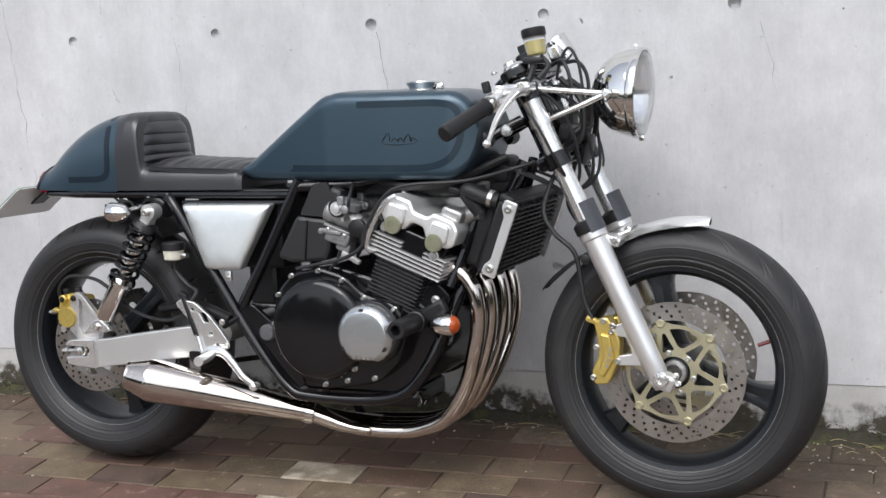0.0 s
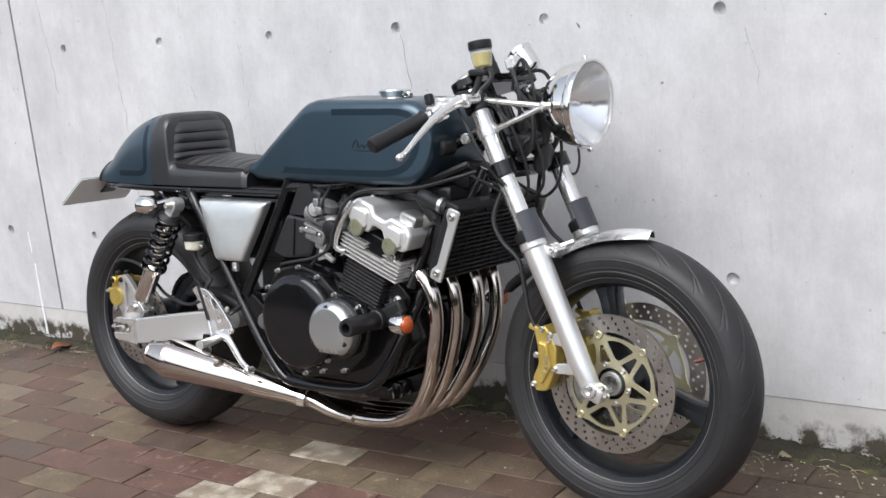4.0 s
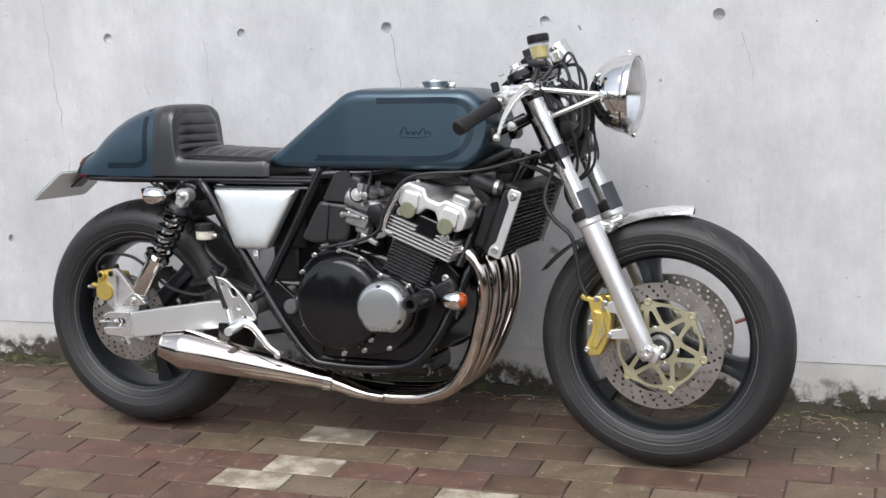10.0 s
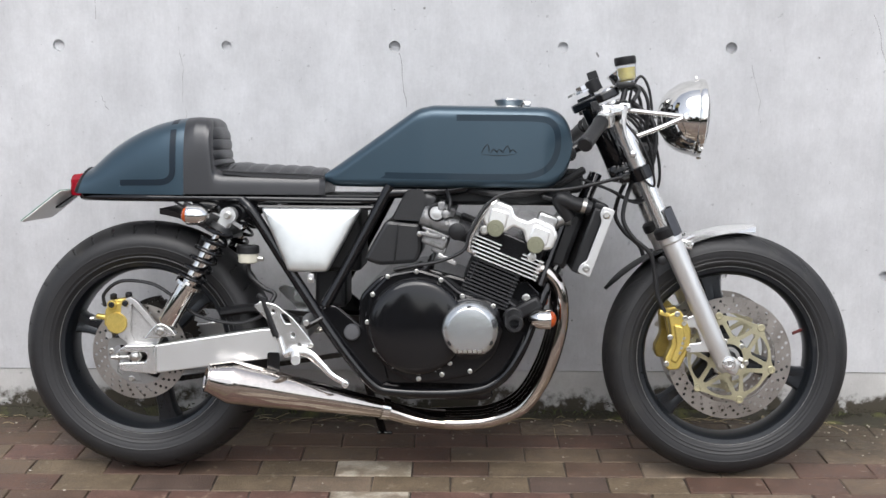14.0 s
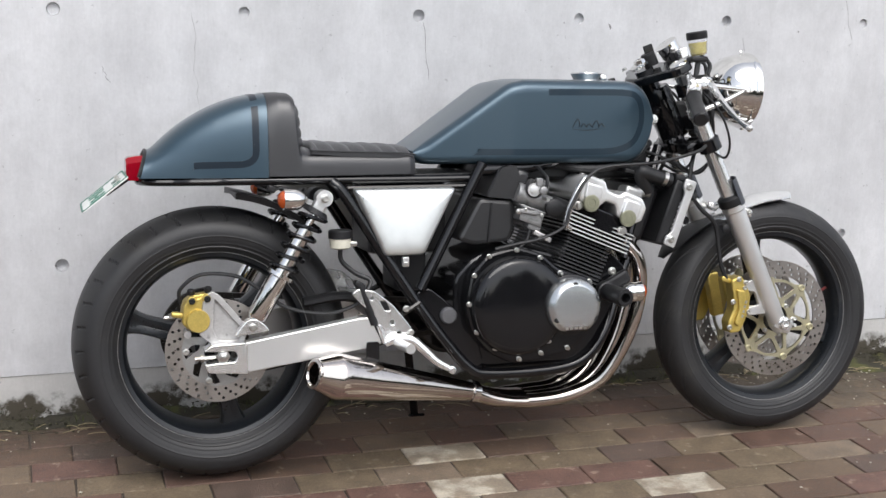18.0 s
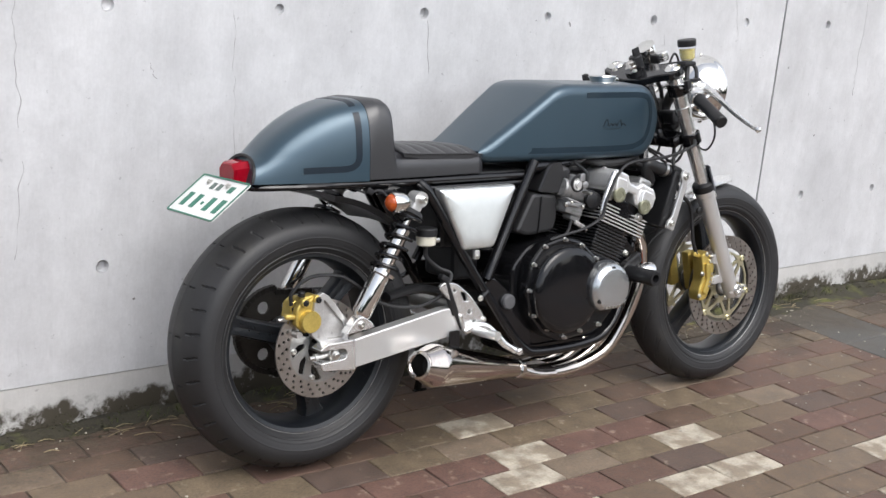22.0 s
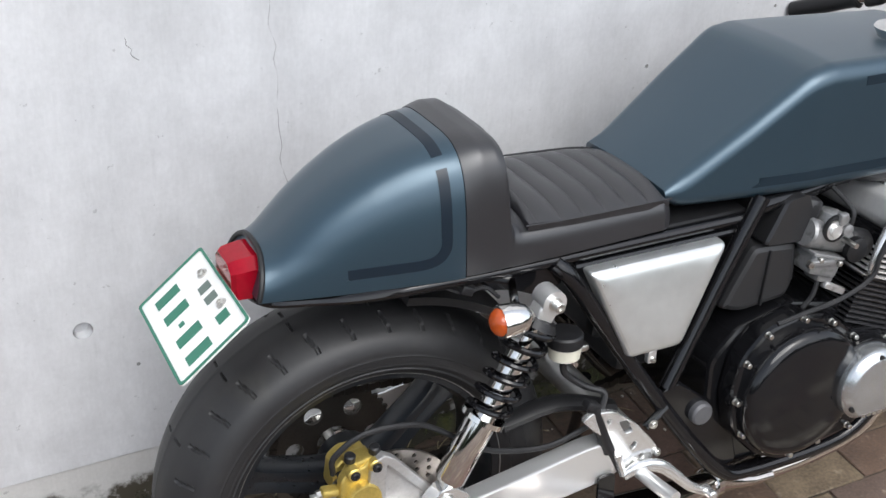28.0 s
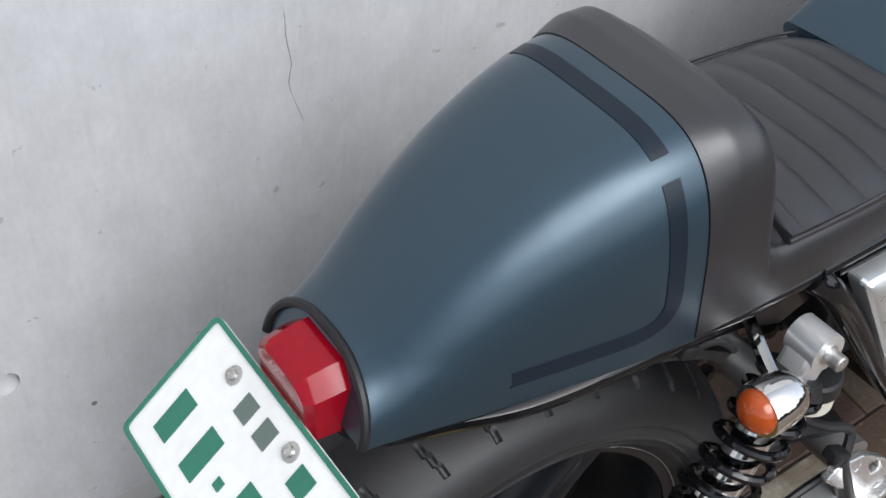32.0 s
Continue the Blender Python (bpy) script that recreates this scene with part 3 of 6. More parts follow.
TANK_W = [(0.46, 0.107), (0.5, 0.117), (0.6, 0.134), (0.70, 0.145), (0.85, 0.149), (1.0, 0.146), (1.066, 0.132)]


# tank: a flat-sided box with a sloping back and pressed grooves
def tank_mesh():
    low, high = 0.737, 0.936
    rings = []
    xs = [0.462, 0.466, 0.474, 0.484, 0.5] + [0.5 + 0.0125 * i for i in range(1, 40)] + [0.995, 1.004, 1.012, 1.020, 1.028, 1.036, 1.044, 1.050, 1.056, 1.061, 1.064, 1.066]
    for x in xs:
        zt = min(high - 0.004 * (x - 0.7) / 0.3, 0.768 + (x - 0.462) * 0.705)
        zt -= 0.012 * math.exp(-((x - 0.703) / 0.014) ** 2) * 0.5
        zb = low + 0.016 * (1 - smooth_step(0.455, 0.490, x))
        f = max(0.0, (x - 0.985) / 0.081)
        zt -= 0.085 * (1 - math.sqrt(max(0, 1 - f ** 2.6)))
        zb += 0.105 * (1 - math.sqrt(max(0, 1 - f ** 2.4)))
        hw = lerp(TANK_W, x) - tank_in(x)
        cy = -tank_in(x)
        r = min(0.017, (zt - zb) * 0.45)
        q = min(0.027, (zt - zb) * 0.5)
        ring = []
        def side(s):
            return [(s * hw, zb + r + (zt - zb - r - q) * k / 30) for k in range(31)]
        right = side(-1)
        corner_t = [(-hw + q - q * math.cos(a), zt - q + q * math.sin(a)) for a in (radians(90 * k / 7) for k in range(1, 7))]
        topl = [(-hw + q + (2 * hw - 2 * q) * k / 8, zt + 0.004 * math.sin(math.pi * k / 8)) for k in range(9)]
        corner_t2 = [(hw - q + q * math.sin(a), zt - q + q * math.cos(a)) for a in (radians(90 * k / 7) for k in range(1, 7))]
        left = [(hw, p[1]) for p in reversed(right)]
        corner_b = [(hw - r + r * math.cos(a), zb + r - r * math.sin(a)) for a in (radians(90 * k / 5) for k in range(1, 5))]
        bot = [(hw - r - (2 * hw - 2 * r) * k / 4, zb) for k in range(5)]
        corner_b2 = [(-hw + r - r * math.sin(a), zb + r - r * math.cos(a)) for a in (radians(90 * k / 5) for k in range(1, 5))]
        for y, z in right + corner_t + topl + corner_t2 + left + corner_b + bot + corner_b2:
            ring.append((x, y + cy, z))
        rings.append(ring)
    return loft(rings)


tank = part("fuel_tank", tank_mesh(), TEAL, bike, "satin dark teal flat-sided fuel tank with pressed grooves", 0.7)
tank.location.y = TANK_Y
cap = part("filler_cap", lathe([(0, 0.034), (0.005, 0.034), (0.006, 0.0320), (0.010, 0.0325), (0.018, 0.0375), (0.0215, 0.0385), (0.0240, 0.0370), (0.0250, 0.026), (0.0252, 0.0)], (0.914, -0.066, 0.930), (0, 0, 1), 36), CHROME, tank, "chrome filler cap")
part("cap_hinge", box((0.957, -0.070, 0.942), (0.018, 0.016, 0.014), 0.004), CHROME, cap)


# the darker bands are thin films that follow the surface
def band(line, half, point, lift=0.0007, cut=0.0):
    """A film of even width along a line of (x, z), laid on a flank by point(x, z)."""
    pts = [Vector((q.x, q.z)) for q in spline([(x, 0, z) for x, z in line], 10)]
    rings = []
    for i, p in enumerate(pts):
        d = (pts[min(i + 1, len(pts) - 1)] - pts[max(i - 1, 0)]).normalized()
        nv = Vector((-d.y, d.x))
        row = []
        for k in range(5):
            u = -1 + k / 2
            q = p + nv * half * u + (d * cut * (1 + u) if i == 0 else Vector((0, 0)))
            row.append((q.x, q.y))
        rings.append([point(x, z, lift) for x, z in row] + [point(x, z, -0.001) for x, z in reversed(row)])
    return loft(rings)


def on_tank(s):
    def point(x, z, lift):
        hw = lerp(TANK_W, x) - (2 * tank_in(x) if s > 0 else 0.0)
        return (x, s * (hw + lift), z)
    return point


# on the tank the groove is flat: its shade is put into the colour
for s in (-1, 1):
    part("paint_band", band([(0.600, 0.766), (0.72, 0.765), (0.9, 0.764), (0.965, 0.768), (1.005, 0.786), (1.026, 0.82), (1.030, 0.86), (1.018, 0.892), (0.985, 0.9045), (0.90, 0.906), (0.785, 0.906)], 0.0075, on_tank(s), cut=0.012), BANDT, tank, "darker band that paints in the shade of a pressed groove", 0.3)
# the faint dark script on the flank, drawn as plain strokes
for s in (-1,):
    for i, (x, h, lean) in enumerate(((0.846, 0.020, 0.010), (0.868, 0.009, 0.004), (0.882, 0.009, 0.004), (0.897, 0.017, 0.008), (0.914, 0.009, 0.004))):
        yy = lerp(TANK_W, x) + 0.0004
        part("script_mark", tube([(x, s * yy, 0.822), (x + lean * 0.6, s * yy, 0.822 + h * 0.6), (x + lean + 0.004, s * yy, 0.822 + h), (x + lean + 0.008, s * yy, 0.822 + h * 0.45), (x + 0.017, s * yy, 0.823)], [0.0007, 0.0014, 0.0009, 0.0014, 0.0007], 6, 5), LOGO, tank)
    part("script_mark", tube([(x, s * (lerp(TANK_W, x) + 0.0004), z) for x, z in ((0.846, 0.818), (0.885, 0.8155), (0.926, 0.819))], [0.0004, 0.0010, 0.0004], 6, 6), LOGO, tank)


# tail cowl
def hump_ring(x, hw, base, top, ex, n=36, groove=False):
    ring = []
    for k in range(n + 1):
        a = math.pi * k / n
        c, s = math.cos(a), math.sin(a)
        y = -hw * math.copysign(abs(c) ** (2 / ex), c)
        z = base + (top - base) * abs(s) ** (2 / ex)
        ring.append((x, y, z))
    return ring + [(x, hw * (1 - 2 * k / 6), base - 0.002) for k in range(7)]


TAIL_Y = -0.020
COWL_TOP = [(-0.145, 0.768), (-0.13, 0.781), (-0.115, 0.794), (-0.09, 0.818), (-0.056, 0.842), (-0.02, 0.863), (0.02, 0.881), (0.06, 0.8945), (0.118, 0.904)]
COWL_W = [(-0.145, 0.074), (-0.13, 0.078), (-0.11, 0.083), (-0.06, 0.096), (0.0, 0.1085), (0.06, 0.119), (0.118, 0.126)]


def to_tail(ob):
    ob.location.y += TAIL_Y
    return ob


def smooth_lerp(table, x):
    return sum(lerp(table, x + d) for d in (-0.018, -0.009, 0, 0.009, 0.018)) / 5


def cowl_ex(x):
    return lerp([(-0.145, 2.35), (-0.09, 2.9), (0.0, 3.6), (0.09, 4.1)], x)


def tail_rake(x, z):
    """The rear edge of the cowl slopes out towards its foot."""
    return 0.018 * max(0.0, min(1.0, -x / 0.145)) * max(0.0, 1 - (z - 0.716) / 0.055)


def cowl_mesh():
    rings = []
    for i in range(81):
        x = -0.145 + 0.263 * i / 80
        rings.append([(q[0] - tail_rake(q[0], q[2]), q[1], q[2]) for q in hump_ring(x, smooth_lerp(COWL_W, x), 0.716, smooth_lerp(COWL_TOP, x), cowl_ex(x), 60)])
    return loft(rings)


def on_cowl(s):
    def point(x, z, lift):
        hw, top = smooth_lerp(COWL_W, x), smooth_lerp(COWL_TOP, x)
        f = max(0.0, min(1.0, (z - 0.716) / (top - 0.716)))
        e = cowl_ex(x)
        y = hw * (1 - f ** e) ** (1 / e)
        return (x, s * (y + lift), z)
    return point


def cowl_hoop(k0, k1):
    """A stretch of the band that runs up one flank, over the top and down the other."""
    rings = []
    for k in range(k0, k1 + 1):
        a = math.pi * k / 100
        c, s = math.cos(a), math.sin(a)
        out, under = [], []
        for x in (0.0830, 0.0870, 0.0907, 0.0945, 0.0983):
            hw, top, e = smooth_lerp(COWL_W, x), smooth_lerp(COWL_TOP, x), cowl_ex(x)
            y = -hw * math.copysign(abs(c) ** (2 / e), c)
            z = 0.716 + (top - 0.716) * s ** (2 / e)
            v = Vector((0, math.copysign(abs(y / hw) ** (e - 1), y) / hw, ((z - 0.716) / (top - 0.716)) ** (e - 1) / (top - 0.716))).normalized()
            out.append((x, y + v.y * 0.0008, z + v.z * 0.0008))
            under.append((x, y - v.y * 0.001, z - v.z * 0.001))
        rings.append(out + under[::-1])
    return loft(rings)


cowl = to_tail(part("tail_cowl", cowl_mesh(), TEAL, bike, "satin dark teal tail cowl with near-black bands", 0.9))
for k0, k1 in ((4, 26), (33, 67), (74, 96)):
    part("paint_band", cowl_hoop(k0, k1), BAND, cowl, "near-black satin band over the cowl", 0.5)
for s in (-1, 1):
    part("paint_band", band([(-0.048, 0.7415), (-0.02, 0.7425), (0.03, 0.7435), (0.06, 0.7445), (0.0785, 0.750), (0.0885, 0.762), (0.0907, 0.776), (0.0907, 0.788)], 0.0075, on_cowl(s), 0.0009, cut=0.012), BAND, cowl, "near-black satin band along the cowl", 0.3)
ringp = [(q[0] - tail_rake(q[0], q[2]), q[1], q[2]) for q in [(-0.146, -0.0755 * math.copysign(abs(math.cos(a)) ** 0.952, math.cos(a)), 0.717 + 0.057 * abs(math.sin(a)) ** 0.952) for a in (math.pi * k / 24 for k in range(25))]]
part("rubber_edging", tube(ringp, 0.0042, 8, 2), PLASTIC, cowl)


# seat
def skirt_mesh():
    rings = []
    for i in range(101):
        x = 0.1185 + 0.345 * i / 100
        top = lerp([(0.1185, 0.904), (0.145, 0.9055), (0.170, 0.9035), (0.182, 0.895), (0.186, 0.86), (0.188, 0.81), (0.193, 0.786), (0.208, 0.779), (0.30, 0.776), (0.40, 0.773), (0.45, 0.772), (0.4635, 0.762)], x)
        hw = lerp([(0.1185, 0.1265), (0.2, 0.1275), (0.28, 0.126), (0.45, 0.118), (0.4635, 0.111)], x)
        ex = lerp([(0.118, 4.1), (0.145, 5.6), (0.180, 5.8), (0.190, 4.4), (0.46, 4.5)], x)
        rings.append(hump_ring(x, hw, 0.7185, top, ex, 40))
    return loft(rings)


seat = to_tail(part("seat", skirt_mesh(), VINYL, bike, "black vinyl single seat with ribbed pad and hump", 0.8))


part("seat_pan", box((0.36, 0, 0.710), (0.50, 0.215, 0.014), 0.004), PLASTIC, seat)


def pad_mesh(path, widths, pitch, rib=0.0045, thick=0.02, cross=26, taper=((0, 1.0), (1, 1.0)), edge=5):
    line = spline(path, 40)
    total, s = 0.0, [0.0]
    for a, b in zip(line, line[1:]):
        total += (b - a).length
        s.append(total)
    rings = []
    for i, p in enumerate(line):
        d = (line[min(i + 1, len(line) - 1)] - line[max(i - 1, 0)]).normalized()
        nrm = Vector((d.z, 0, -d.x))
        if nrm.z < 0 and abs(nrm.z) > abs(nrm.x):
            nrm = -nrm
        if abs(nrm.x) >= abs(nrm.z) and nrm.x < 0:
            nrm = -nrm
        f = s[i] / total
        hw = lerp(widths, f)
        bump = rib * (abs(math.sin(math.pi * s[i] / pitch)) ** 0.55) - rib
        end = min(1, s[i] / 0.012, (total - s[i]) / 0.012)
        ring = []
        for k in range(cross + 1):
            u = -1 + 2 * k / cross
            h = (1 - abs(u) ** edge) * thick * lerp(taper, f) * math.sqrt(max(0.02, end)) + bump * (1 - abs(u) ** 8)
            ring.append(p + nrm * h + Vector((0, u * hw, 0)))
        ring += [p - nrm * 0.01 + Vector((0, hw * (1 - 2 * k / 4), 0)) for k in range(5)]
        rings.append(ring)
    return loft(rings)


part("seat_pad", pad_mesh([(0.462, 0, 0.758), (0.42, 0, 0.764), (0.36, 0, 0.767), (0.30, 0, 0.769), (0.262, 0, 0.772), (0.216, 0, 0.776)], [(0, 0.109), (0.2, 0.117), (1, 0.1235)], 0.0385, 0.0058, 0.020, edge=3.4), VINYL, seat, "ribbed black seat pad", 0.9)
part("back_pad", pad_mesh([(0.184, 0, 0.772), (0.177, 0, 0.80), (0.174, 0, 0.83), (0.172, 0, 0.86), (0.166, 0, 0.882), (0.148, 0, 0.896)], [(0, 0.118), (0.4, 0.113), (0.65, 0.104), (0.85, 0.092), (1, 0.076)], 0.0262, 0.005, 0.030, taper=[(0, 1.0), (0.6, 1.0), (0.85, 0.72), (1, 0.35)]), VINYL, seat, "ribbed black hump pad", 0.9)
for s in (-1, 1):
    part("piping", tube([(0.4635, s * 0.1105, 0.762), (0.42, s * 0.1175, 0.766), (0.34, s * 0.1225, 0.769), (0.26, s * 0.1258, 0.772), (0.21, s * 0.1265, 0.775)], 0.0018, 6, 6), VINYL, seat)

# tail light and number plate
tail_bm = loft([[(x, y * h, z0 + z * k) for y, z in ((-1, -1), (-1, 0.5), (-0.62, 1), (0.62, 1), (1, 0.5), (1, -1))] for x, h, z0, k in ((-0.145, 0.038, 0.730, 0.0235), (-0.170, 0.038, 0.7295, 0.024), (-0.193, 0.036, 0.728, 0.0225), (-0.199, 0.031, 0.728, 0.019))])
bmesh.ops.bevel(tail_bm, geom=[e for e in tail_bm.edges if len(e.link_faces) == 2 and e.calc_face_angle(0) > 0.35], offset=0.0022, segments=3, affect="EDGES", profile=0.5)
tail = to_tail(part("tail_light", tail_bm, RED, bike, "red tail light lens"))
tail.location.x += 0.010
tail.location.z += 0.006 - 0.110
tail.scale = (1.0, 1.15, 1.15)
bolt(tail, (-0.1985, -0.022, 0.714), 0.003, (-1, 0, 0.1), 0.003)
bolt(tail, (-0.1985, 0.022, 0.714), 0.003, (-1, 0, 0.1), 0.003)
part("light_base", box((-0.160, 0, 0.704), (0.03, 0.074, 0.01), 0.003), PLASTIC, tail)
plate_holder = new("number_plate")
plate_holder.parent = bike
pm = Matrix.Translation((-0.238, -0.026, 0.682)) @ Matrix(((0, 0.788, -0.616, 0), (-1, 0, 0, 0), (0, 0.616, 0.788, 0), (0, 0, 0, 1)))
plate_holder.matrix_basis = pm
tagged(plate_holder, "white number plate with green rim and green bars for figures")


def flat_box(c, s, bevel=0.0):
    return box(c, s, bevel, seg=1)


def frame_ring(w, h, t, z):
    o, i = rounded([(-w, -h), (w, -h), (w, h), (-w, h)], 0.008), rounded([(-w + t, -h + t), (w - t, -h + t), (w - t, h - t), (-w + t, h - t)], 0.006)
    b = plate(o, [i], 0, 0.0016)
    bmesh.ops.rotate(b, matrix=Euler((radians(90), 0, 0)).to_matrix(), verts=b.verts)
    bmesh.ops.translate(b, vec=(0, 0, z + 0.0008), verts=b.verts)
    return b


pb = plate(rounded([(-0.115, -0.0625), (0.115, -0.0625), (0.115, 0.0625), (-0.115, 0.0625)], 0.009), [], -0.001, 0.001)
bmesh.ops.rotate(pb, matrix=Euler((radians(90), 0, 0)).to_matrix(), verts=pb.verts)
part("plate_sheet", pb, PLATEW, plate_holder)
part("plate_rim", frame_ring(0.115, 0.0625, 0.004, 0.0012), PLATEG, plate_holder)
for x, w in ((-0.078, 0.038), (-0.030, 0.038), (0.036, 0.038), (0.083, 0.038)):
    part("figure_bar", flat_box((x, -0.018, 0.0018), (w * 0.55, 0.042, 0.0012)), PLATEG, plate_holder)
part("figure_bar", flat_box((0.003, -0.020, 0.0018), (0.009, 0.009, 0.0012)), PLATEG, plate_holder)
for x, w in ((-0.025, 0.026), (0.006, 0.026), (0.062, 0.03)):
    part("writing_bar", flat_box((x, 0.034, 0.0018), (w * 0.7, 0.020, 0.001)), PLATET if x < 0.05 else PLATEG, plate_holder)
for x in (-0.058, 0.036):
    part("plate_bolt", lathe([(0, 0.0085), (0.001, 0.0085), (0.002, 0.005), (0.006, 0.005), (0.0065, 0.003), (0.004, 0.0025)], (x, 0.042, 0.0012), (0, 0, 1), 12), BOLT, plate_holder)
part("plate_bracket", box((-0.198, TAIL_Y, 0.699), (0.085, 0.05, 0.005), 0.0015, (0, -35, 0)), PLASTIC, bike)


# wheels
def tyre_mesh(prof, groove, seg):
    full = [(p.x, p.y) for p in spline([(r, y, 0) for r, y in prof], 10)]
    full = full + [(r, -y) for r, y in reversed(full[:-1])]
    outer = max(r for r, _ in full)
    rings = []
    for k in range(seg):
        a = 2 * math.pi * k / seg
        ring = []
        for r, y in full:
            d = groove(k, y) if r > outer * 0.86 else 0
            if 0.2275 < r < 0.2335:
                y += math.copysign(0.0020, y)
            elif 0.2395 < r < 0.2415 or 0.2575 < r < 0.2595:
                y += math.copysign(0.0009, y)
            ring.append(((r - d) * math.cos(a), y, (r - d) * math.sin(a)))
        rings.append(ring)
    return loft(rings, cap=False, ring_closed=False, loop=True)


def front_groove(k, y):
    """Long slanting slits that sweep back from the middle, 20 to the turn on each side."""
    a = abs(y)
    u = (k + (18 if y > 0 else 0) + int(a * 1050)) % 36
    v = (k + 9 + (18 if y > 0 else 0) + int(a * 700)) % 36
    if 0.008 < a < 0.050 and u in (0, 1):
        return 0.0030
    if 0.030 < a < 0.057 and v == 0:
        return 0.0025
    return 0.0


def rear_groove(k, y):
    """Nearly crosswise slits, 34 to the turn on each shoulder, fewer in the middle."""
    u = (k + (11 if y > 0 else 0)) % 22
    v = k % 44
    if 0.046 < abs(y) < 0.076 and (u + int(abs(y) * 90)) % 22 in (4, 5):
        return 0.0038
    if 0.010 < abs(y) < 0.028 and v == 5:
        return 0.004
    return 0.0


def rim_mesh(hw, lip):
    half = [(0.197, 0.0), (0.198, hw * 0.5), (0.204, hw * 0.78), (0.2085, hw * 0.88), (0.2085, hw * 0.94), (lip - 0.004, hw * 0.97), (lip + 0.001, hw), (lip + 0.002, hw - 0.006), (lip - 0.006, hw - 0.012)]
    prof = [(r, -y) for r, y in reversed(half)] + half[1:]
    prof = prof + [(0.2155, hw * 0.5), (0.2155, -hw * 0.5)]
    return loft([[(r * math.cos(a), y, r * math.sin(a)) for r, y in prof] for a in (2 * math.pi * k / 96 for k in range(96))], cap=False, loop=True)


def spoke_mesh(ang, r0, r1, d0, d1, w0, w1):
    """A hollow-looking broad spoke with a groove down its face."""
    rings = []
    for i in range(9):
        t = i / 8
        r = r0 + (r1 - r0) * t
        flare = 1 + 0.55 * max(0, (t - 0.72) / 0.28) ** 2 + 0.25 * max(0, (0.2 - t) / 0.2) ** 2
        w, d = (w0 + (w1 - w0) * t) * flare, d0 + (d1 - d0) * t
        sec = [(-w, -d * 0.55), (-w * 0.8, -d), (-w * 0.35, -d * 1.02), (0, -d * 0.9), (w * 0.35, -d * 1.02), (w * 0.8, -d), (w, -d * 0.55), (w, d * 0.55), (w * 0.8, d), (w * 0.35, d * 1.02), (0, d * 0.9), (-w * 0.35, d * 1.02), (-w * 0.8, d), (-w, d * 0.55)]
        ca, sa = math.cos(ang), math.sin(ang)
        rings.append([(r * ca - s * sa, y, r * sa + s * ca) for s, y in sec])
    return loft(rings)


def disc_sheet(r_out, r_in, y, t, n_row, hole_r=0.0038):
    holes = [circle(0, 0, r_in, 48)]
    for k in range(n_row):
        a = 2 * math.pi * k / n_row
        for j, rr in enumerate((0.22, 0.5, 0.78)):
            q = a + (j - 1) * 2 * math.pi / n_row * 0.33
            r = r_in + (r_out - r_in) * rr
            holes.append(circle(r * math.cos(q), r * math.sin(q), hole_r, 8))
    return plate(circle(0, 0, r_out, 96), holes, y - t / 2, y + t / 2)


def carrier_mesh(r_out, y, t, arms=6, hub=0.034):
    """The spider between disc and hub, with windows cut through it."""
    outer = []
    for k in range(arms * 12):
        a = 2 * math.pi * k / (arms * 12)
        ph = (k % 12) / 12
        a += 0.26
        outer.append(((r_out + 0.010 * math.exp(-((ph - 0.5) * 7) ** 2) ) * math.cos(a), (r_out + 0.010 * math.exp(-((ph - 0.5) * 7) ** 2)) * math.sin(a)))
    holes = [circle(0, 0, hub, 32)]
    for k in range(arms):
        a0 = 2 * math.pi * k / arms + 0.26
        da = 2 * math.pi / arms
        def pol(r, a):
            return (r * math.cos(a), r * math.sin(a))
        holes.append(rounded([pol(hub + 0.020, a0 - da * 0.10), pol(r_out - 0.009, a0 - da * 0.36), pol(r_out - 0.007, a0 - da * 0.18), pol(r_out - 0.006, a0), pol(r_out - 0.007, a0 + da * 0.18), pol(r_out - 0.009, a0 + da * 0.36), pol(hub + 0.020, a0 + da * 0.10)], 0.005, 3))
        holes.append(rounded([pol(hub + 0.013, a0 + da * 0.22), pol(r_out - 0.016, a0 + da * 0.46), pol(r_out - 0.016, a0 + da * 0.54), pol(hub + 0.013, a0 + da * 0.78), pol(hub + 0.012, a0 + da * 0.5)], 0.004, 3))
    return plate(outer, holes, y - t / 2, y + t / 2)


def wheel(name, x, y, z, rim_hw, prof, groove, spokes, label, depth, size=1.0):
    w = part(name, rim_mesh(rim_hw, 0.2185), RIMP, bike, label, 0.5, (x, y, z))
    w.scale = (size, 1.0, size)
    part("tyre", tyre_mesh(prof, groove, 720 if rim_hw < 0.06 else 748), RUBBER, w, "worn black road tyre", 0.6)
    for a in spokes:
        part("spoke", spoke_mesh(radians(a), 0.038, 0.202, depth, depth * 0.9, 0.024, 0.021), RIMP, w)
    for q in (-1, 1):
        part("rim_lip", loft([[((0.2205 + 0.0016 * math.cos(b)) * math.cos(a), q * (rim_hw + 0.0005) + 0.0016 * math.sin(b), (0.2205 + 0.0016 * math.cos(b)) * math.sin(a)) for b in (2 * math.pi * j / 6 for j in range(6))] for a in (2 * math.pi * k / 96 for k in range(96))], cap=False, loop=True), SILVER, w)
    part("hub", lathe([(-0.06, 0.03), (-0.055, 0.046), (-0.03, 0.052), (0.03, 0.052), (0.055, 0.046), (0.06, 0.03)], (0, 0, 0), (0, 1, 0), 36), RIMP, w)
    return w


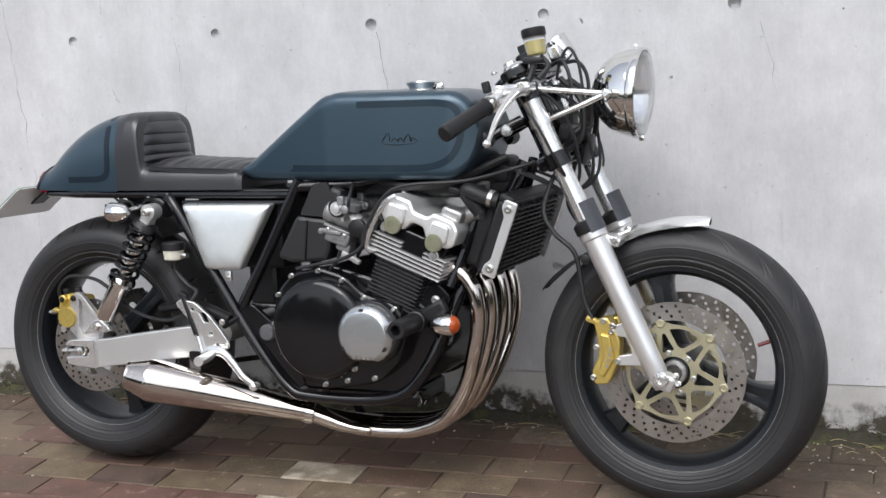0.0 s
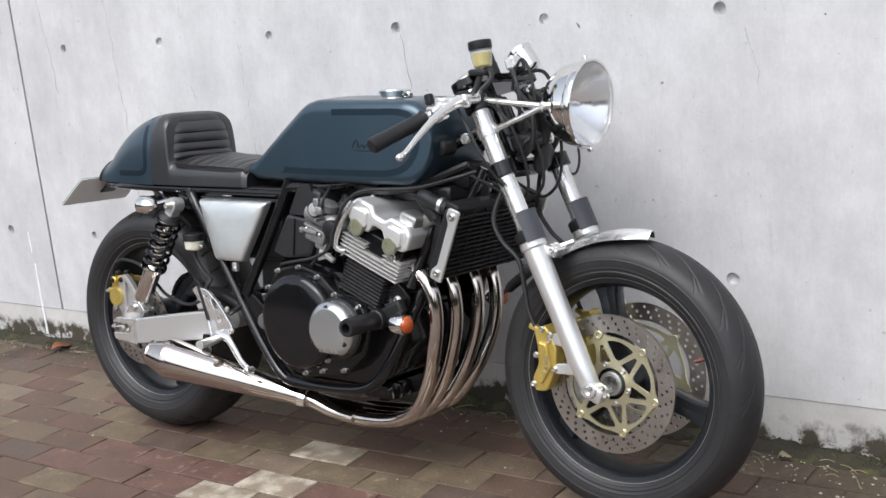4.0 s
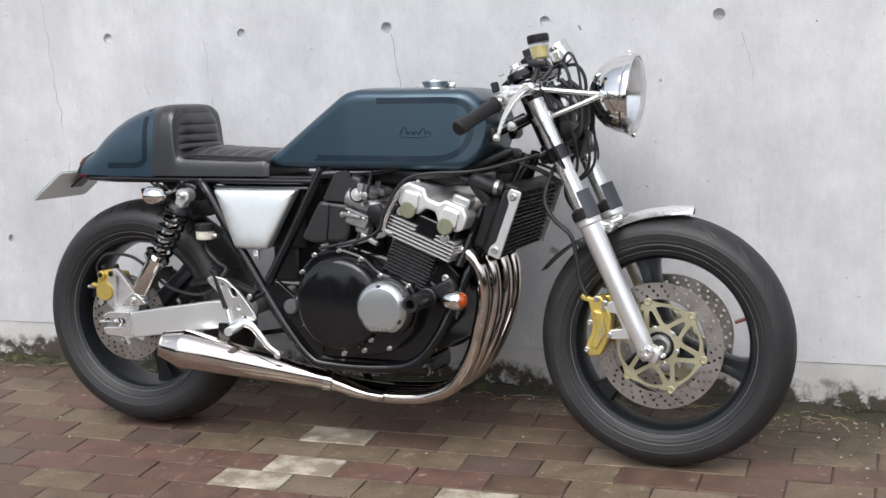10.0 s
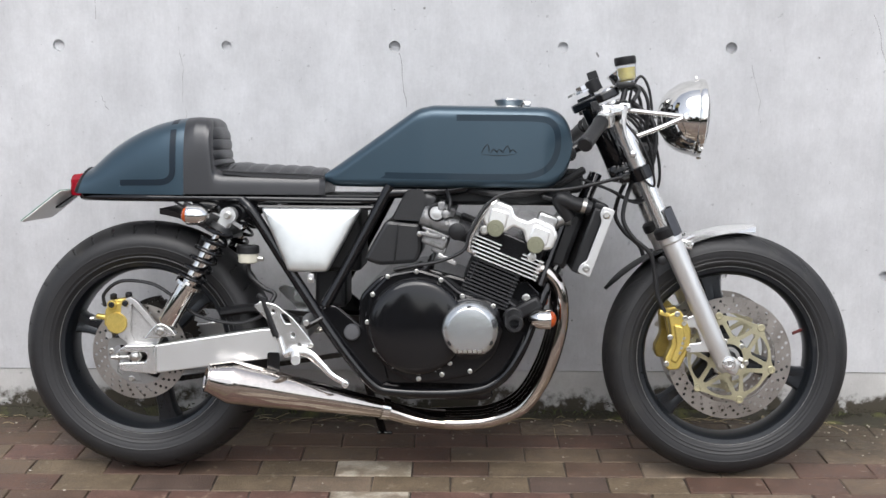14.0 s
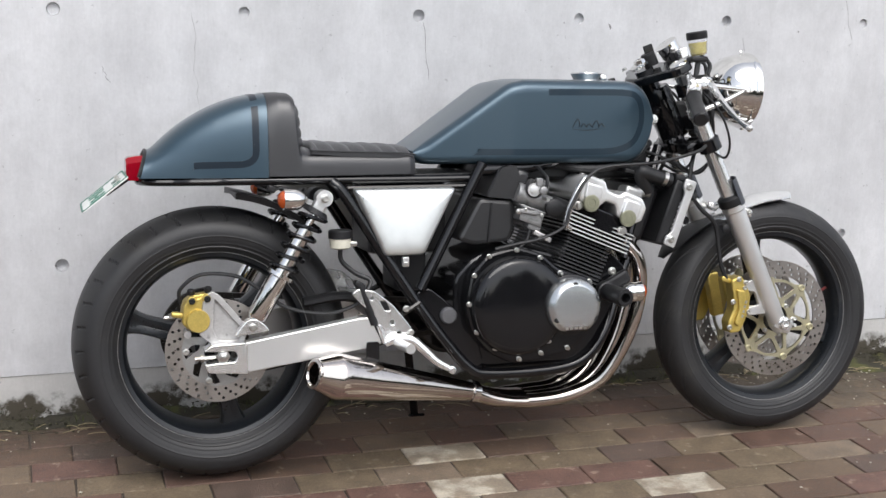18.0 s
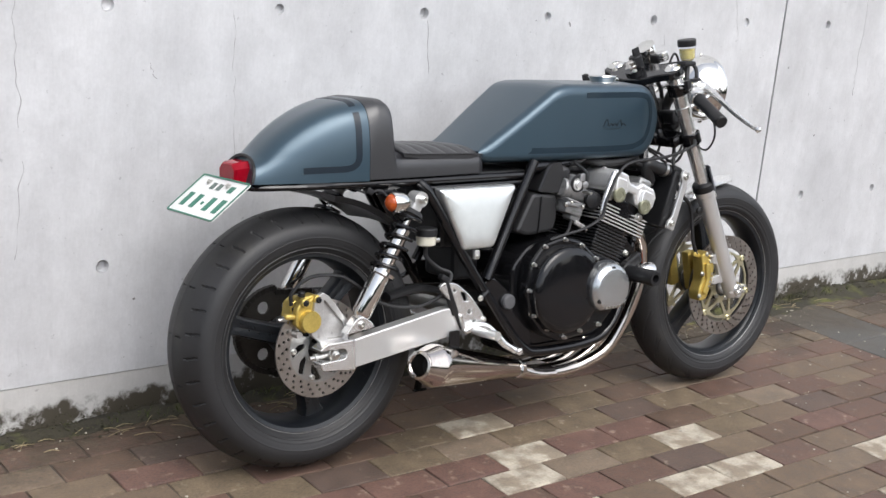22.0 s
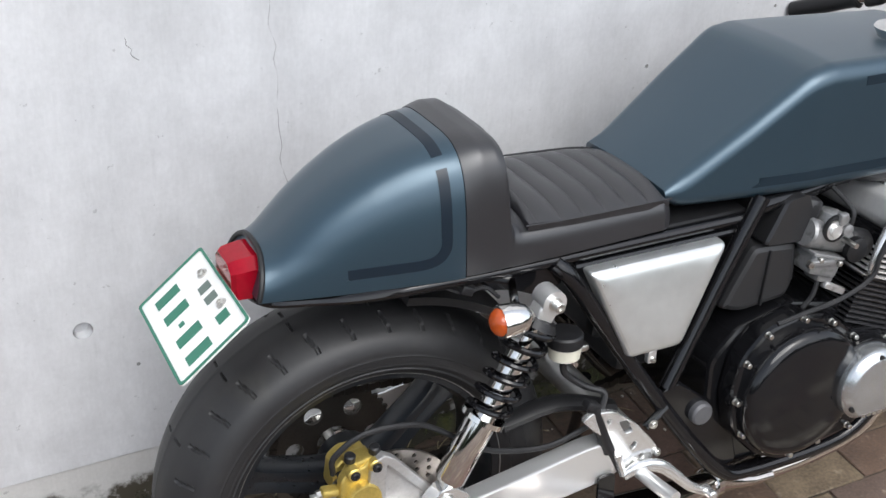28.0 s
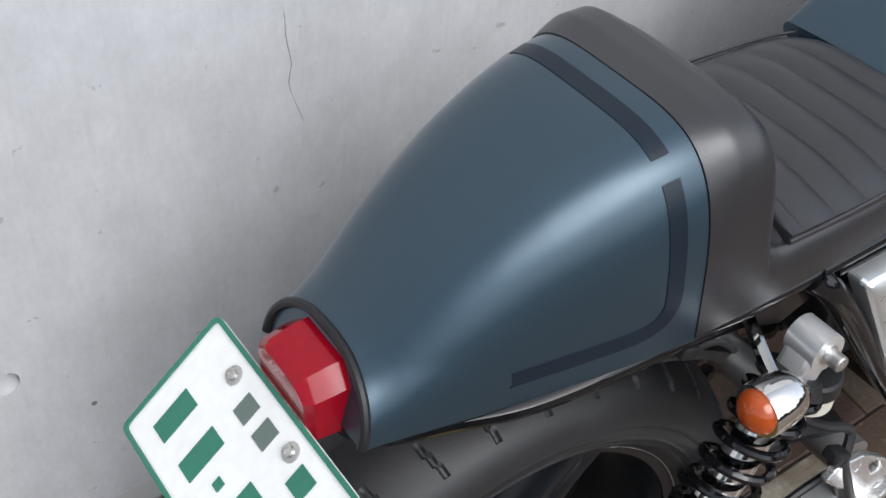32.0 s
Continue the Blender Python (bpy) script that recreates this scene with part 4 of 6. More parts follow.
front = wheel("front_wheel", FX + 0.007, 0.010, FZ + 0.009, 0.047, [(0.216, -0.045), (0.226, -0.053), (0.245, -0.0595), (0.262, -0.0605), (0.276, -0.054), (0.288, -0.041), (0.297, -0.021), (0.300, -0.001), (0.300, 0)], front_groove, (102, 222, 342), "dark grey three-spoke cast front wheel", 0.022, 1.035)
rear = wheel("rear_wheel", RX, 0.0, RZ, 0.070, [(0.216, -0.068), (0.229, -0.079), (0.250, -0.0885), (0.270, -0.090), (0.289, -0.081), (0.304, -0.060), (0.3155, -0.031), (0.3197, -0.001), (0.3197, 0)], rear_groove, (163, 283, 43), "dark grey three-spoke cast rear wheel", 0.026)
for s in (-1, 1):
    part("hub_collar", lathe([(-0.012, 0.026), (0.003, 0.026), (0.006, 0.0235), (0.006, 0.0175), (0.001, 0.016), (-0.012, 0.016)], (0, s * 0.073, 0), (0, s, 0), 36), SILVER, front, "grey collar round the axle")
    disc = part("brake_disc", disc_sheet(0.148, 0.110, s * 0.075, 0.0045, 30), STEEL, front, "drilled steel brake disc")
    part("disc_carrier", carrier_mesh(0.1, s * 0.073, 0.005), GOLDC, front, "pale gold disc carrier with windows")
    for k in range(6):
        a = 2 * math.pi * (k + 0.5) / 6 + 0.26
        part("bobbin", lathe([(-0.005, 0.0095), (0.004, 0.0095), (0.0055, 0.008), (0.0055, 0.005), (0.003, 0.0045)], (0.1055 * math.cos(a), s * 0.074, 0.1055 * math.sin(a)), (0, s, 0), 16), GOLDC, front)
        bolt(front, (0.042 * math.cos(a), s * 0.0755, 0.042 * math.sin(a)), 0.005, (0, s, 0), 0.006)
part("valve_stem", tube([(0.198 * math.cos(0.32), -0.01, 0.198 * math.sin(0.32)), (0.172 * math.cos(0.32), -0.02, 0.172 * math.sin(0.32))], 0.004, 8, 1), mat("dull_red_cap", (0.12, 0.02, 0.02), 0.5), front)
part("brake_disc", disc_sheet(0.119, 0.082, -0.120, 0.0045, 24), STEEL, rear, "drilled steel brake disc")
slots = [rounded([(r * math.cos(a0 + d), r * math.sin(a0 + d)) for r, d in ((0.043, -0.04), (0.060, 0.10), (0.0785, 0.38), (0.0745, 0.58), (0.056, 0.42), (0.043, 0.26))], 0.004, 3) for a0 in (2 * math.pi * k / 9 for k in range(9))]
part("disc_carrier", plate(circle(0, 0, 0.085, 72), [circle(0, 0, 0.032, 32)] + slots, -0.1215, -0.1165), SILVER, rear, "grey disc carrier with curved slots")
for k in range(5):
    a = 2 * math.pi * (k + 0.5) / 5
    bolt(rear, (0.072 * math.cos(a), -0.122, 0.072 * math.sin(a)), 0.006, (0, -1, 0), 0.006)
# sprocket and chain on the far side
teeth = [((0.098 if k % 2 else 0.106) * math.cos(2 * math.pi * k / 86), (0.098 if k % 2 else 0.106) * math.sin(2 * math.pi * k / 86)) for k in range(86)]
part("sprocket", plate(teeth, [circle(0.068 * math.cos(a), 0.068 * math.sin(a), 0.016, 12) for a in (2 * math.pi * k / 6 for k in range(6))] + [circle(0, 0, 0.03, 20)], 0.094, 0.100), mat("dark_sprocket", (0.05, 0.045, 0.04), 0.45, 0.7, 0.2, 20, 200), rear, "dark steel rear sprocket")


def chain():
    pts = [(0.62 - 0.62 * k / 60, 0.375 + 0.043 * (k / 60)) for k in range(61)]
    pts += [(0.107 * math.cos(a), RZ + 0.107 * math.sin(a)) for a in (radians(92 + 176 * k / 40) for k in range(41))]
    pts += [(0.62 * k / 60, 0.206 + 0.10 * (k / 60)) for k in range(61)]
    bm = bmesh.new()
    for i in range(0, len(pts) - 1):
        (a, c), (b, d) = pts[i], pts[i + 1]
        bm = join(bm, box(((a + b) / 2, 0.097, (c + d) / 2), (0.0115, 0.017 if i % 2 else 0.012, 0.0125), 0, (0, -math.degrees(math.atan2(d - c, b - a)), 0)))
    return bm


part("drive_chain", chain(), mat("oily_chain", (0.03, 0.027, 0.024), 0.45, 0.7, 0.3, 40, 300), bike, "dark oily drive chain", 0.9)

# front fork
RAKE = Vector((-0.455, 0, 1.0)).normalized()
for s in (-1, 1):
    y = s * 0.112
    foot = Vector((1.446, y, 0.316))
    top = foot + RAKE * ((0.966 - 0.316) / RAKE.z)
    seal = foot + RAKE * ((0.612 - 0.316) / RAKE.z)
    slider = part("fork_slider", lathe([(-0.028, 0.012), (-0.026, 0.018), (-0.010, 0.0225), (0.05, 0.0235), (0.18, 0.0245), (0.27, 0.026), (0.318, 0.0265), (0.322, 0.0295), (0.336, 0.0295), (0.338, 0.026)], foot, RAKE, 32), ALU, bike, "brushed aluminium lower fork leg")
    part("fork_tube", lathe([(0, 0.0205), ((top - seal).length, 0.0205)], seal - RAKE * 0.02, RAKE, 32), ALUP, bike, "chrome fork tube")
    part("dust_seal", lathe([(0, 0.0315), (0.004, 0.0325), (0.02, 0.0325), (0.024, 0.029), (0.028, 0.0215)], seal + RAKE * 0.012, RAKE, 28), PLASTIC, slider)
    arc = [radians(-75 + 150 * k / 12) for k in range(13)]
    fwd = Vector((RAKE.z, 0, -RAKE.x))
    sheet = [[seal + RAKE * h + (0.0335) * (math.cos(a) * fwd + math.sin(a) * Vector((0, 1, 0))) for a in arc] + [seal + RAKE * h + (0.0305) * (math.cos(a) * fwd + math.sin(a) * Vector((0, 1, 0))) for a in reversed(arc)] for h in (0.008, 0.03, 0.068, 0.077)]
    part("tube_guard", loft(sheet), mat("slate_guard", (0.045, 0.048, 0.058), 0.5, 0, 0.15), slider, "dark grey plastic tube guard")
    part("axle_clamp", box(foot + Vector((0.012, s * 0.002, -0.008)), (0.055, 0.036, 0.040), 0.010, (0, 25, 0)), ALU, slider)
    part("axle_nut", lathe([(0, 0.0175), (0.005, 0.0175), (0.008, 0.0145), (0.012, 0.0145), (0.013, 0.008), (0.006, 0.0075)], foot + Vector((0.010, s * 0.016, -0.004)), (0, s, 0), 20), ALUP, slider)
    bolt(slider, foot + Vector((0.040, s * 0.012, 0.004)), 0.005, (0, s, 0.2), 0.012)
    bolt(slider, foot + Vector((0.044, s * 0.006, -0.014)), 0.005, (0, s, 0.2), 0.012)
    # lower and upper clamps grip the tube
    lowc = foot + RAKE * ((0.776 - 0.316) / RAKE.z)
    part("clamp_ring", lathe([(-0.017, 0.026), (-0.015, 0.029), (0.015, 0.029), (0.017, 0.026)], lowc, RAKE, 28), GLOSS, bike, "black lower clamp ring")
    part("fork_cap", lathe([(0, 0.0245), (0.012, 0.0245), (0.016, 0.022), (0.020, 0.015), (0.021, 0.010), (0.017, 0.009)], top - RAKE * 0.002, RAKE, 24), CHROME, bike)
low_c = Vector((1.446, 0, 0.316)) + RAKE * ((0.776 - 0.316) / RAKE.z)
top_c = Vector((1.440, 0, 0.316)) + RAKE * ((0.962 - 0.316) / RAKE.z)
ang = math.degrees(math.atan2(-RAKE.x, RAKE.z))
part("lower_clamp", join(box(low_c + Vector((-0.028, 0, -0.006)), (0.055, 0.20, 0.032), 0.010, (0, -ang, 0)), box(low_c + Vector((-0.045, 0, 0.0)), (0.05, 0.07, 0.045), 0.012, (0, -ang, 0))), GLOSS, bike, "black lower fork clamp")


def upper_clamp():
    o = rounded([(0.034, -0.07), (0.034, -0.136), (-0.028, -0.141), (-0.038, -0.098), (-0.078, -0.045), (-0.082, 0.045), (-0.038, 0.098), (-0.028, 0.141), (0.034, 0.136), (0.034, 0.07)], 0.024, 5)
    b = plate(o, [], -0.011, 0.011, 0.004)
    bmesh.ops.rotate(b, matrix=Euler((radians(90), 0, 0)).to_matrix(), verts=b.verts)
    bmesh.ops.rotate(b, matrix=Euler((0, radians(-ang), 0)).to_matrix(), verts=b.verts)
    bmesh.ops.translate(b, vec=top_c, verts=b.verts)
    return b


yoke = part("upper_clamp", upper_clamp(), GLOSS, bike, "black upper fork clamp with chrome nuts")
part("stem_nut", lathe([(0, 0.019), (0.004, 0.019), (0.006, 0.015), (0.016, 0.014), (0.018, 0.008), (0.012, 0.007)], top_c + Vector((-0.045, 0, 0.004)) + RAKE * 0.008, RAKE, 6), CHROME, yoke)
for s in (-1, 1):
    bolt(yoke, top_c + Vector((-0.070, s * 0.040, -0.008)) + RAKE * 0.010, 0.006, RAKE, 0.006)
part("ignition_switch", join(lathe([(0, 0.019), (0.03, 0.019), (0.033, 0.016), (0.034, 0.0)], top_c + Vector((-0.012, 0.012, 0.014)), RAKE, 20), box(top_c + Vector((-0.022, 0.012, 0.054)), (0.026, 0.006, 0.024), 0.002, (0, -20, 0))), PLASTIC, yoke, "black ignition switch with a key in it")
part("steering_stem", lathe([(0, 0.024), ((top_c - low_c).length, 0.024)], low_c + Vector((-0.045, 0, 0)), RAKE, 20), GLOSS, bike)


WIDER = 0.027


def widen(bm):
    """Sets what sits on the flanks further out towards the tail."""
    for v in bm.verts:
        k = smooth_step(0.05, 0.11, abs(v.co.y)) * max(0.0, WIDER - 0.0066 * v.co.x / FX)
        v.co.y += math.copysign(k, v.co.y)
    return bm


def side_part(name, bm, material, parent=None, label="", angle=0.55):
    return part(name, widen(bm), material, parent, label, angle)


def side_bolt(parent, c, r=0.006, axis=(0, -1, 0), h=0.006, name="bolt", material=None, socket=True):
    c = Vector(c)
    c.y += math.copysign(max(0.0, WIDER - 0.0066 * c.x / FX) * smooth_step(0.05, 0.11, abs(c.y)), c.y)
    return bolt(parent, c, r, axis, h, name, material, socket)


def both(make):
    for s in (-1, 1):
        make(s)


# frame
def frame_bar(name, pts, r, label="", seg=12):
    return side_part(name, tube(pts, r, seg, 8), GLOSS, bike, label)


def bars(s):
    y = s * 0.122
    if s < 0:
        frame_bar("seat_rail", [(0.60, -0.108, 0.704), (0.45, -0.108, 0.704), (0.20, -0.110, 0.706), (0.0, -0.098, 0.706), (-0.09, -0.080, 0.705), (-0.138, -0.070, 0.705), (-0.156, -0.056, 0.705), (-0.161, -0.03, 0.705), (-0.161, TAIL_Y, 0.705)], 0.0095, "glossy black seat rail")
    else:
        part("seat_rail", tube([(0.60, 0.100, 0.704), (0.45, 0.098, 0.704), (0.20, 0.094, 0.706), (0.0, 0.080, 0.706), (-0.09, 0.062, 0.705), (-0.138, 0.048, 0.705), (-0.156, 0.034, 0.705), (-0.161, 0.01, 0.705), (-0.161, TAIL_Y, 0.705)], 0.0095, 12, 8), GLOSS, bike)
    side_part("lower_rail", tube([(0.30, s * 0.108, 0.686), (0.59, s * 0.108, 0.686)], 0.006, 8, 1), GLOSS, bike)
    frame_bar("rear_strut", [(0.262, s * 0.112, 0.703), (0.29, y, 0.672), (0.37, y + s * 0.006, 0.548), (0.452, y + s * 0.012, 0.424)], 0.0135)
    frame_bar("seat_post", [(0.625, s * 0.118, 0.74), (0.545, y, 0.59), (0.467, y + s * 0.010, 0.446)], 0.0135)
    frame_bar("cradle_tube", [(0.452, s * 0.134, 0.424), (0.52, s * 0.140, 0.33), (0.585, s * 0.142, 0.256), (0.64, s * 0.142, 0.238), (0.80, s * 0.140, 0.238), (0.885, s * 0.138, 0.262), (0.94, s * 0.132, 0.33), (1.0, s * 0.10, 0.47), (1.07, s * 0.07, 0.62), (1.135, s * 0.035, 0.77)], 0.0135, "glossy black cradle tube")
    frame_bar("main_tube", [(0.612, s * 0.118, 0.722), (0.80, s * 0.095, 0.735), (1.0, s * 0.06, 0.80), (1.13, s * 0.025, 0.86)], 0.0135)
    side_part("pivot_plate", plate(rounded([(0.455, 0.44), (0.49, 0.45), (0.60, 0.36), (0.625, 0.26), (0.585, 0.245), (0.53, 0.31), (0.47, 0.40)], 0.012), [], s * 0.118, s * 0.134, 0.003), GLOSS, bike, "black swingarm pivot plate")
    side_part("pivot_cap", lathe([(0, 0.020), (0.010, 0.020), (0.014, 0.0165), (0.015, 0.0)], (0.534, s * 0.134, 0.383), (0, s, 0), 24), mat("grey_cap", (0.09, 0.09, 0.095), 0.5), bike)
    side_part("shock_gusset", plate(rounded([(0.13, 0.70), (0.30, 0.70), (0.285, 0.662), (0.245, 0.648), (0.20, 0.668), (0.15, 0.678)], 0.008), [], s * 0.095, s * 0.104, 0.002), GLOSS, bike)


both(bars)
side_part("head_tube", lathe([(0, 0.03), (0.01, 0.034), (0.125, 0.034), (0.135, 0.03)], low_c + Vector((-0.040, 0, 0.02)), RAKE, 24), GLOSS, bike)
side_part("battery_box", join(box((0.455, 0.0, 0.61), (0.19, 0.17, 0.17), 0.012), box((0.47, 0.0, 0.49), (0.08, 0.13, 0.12), 0.012)), PLASTIC, bike, "black battery box")
arc = [radians(52 + 30 * k / 20) for k in range(21)]
side_part("inner_mudguard", loft([[(0.345 * math.cos(a) * 1.0, y, RZ + 0.345 * math.sin(a) + 0.006 * math.cos(y * 18)) for y in (-0.085, -0.08, -0.04, 0, 0.04, 0.08, 0.085)] + [(0.352 * math.cos(a), y, RZ + 0.352 * math.sin(a) + 0.008) for y in (0.088, 0, -0.088)] for a in arc]), PLASTIC, bike, "black inner mudguard")
side_part("undertray", box((0.06, 0, 0.709), (0.36, 0.15, 0.006), 0.002), PLASTIC, bike)


# aluminium side covers
def side_cover(s):
    o = rounded([(0.309, 0.686), (0.556, 0.685), (0.474, 0.530), (0.378, 0.530)], 0.010, 4)
    def shrink(d):
        return [(p[0] + (0.43 - p[0]) * d / 0.11, p[1] + (0.61 - p[1]) * d / 0.085) for p in o]
    b = loft([[(x, s * y, z) for x, z in shrink(d)] for y, d in ((0.112, 0.0), (0.126, 0.0006), (0.1315, 0.0022), (0.1355, 0.0055), (0.1380, 0.0105), (0.1395, 0.018), (0.1405, 0.030), (0.1412, 0.050), (0.1414, 0.070))])
    for v in b.verts:
        v.co.y += s * 0.10 * (0.66 - v.co.z) + s * 0.003
    c = side_part("side_cover", b, ALUC, bike, "polished hand-made aluminium side cover", 0.25)
    side_part("cover_tab", box((0.432, s * 0.131, 0.514), (0.016, 0.012, 0.024), 0.003), ALU, c)
    side_bolt(c, (0.432, s * 0.137, 0.509), 0.004, (0, s, 0), 0.005)


both(side_cover)


# rear shocks
def coil(a, b, r, turns, wire, seg=8, per=22, close=0.0):
    a, b = Vector(a), Vector(b)
    d = (b - a).normalized()
    u = d.cross(Vector((0, 1, 0))).normalized()
    v = d.cross(u)
    n = int(turns * per)
    pts = []
    for k in range(n + 1):
        t = k / n
        h = t + close * math.sin(2 * math.pi * t) / 6
        q = 2 * math.pi * turns * t
        pts.append(a + (b - a) * h + r * (math.cos(q) * u + math.sin(q) * v))
    return tube(pts, wire, seg, 1)


def shock(s):
    t, b = Vector((0.236, s * 0.148, 0.668)), Vector((0.069, s * 0.146, 0.384))
    d = (b - t).normalized()
    L = (b - t).length
    body = side_part("shock_absorber", lathe([(L * 0.60, 0.0205), (L * 0.61, 0.0240), (L * 0.92, 0.0240), (L * 0.95, 0.018), (L * 0.965, 0.012)], t, d, 28), CHROME, bike, "chrome rear shock absorber with black spring")
    side_part("shock_rod", lathe([(L * 0.10, 0.0085), (L * 0.62, 0.0085)], t, d, 16), CHROME, body)
    side_part("shock_sleeve", lathe([(L * 0.24, 0.012), (L * 0.245, 0.0185), (L * 0.60, 0.0185)], t, d, 20), CHROME, body)
    side_part("spring", coil(t + d * L * 0.13, t + d * L * 0.60, 0.0305, 6.0, 0.0048), GLOSS, body, "black coil spring")
    side_part("spring_seat", lathe([(L * 0.59, 0.020), (L * 0.59, 0.034), (L * 0.615, 0.034), (L * 0.625, 0.026)], t, d, 28), CHROME, body)
    side_part("spring_cap", lathe([(L * 0.085, 0.013), (L * 0.09, 0.026), (L * 0.125, 0.033), (L * 0.13, 0.024)], t, d, 24), PLASTIC, body)
    side_part("top_eye", join(lathe([(-0.017, 0.019), (0.017, 0.019)], t, (0, 1, 0), 24), box(t + d * 0.018, (0.030, 0.032, 0.036), 0.006, (0, math.degrees(math.atan2(d.x, d.z)), 0))), ALU, body)
    side_bolt(body, t + Vector((0, s * 0.017, 0)), 0.008, (0, s, 0), 0.016)
    side_part("lower_bracket", plate(rounded([(0.028, 0.364), (0.108, 0.374), (0.098, 0.388), (0.078, 0.402), (0.060, 0.402), (0.044, 0.386)], 0.006), [], s * 0.138, s * 0.166, 0.002), ALUP, bike)
    side_bolt(bike, (0.069, s * 0.166, 0.384), 0.007, (0, s, 0), 0.007)


both(shock)


# swinging arm
def arm(s):
    y0, y1 = s * 0.122, s * 0.156
    o = [(0.047, 0.278), (0.352, 0.321), (0.388, 0.338), (0.395, 0.37), (0.375, 0.392), (0.316, 0.391), (0.047, 0.347)]
    a = side_part("swingarm", plate(rounded(o, 0.008), [], min(y0, y1), max(y0, y1), 0.003), ALU, bike, "brushed aluminium box-section swinging arm")
    q = side_part("axle_plate", plate(rounded([(0.058, 0.349), (-0.020, 0.347), (-0.040, 0.333), (-0.012, 0.331), (0.030, 0.331), (0.036, 0.320), (0.030, 0.307), (-0.010, 0.305), (-0.038, 0.303), (-0.030, 0.284), (0.058, 0.277)], 0.005), [], s * 0.118, s * 0.160, 0.002), ALUP, a)
    side_part("axle_nut", lathe([(0, 0.0165), (0.004, 0.0165), (0.004, 0.0135), (0.014, 0.0125), (0.015, 0.008), (0.020, 0.008), (0.021, 0.006)], (0.004, s * 0.146, 0.319), (0, s, 0), 6), BOLT, a)
    side_part("chain_adjuster", lathe([(0, 0.005), (0.03, 0.005), (0.03, 0.009), (0.037, 0.009), (0.037, 0.005), (0.05, 0.005)], (-0.008, s * 0.144, 0.318), (-1, 0, -0.06), 10), BOLT, a)
    side_part("weld_seam", tube([(0.052, s * 0.1575, 0.278), (0.050, s * 0.159, 0.318), (0.052, s * 0.1575, 0.349)], 0.003, 6, 4), ALUP, a)


both(arm)
side_part("arm_pivot", lathe([(-0.12, 0.024), (0.12, 0.024)], (0.40, 0, 0.372), (0, 1, 0), 20), SILVER, bike)
side_part("rear_axle", lathe([(-0.15, 0.009), (0.15, 0.009)], (0.002, 0, 0.317), (0, 1, 0), 14), BOLT, bike)

# rear brake
cal = side_part("rear_caliper", join(plate(rounded([(-0.082, 0.392), (-0.078, 0.430), (-0.062, 0.452), (-0.044, 0.446), (-0.034, 0.456), (-0.018, 0.452), (-0.012, 0.410), (-0.022, 0.378), (-0.058, 0.370)], 0.006), [], -0.122, -0.104, 0.003), lathe([(-0.004, 0.026), (0.014, 0.026), (0.017, 0.0245), (0.0175, 0.0)], (-0.047, -0.120, 0.398), (0, -1, 0), 32), lathe([(0, 0.011), (0.012, 0.011), (0.014, 0.009), (0.014, 0.0)], (-0.060, -0.118, 0.443), (0, -1, 0), 18), lathe([(0, 0.011), (0.010, 0.011), (0.012, 0.009), (0.012, 0.0)], (-0.026, -0.118, 0.447), (0, -1, 0), 18), box((-0.045, -0.104, 0.450), (0.040, 0.028, 0.012), 0.004, (0, -8, 0))), GOLD, bike, "gold rear brake caliper")
side_part("inner_half", plate(rounded([(-0.082, 0.392), (-0.076, 0.434), (-0.058, 0.448), (-0.022, 0.446), (-0.014, 0.410), (-0.024, 0.380), (-0.058, 0.372)], 0.007), [], -0.094, -0.070, 0.003), GOLD, cal)
side_part("brake_pad", box((-0.046, -0.100, 0.408), (0.048, 0.012, 0.050), 0.002, (0, -14, 0)), DARK, cal)
side_part("caliper_arm", box((-0.088, -0.108, 0.410), (0.034, 0.018, 0.013), 0.005, (0, 8, 0)), GOLD, cal)
side_part("bleed_nipple", join(tube([(-0.096, -0.106, 0.408), (-0.110, -0.106, 0.406)], 0.0075, 6, 1), tube([(-0.108, -0.106, 0.406), (-0.120, -0.106, 0.405)], 0.0050, 8, 1)), BOLT, cal)
side_part("bridge_bolt", tube([(-0.070, -0.120, 0.366), (-0.070, -0.076, 0.366)], 0.0085, 10, 1), CAST, cal)
for x, z in ((-0.060, 0.456), (-0.022, 0.460)):
    side_part("rubber_cap", lathe([(0, 0.0085), (0.010, 0.0085), (0.012, 0.006)], (x, -0.110, z), (0, -0.2, 0.95), 12), PLASTIC, cal)
for x, z in ((-0.060, 0.443), (-0.026, 0.447)):
    side_bolt(cal, (x, -0.131, z), 0.0058, (0, -1, 0), 0.005, material=PLASTIC)
side_part("caliper_bracket", plate(rounded([(-0.034, 0.452), (-0.014, 0.464), (0.004, 0.452), (0.066, 0.376), (0.052, 0.340), (-0.012, 0.338), (-0.046, 0.366)], 0.006), [rounded([(-0.010, 0.446), (0.052, 0.372), (0.042, 0.350), (-0.002, 0.352), (-0.014, 0.372)], 0.005)], -0.130, -0.114, 0.002), CAST, bike, "cast aluminium caliper bracket with a recessed web")
side_part("bracket_web", plate(rounded([(-0.034, 0.445), (-0.012, 0.455), (0.058, 0.370), (0.046, 0.345), (-0.010, 0.343), (-0.040, 0.368)], 0.006), [], -0.120, -0.110), CAST, bike)
side_part("brake_hose", tube([(-0.084, -0.105, 0.436), (-0.083, -0.11, 0.468), (-0.04, -0.118, 0.500), (0.03, -0.120, 0.497), (0.075, -0.12, 0.475), (0.15, -0.125, 0.42), (0.24, -0.135, 0.402), (0.30, -0.14, 0.415), (0.335, -0.15, 0.44)], 0.0045, 8, 8), HOSE, bike, "black rear brake hose")
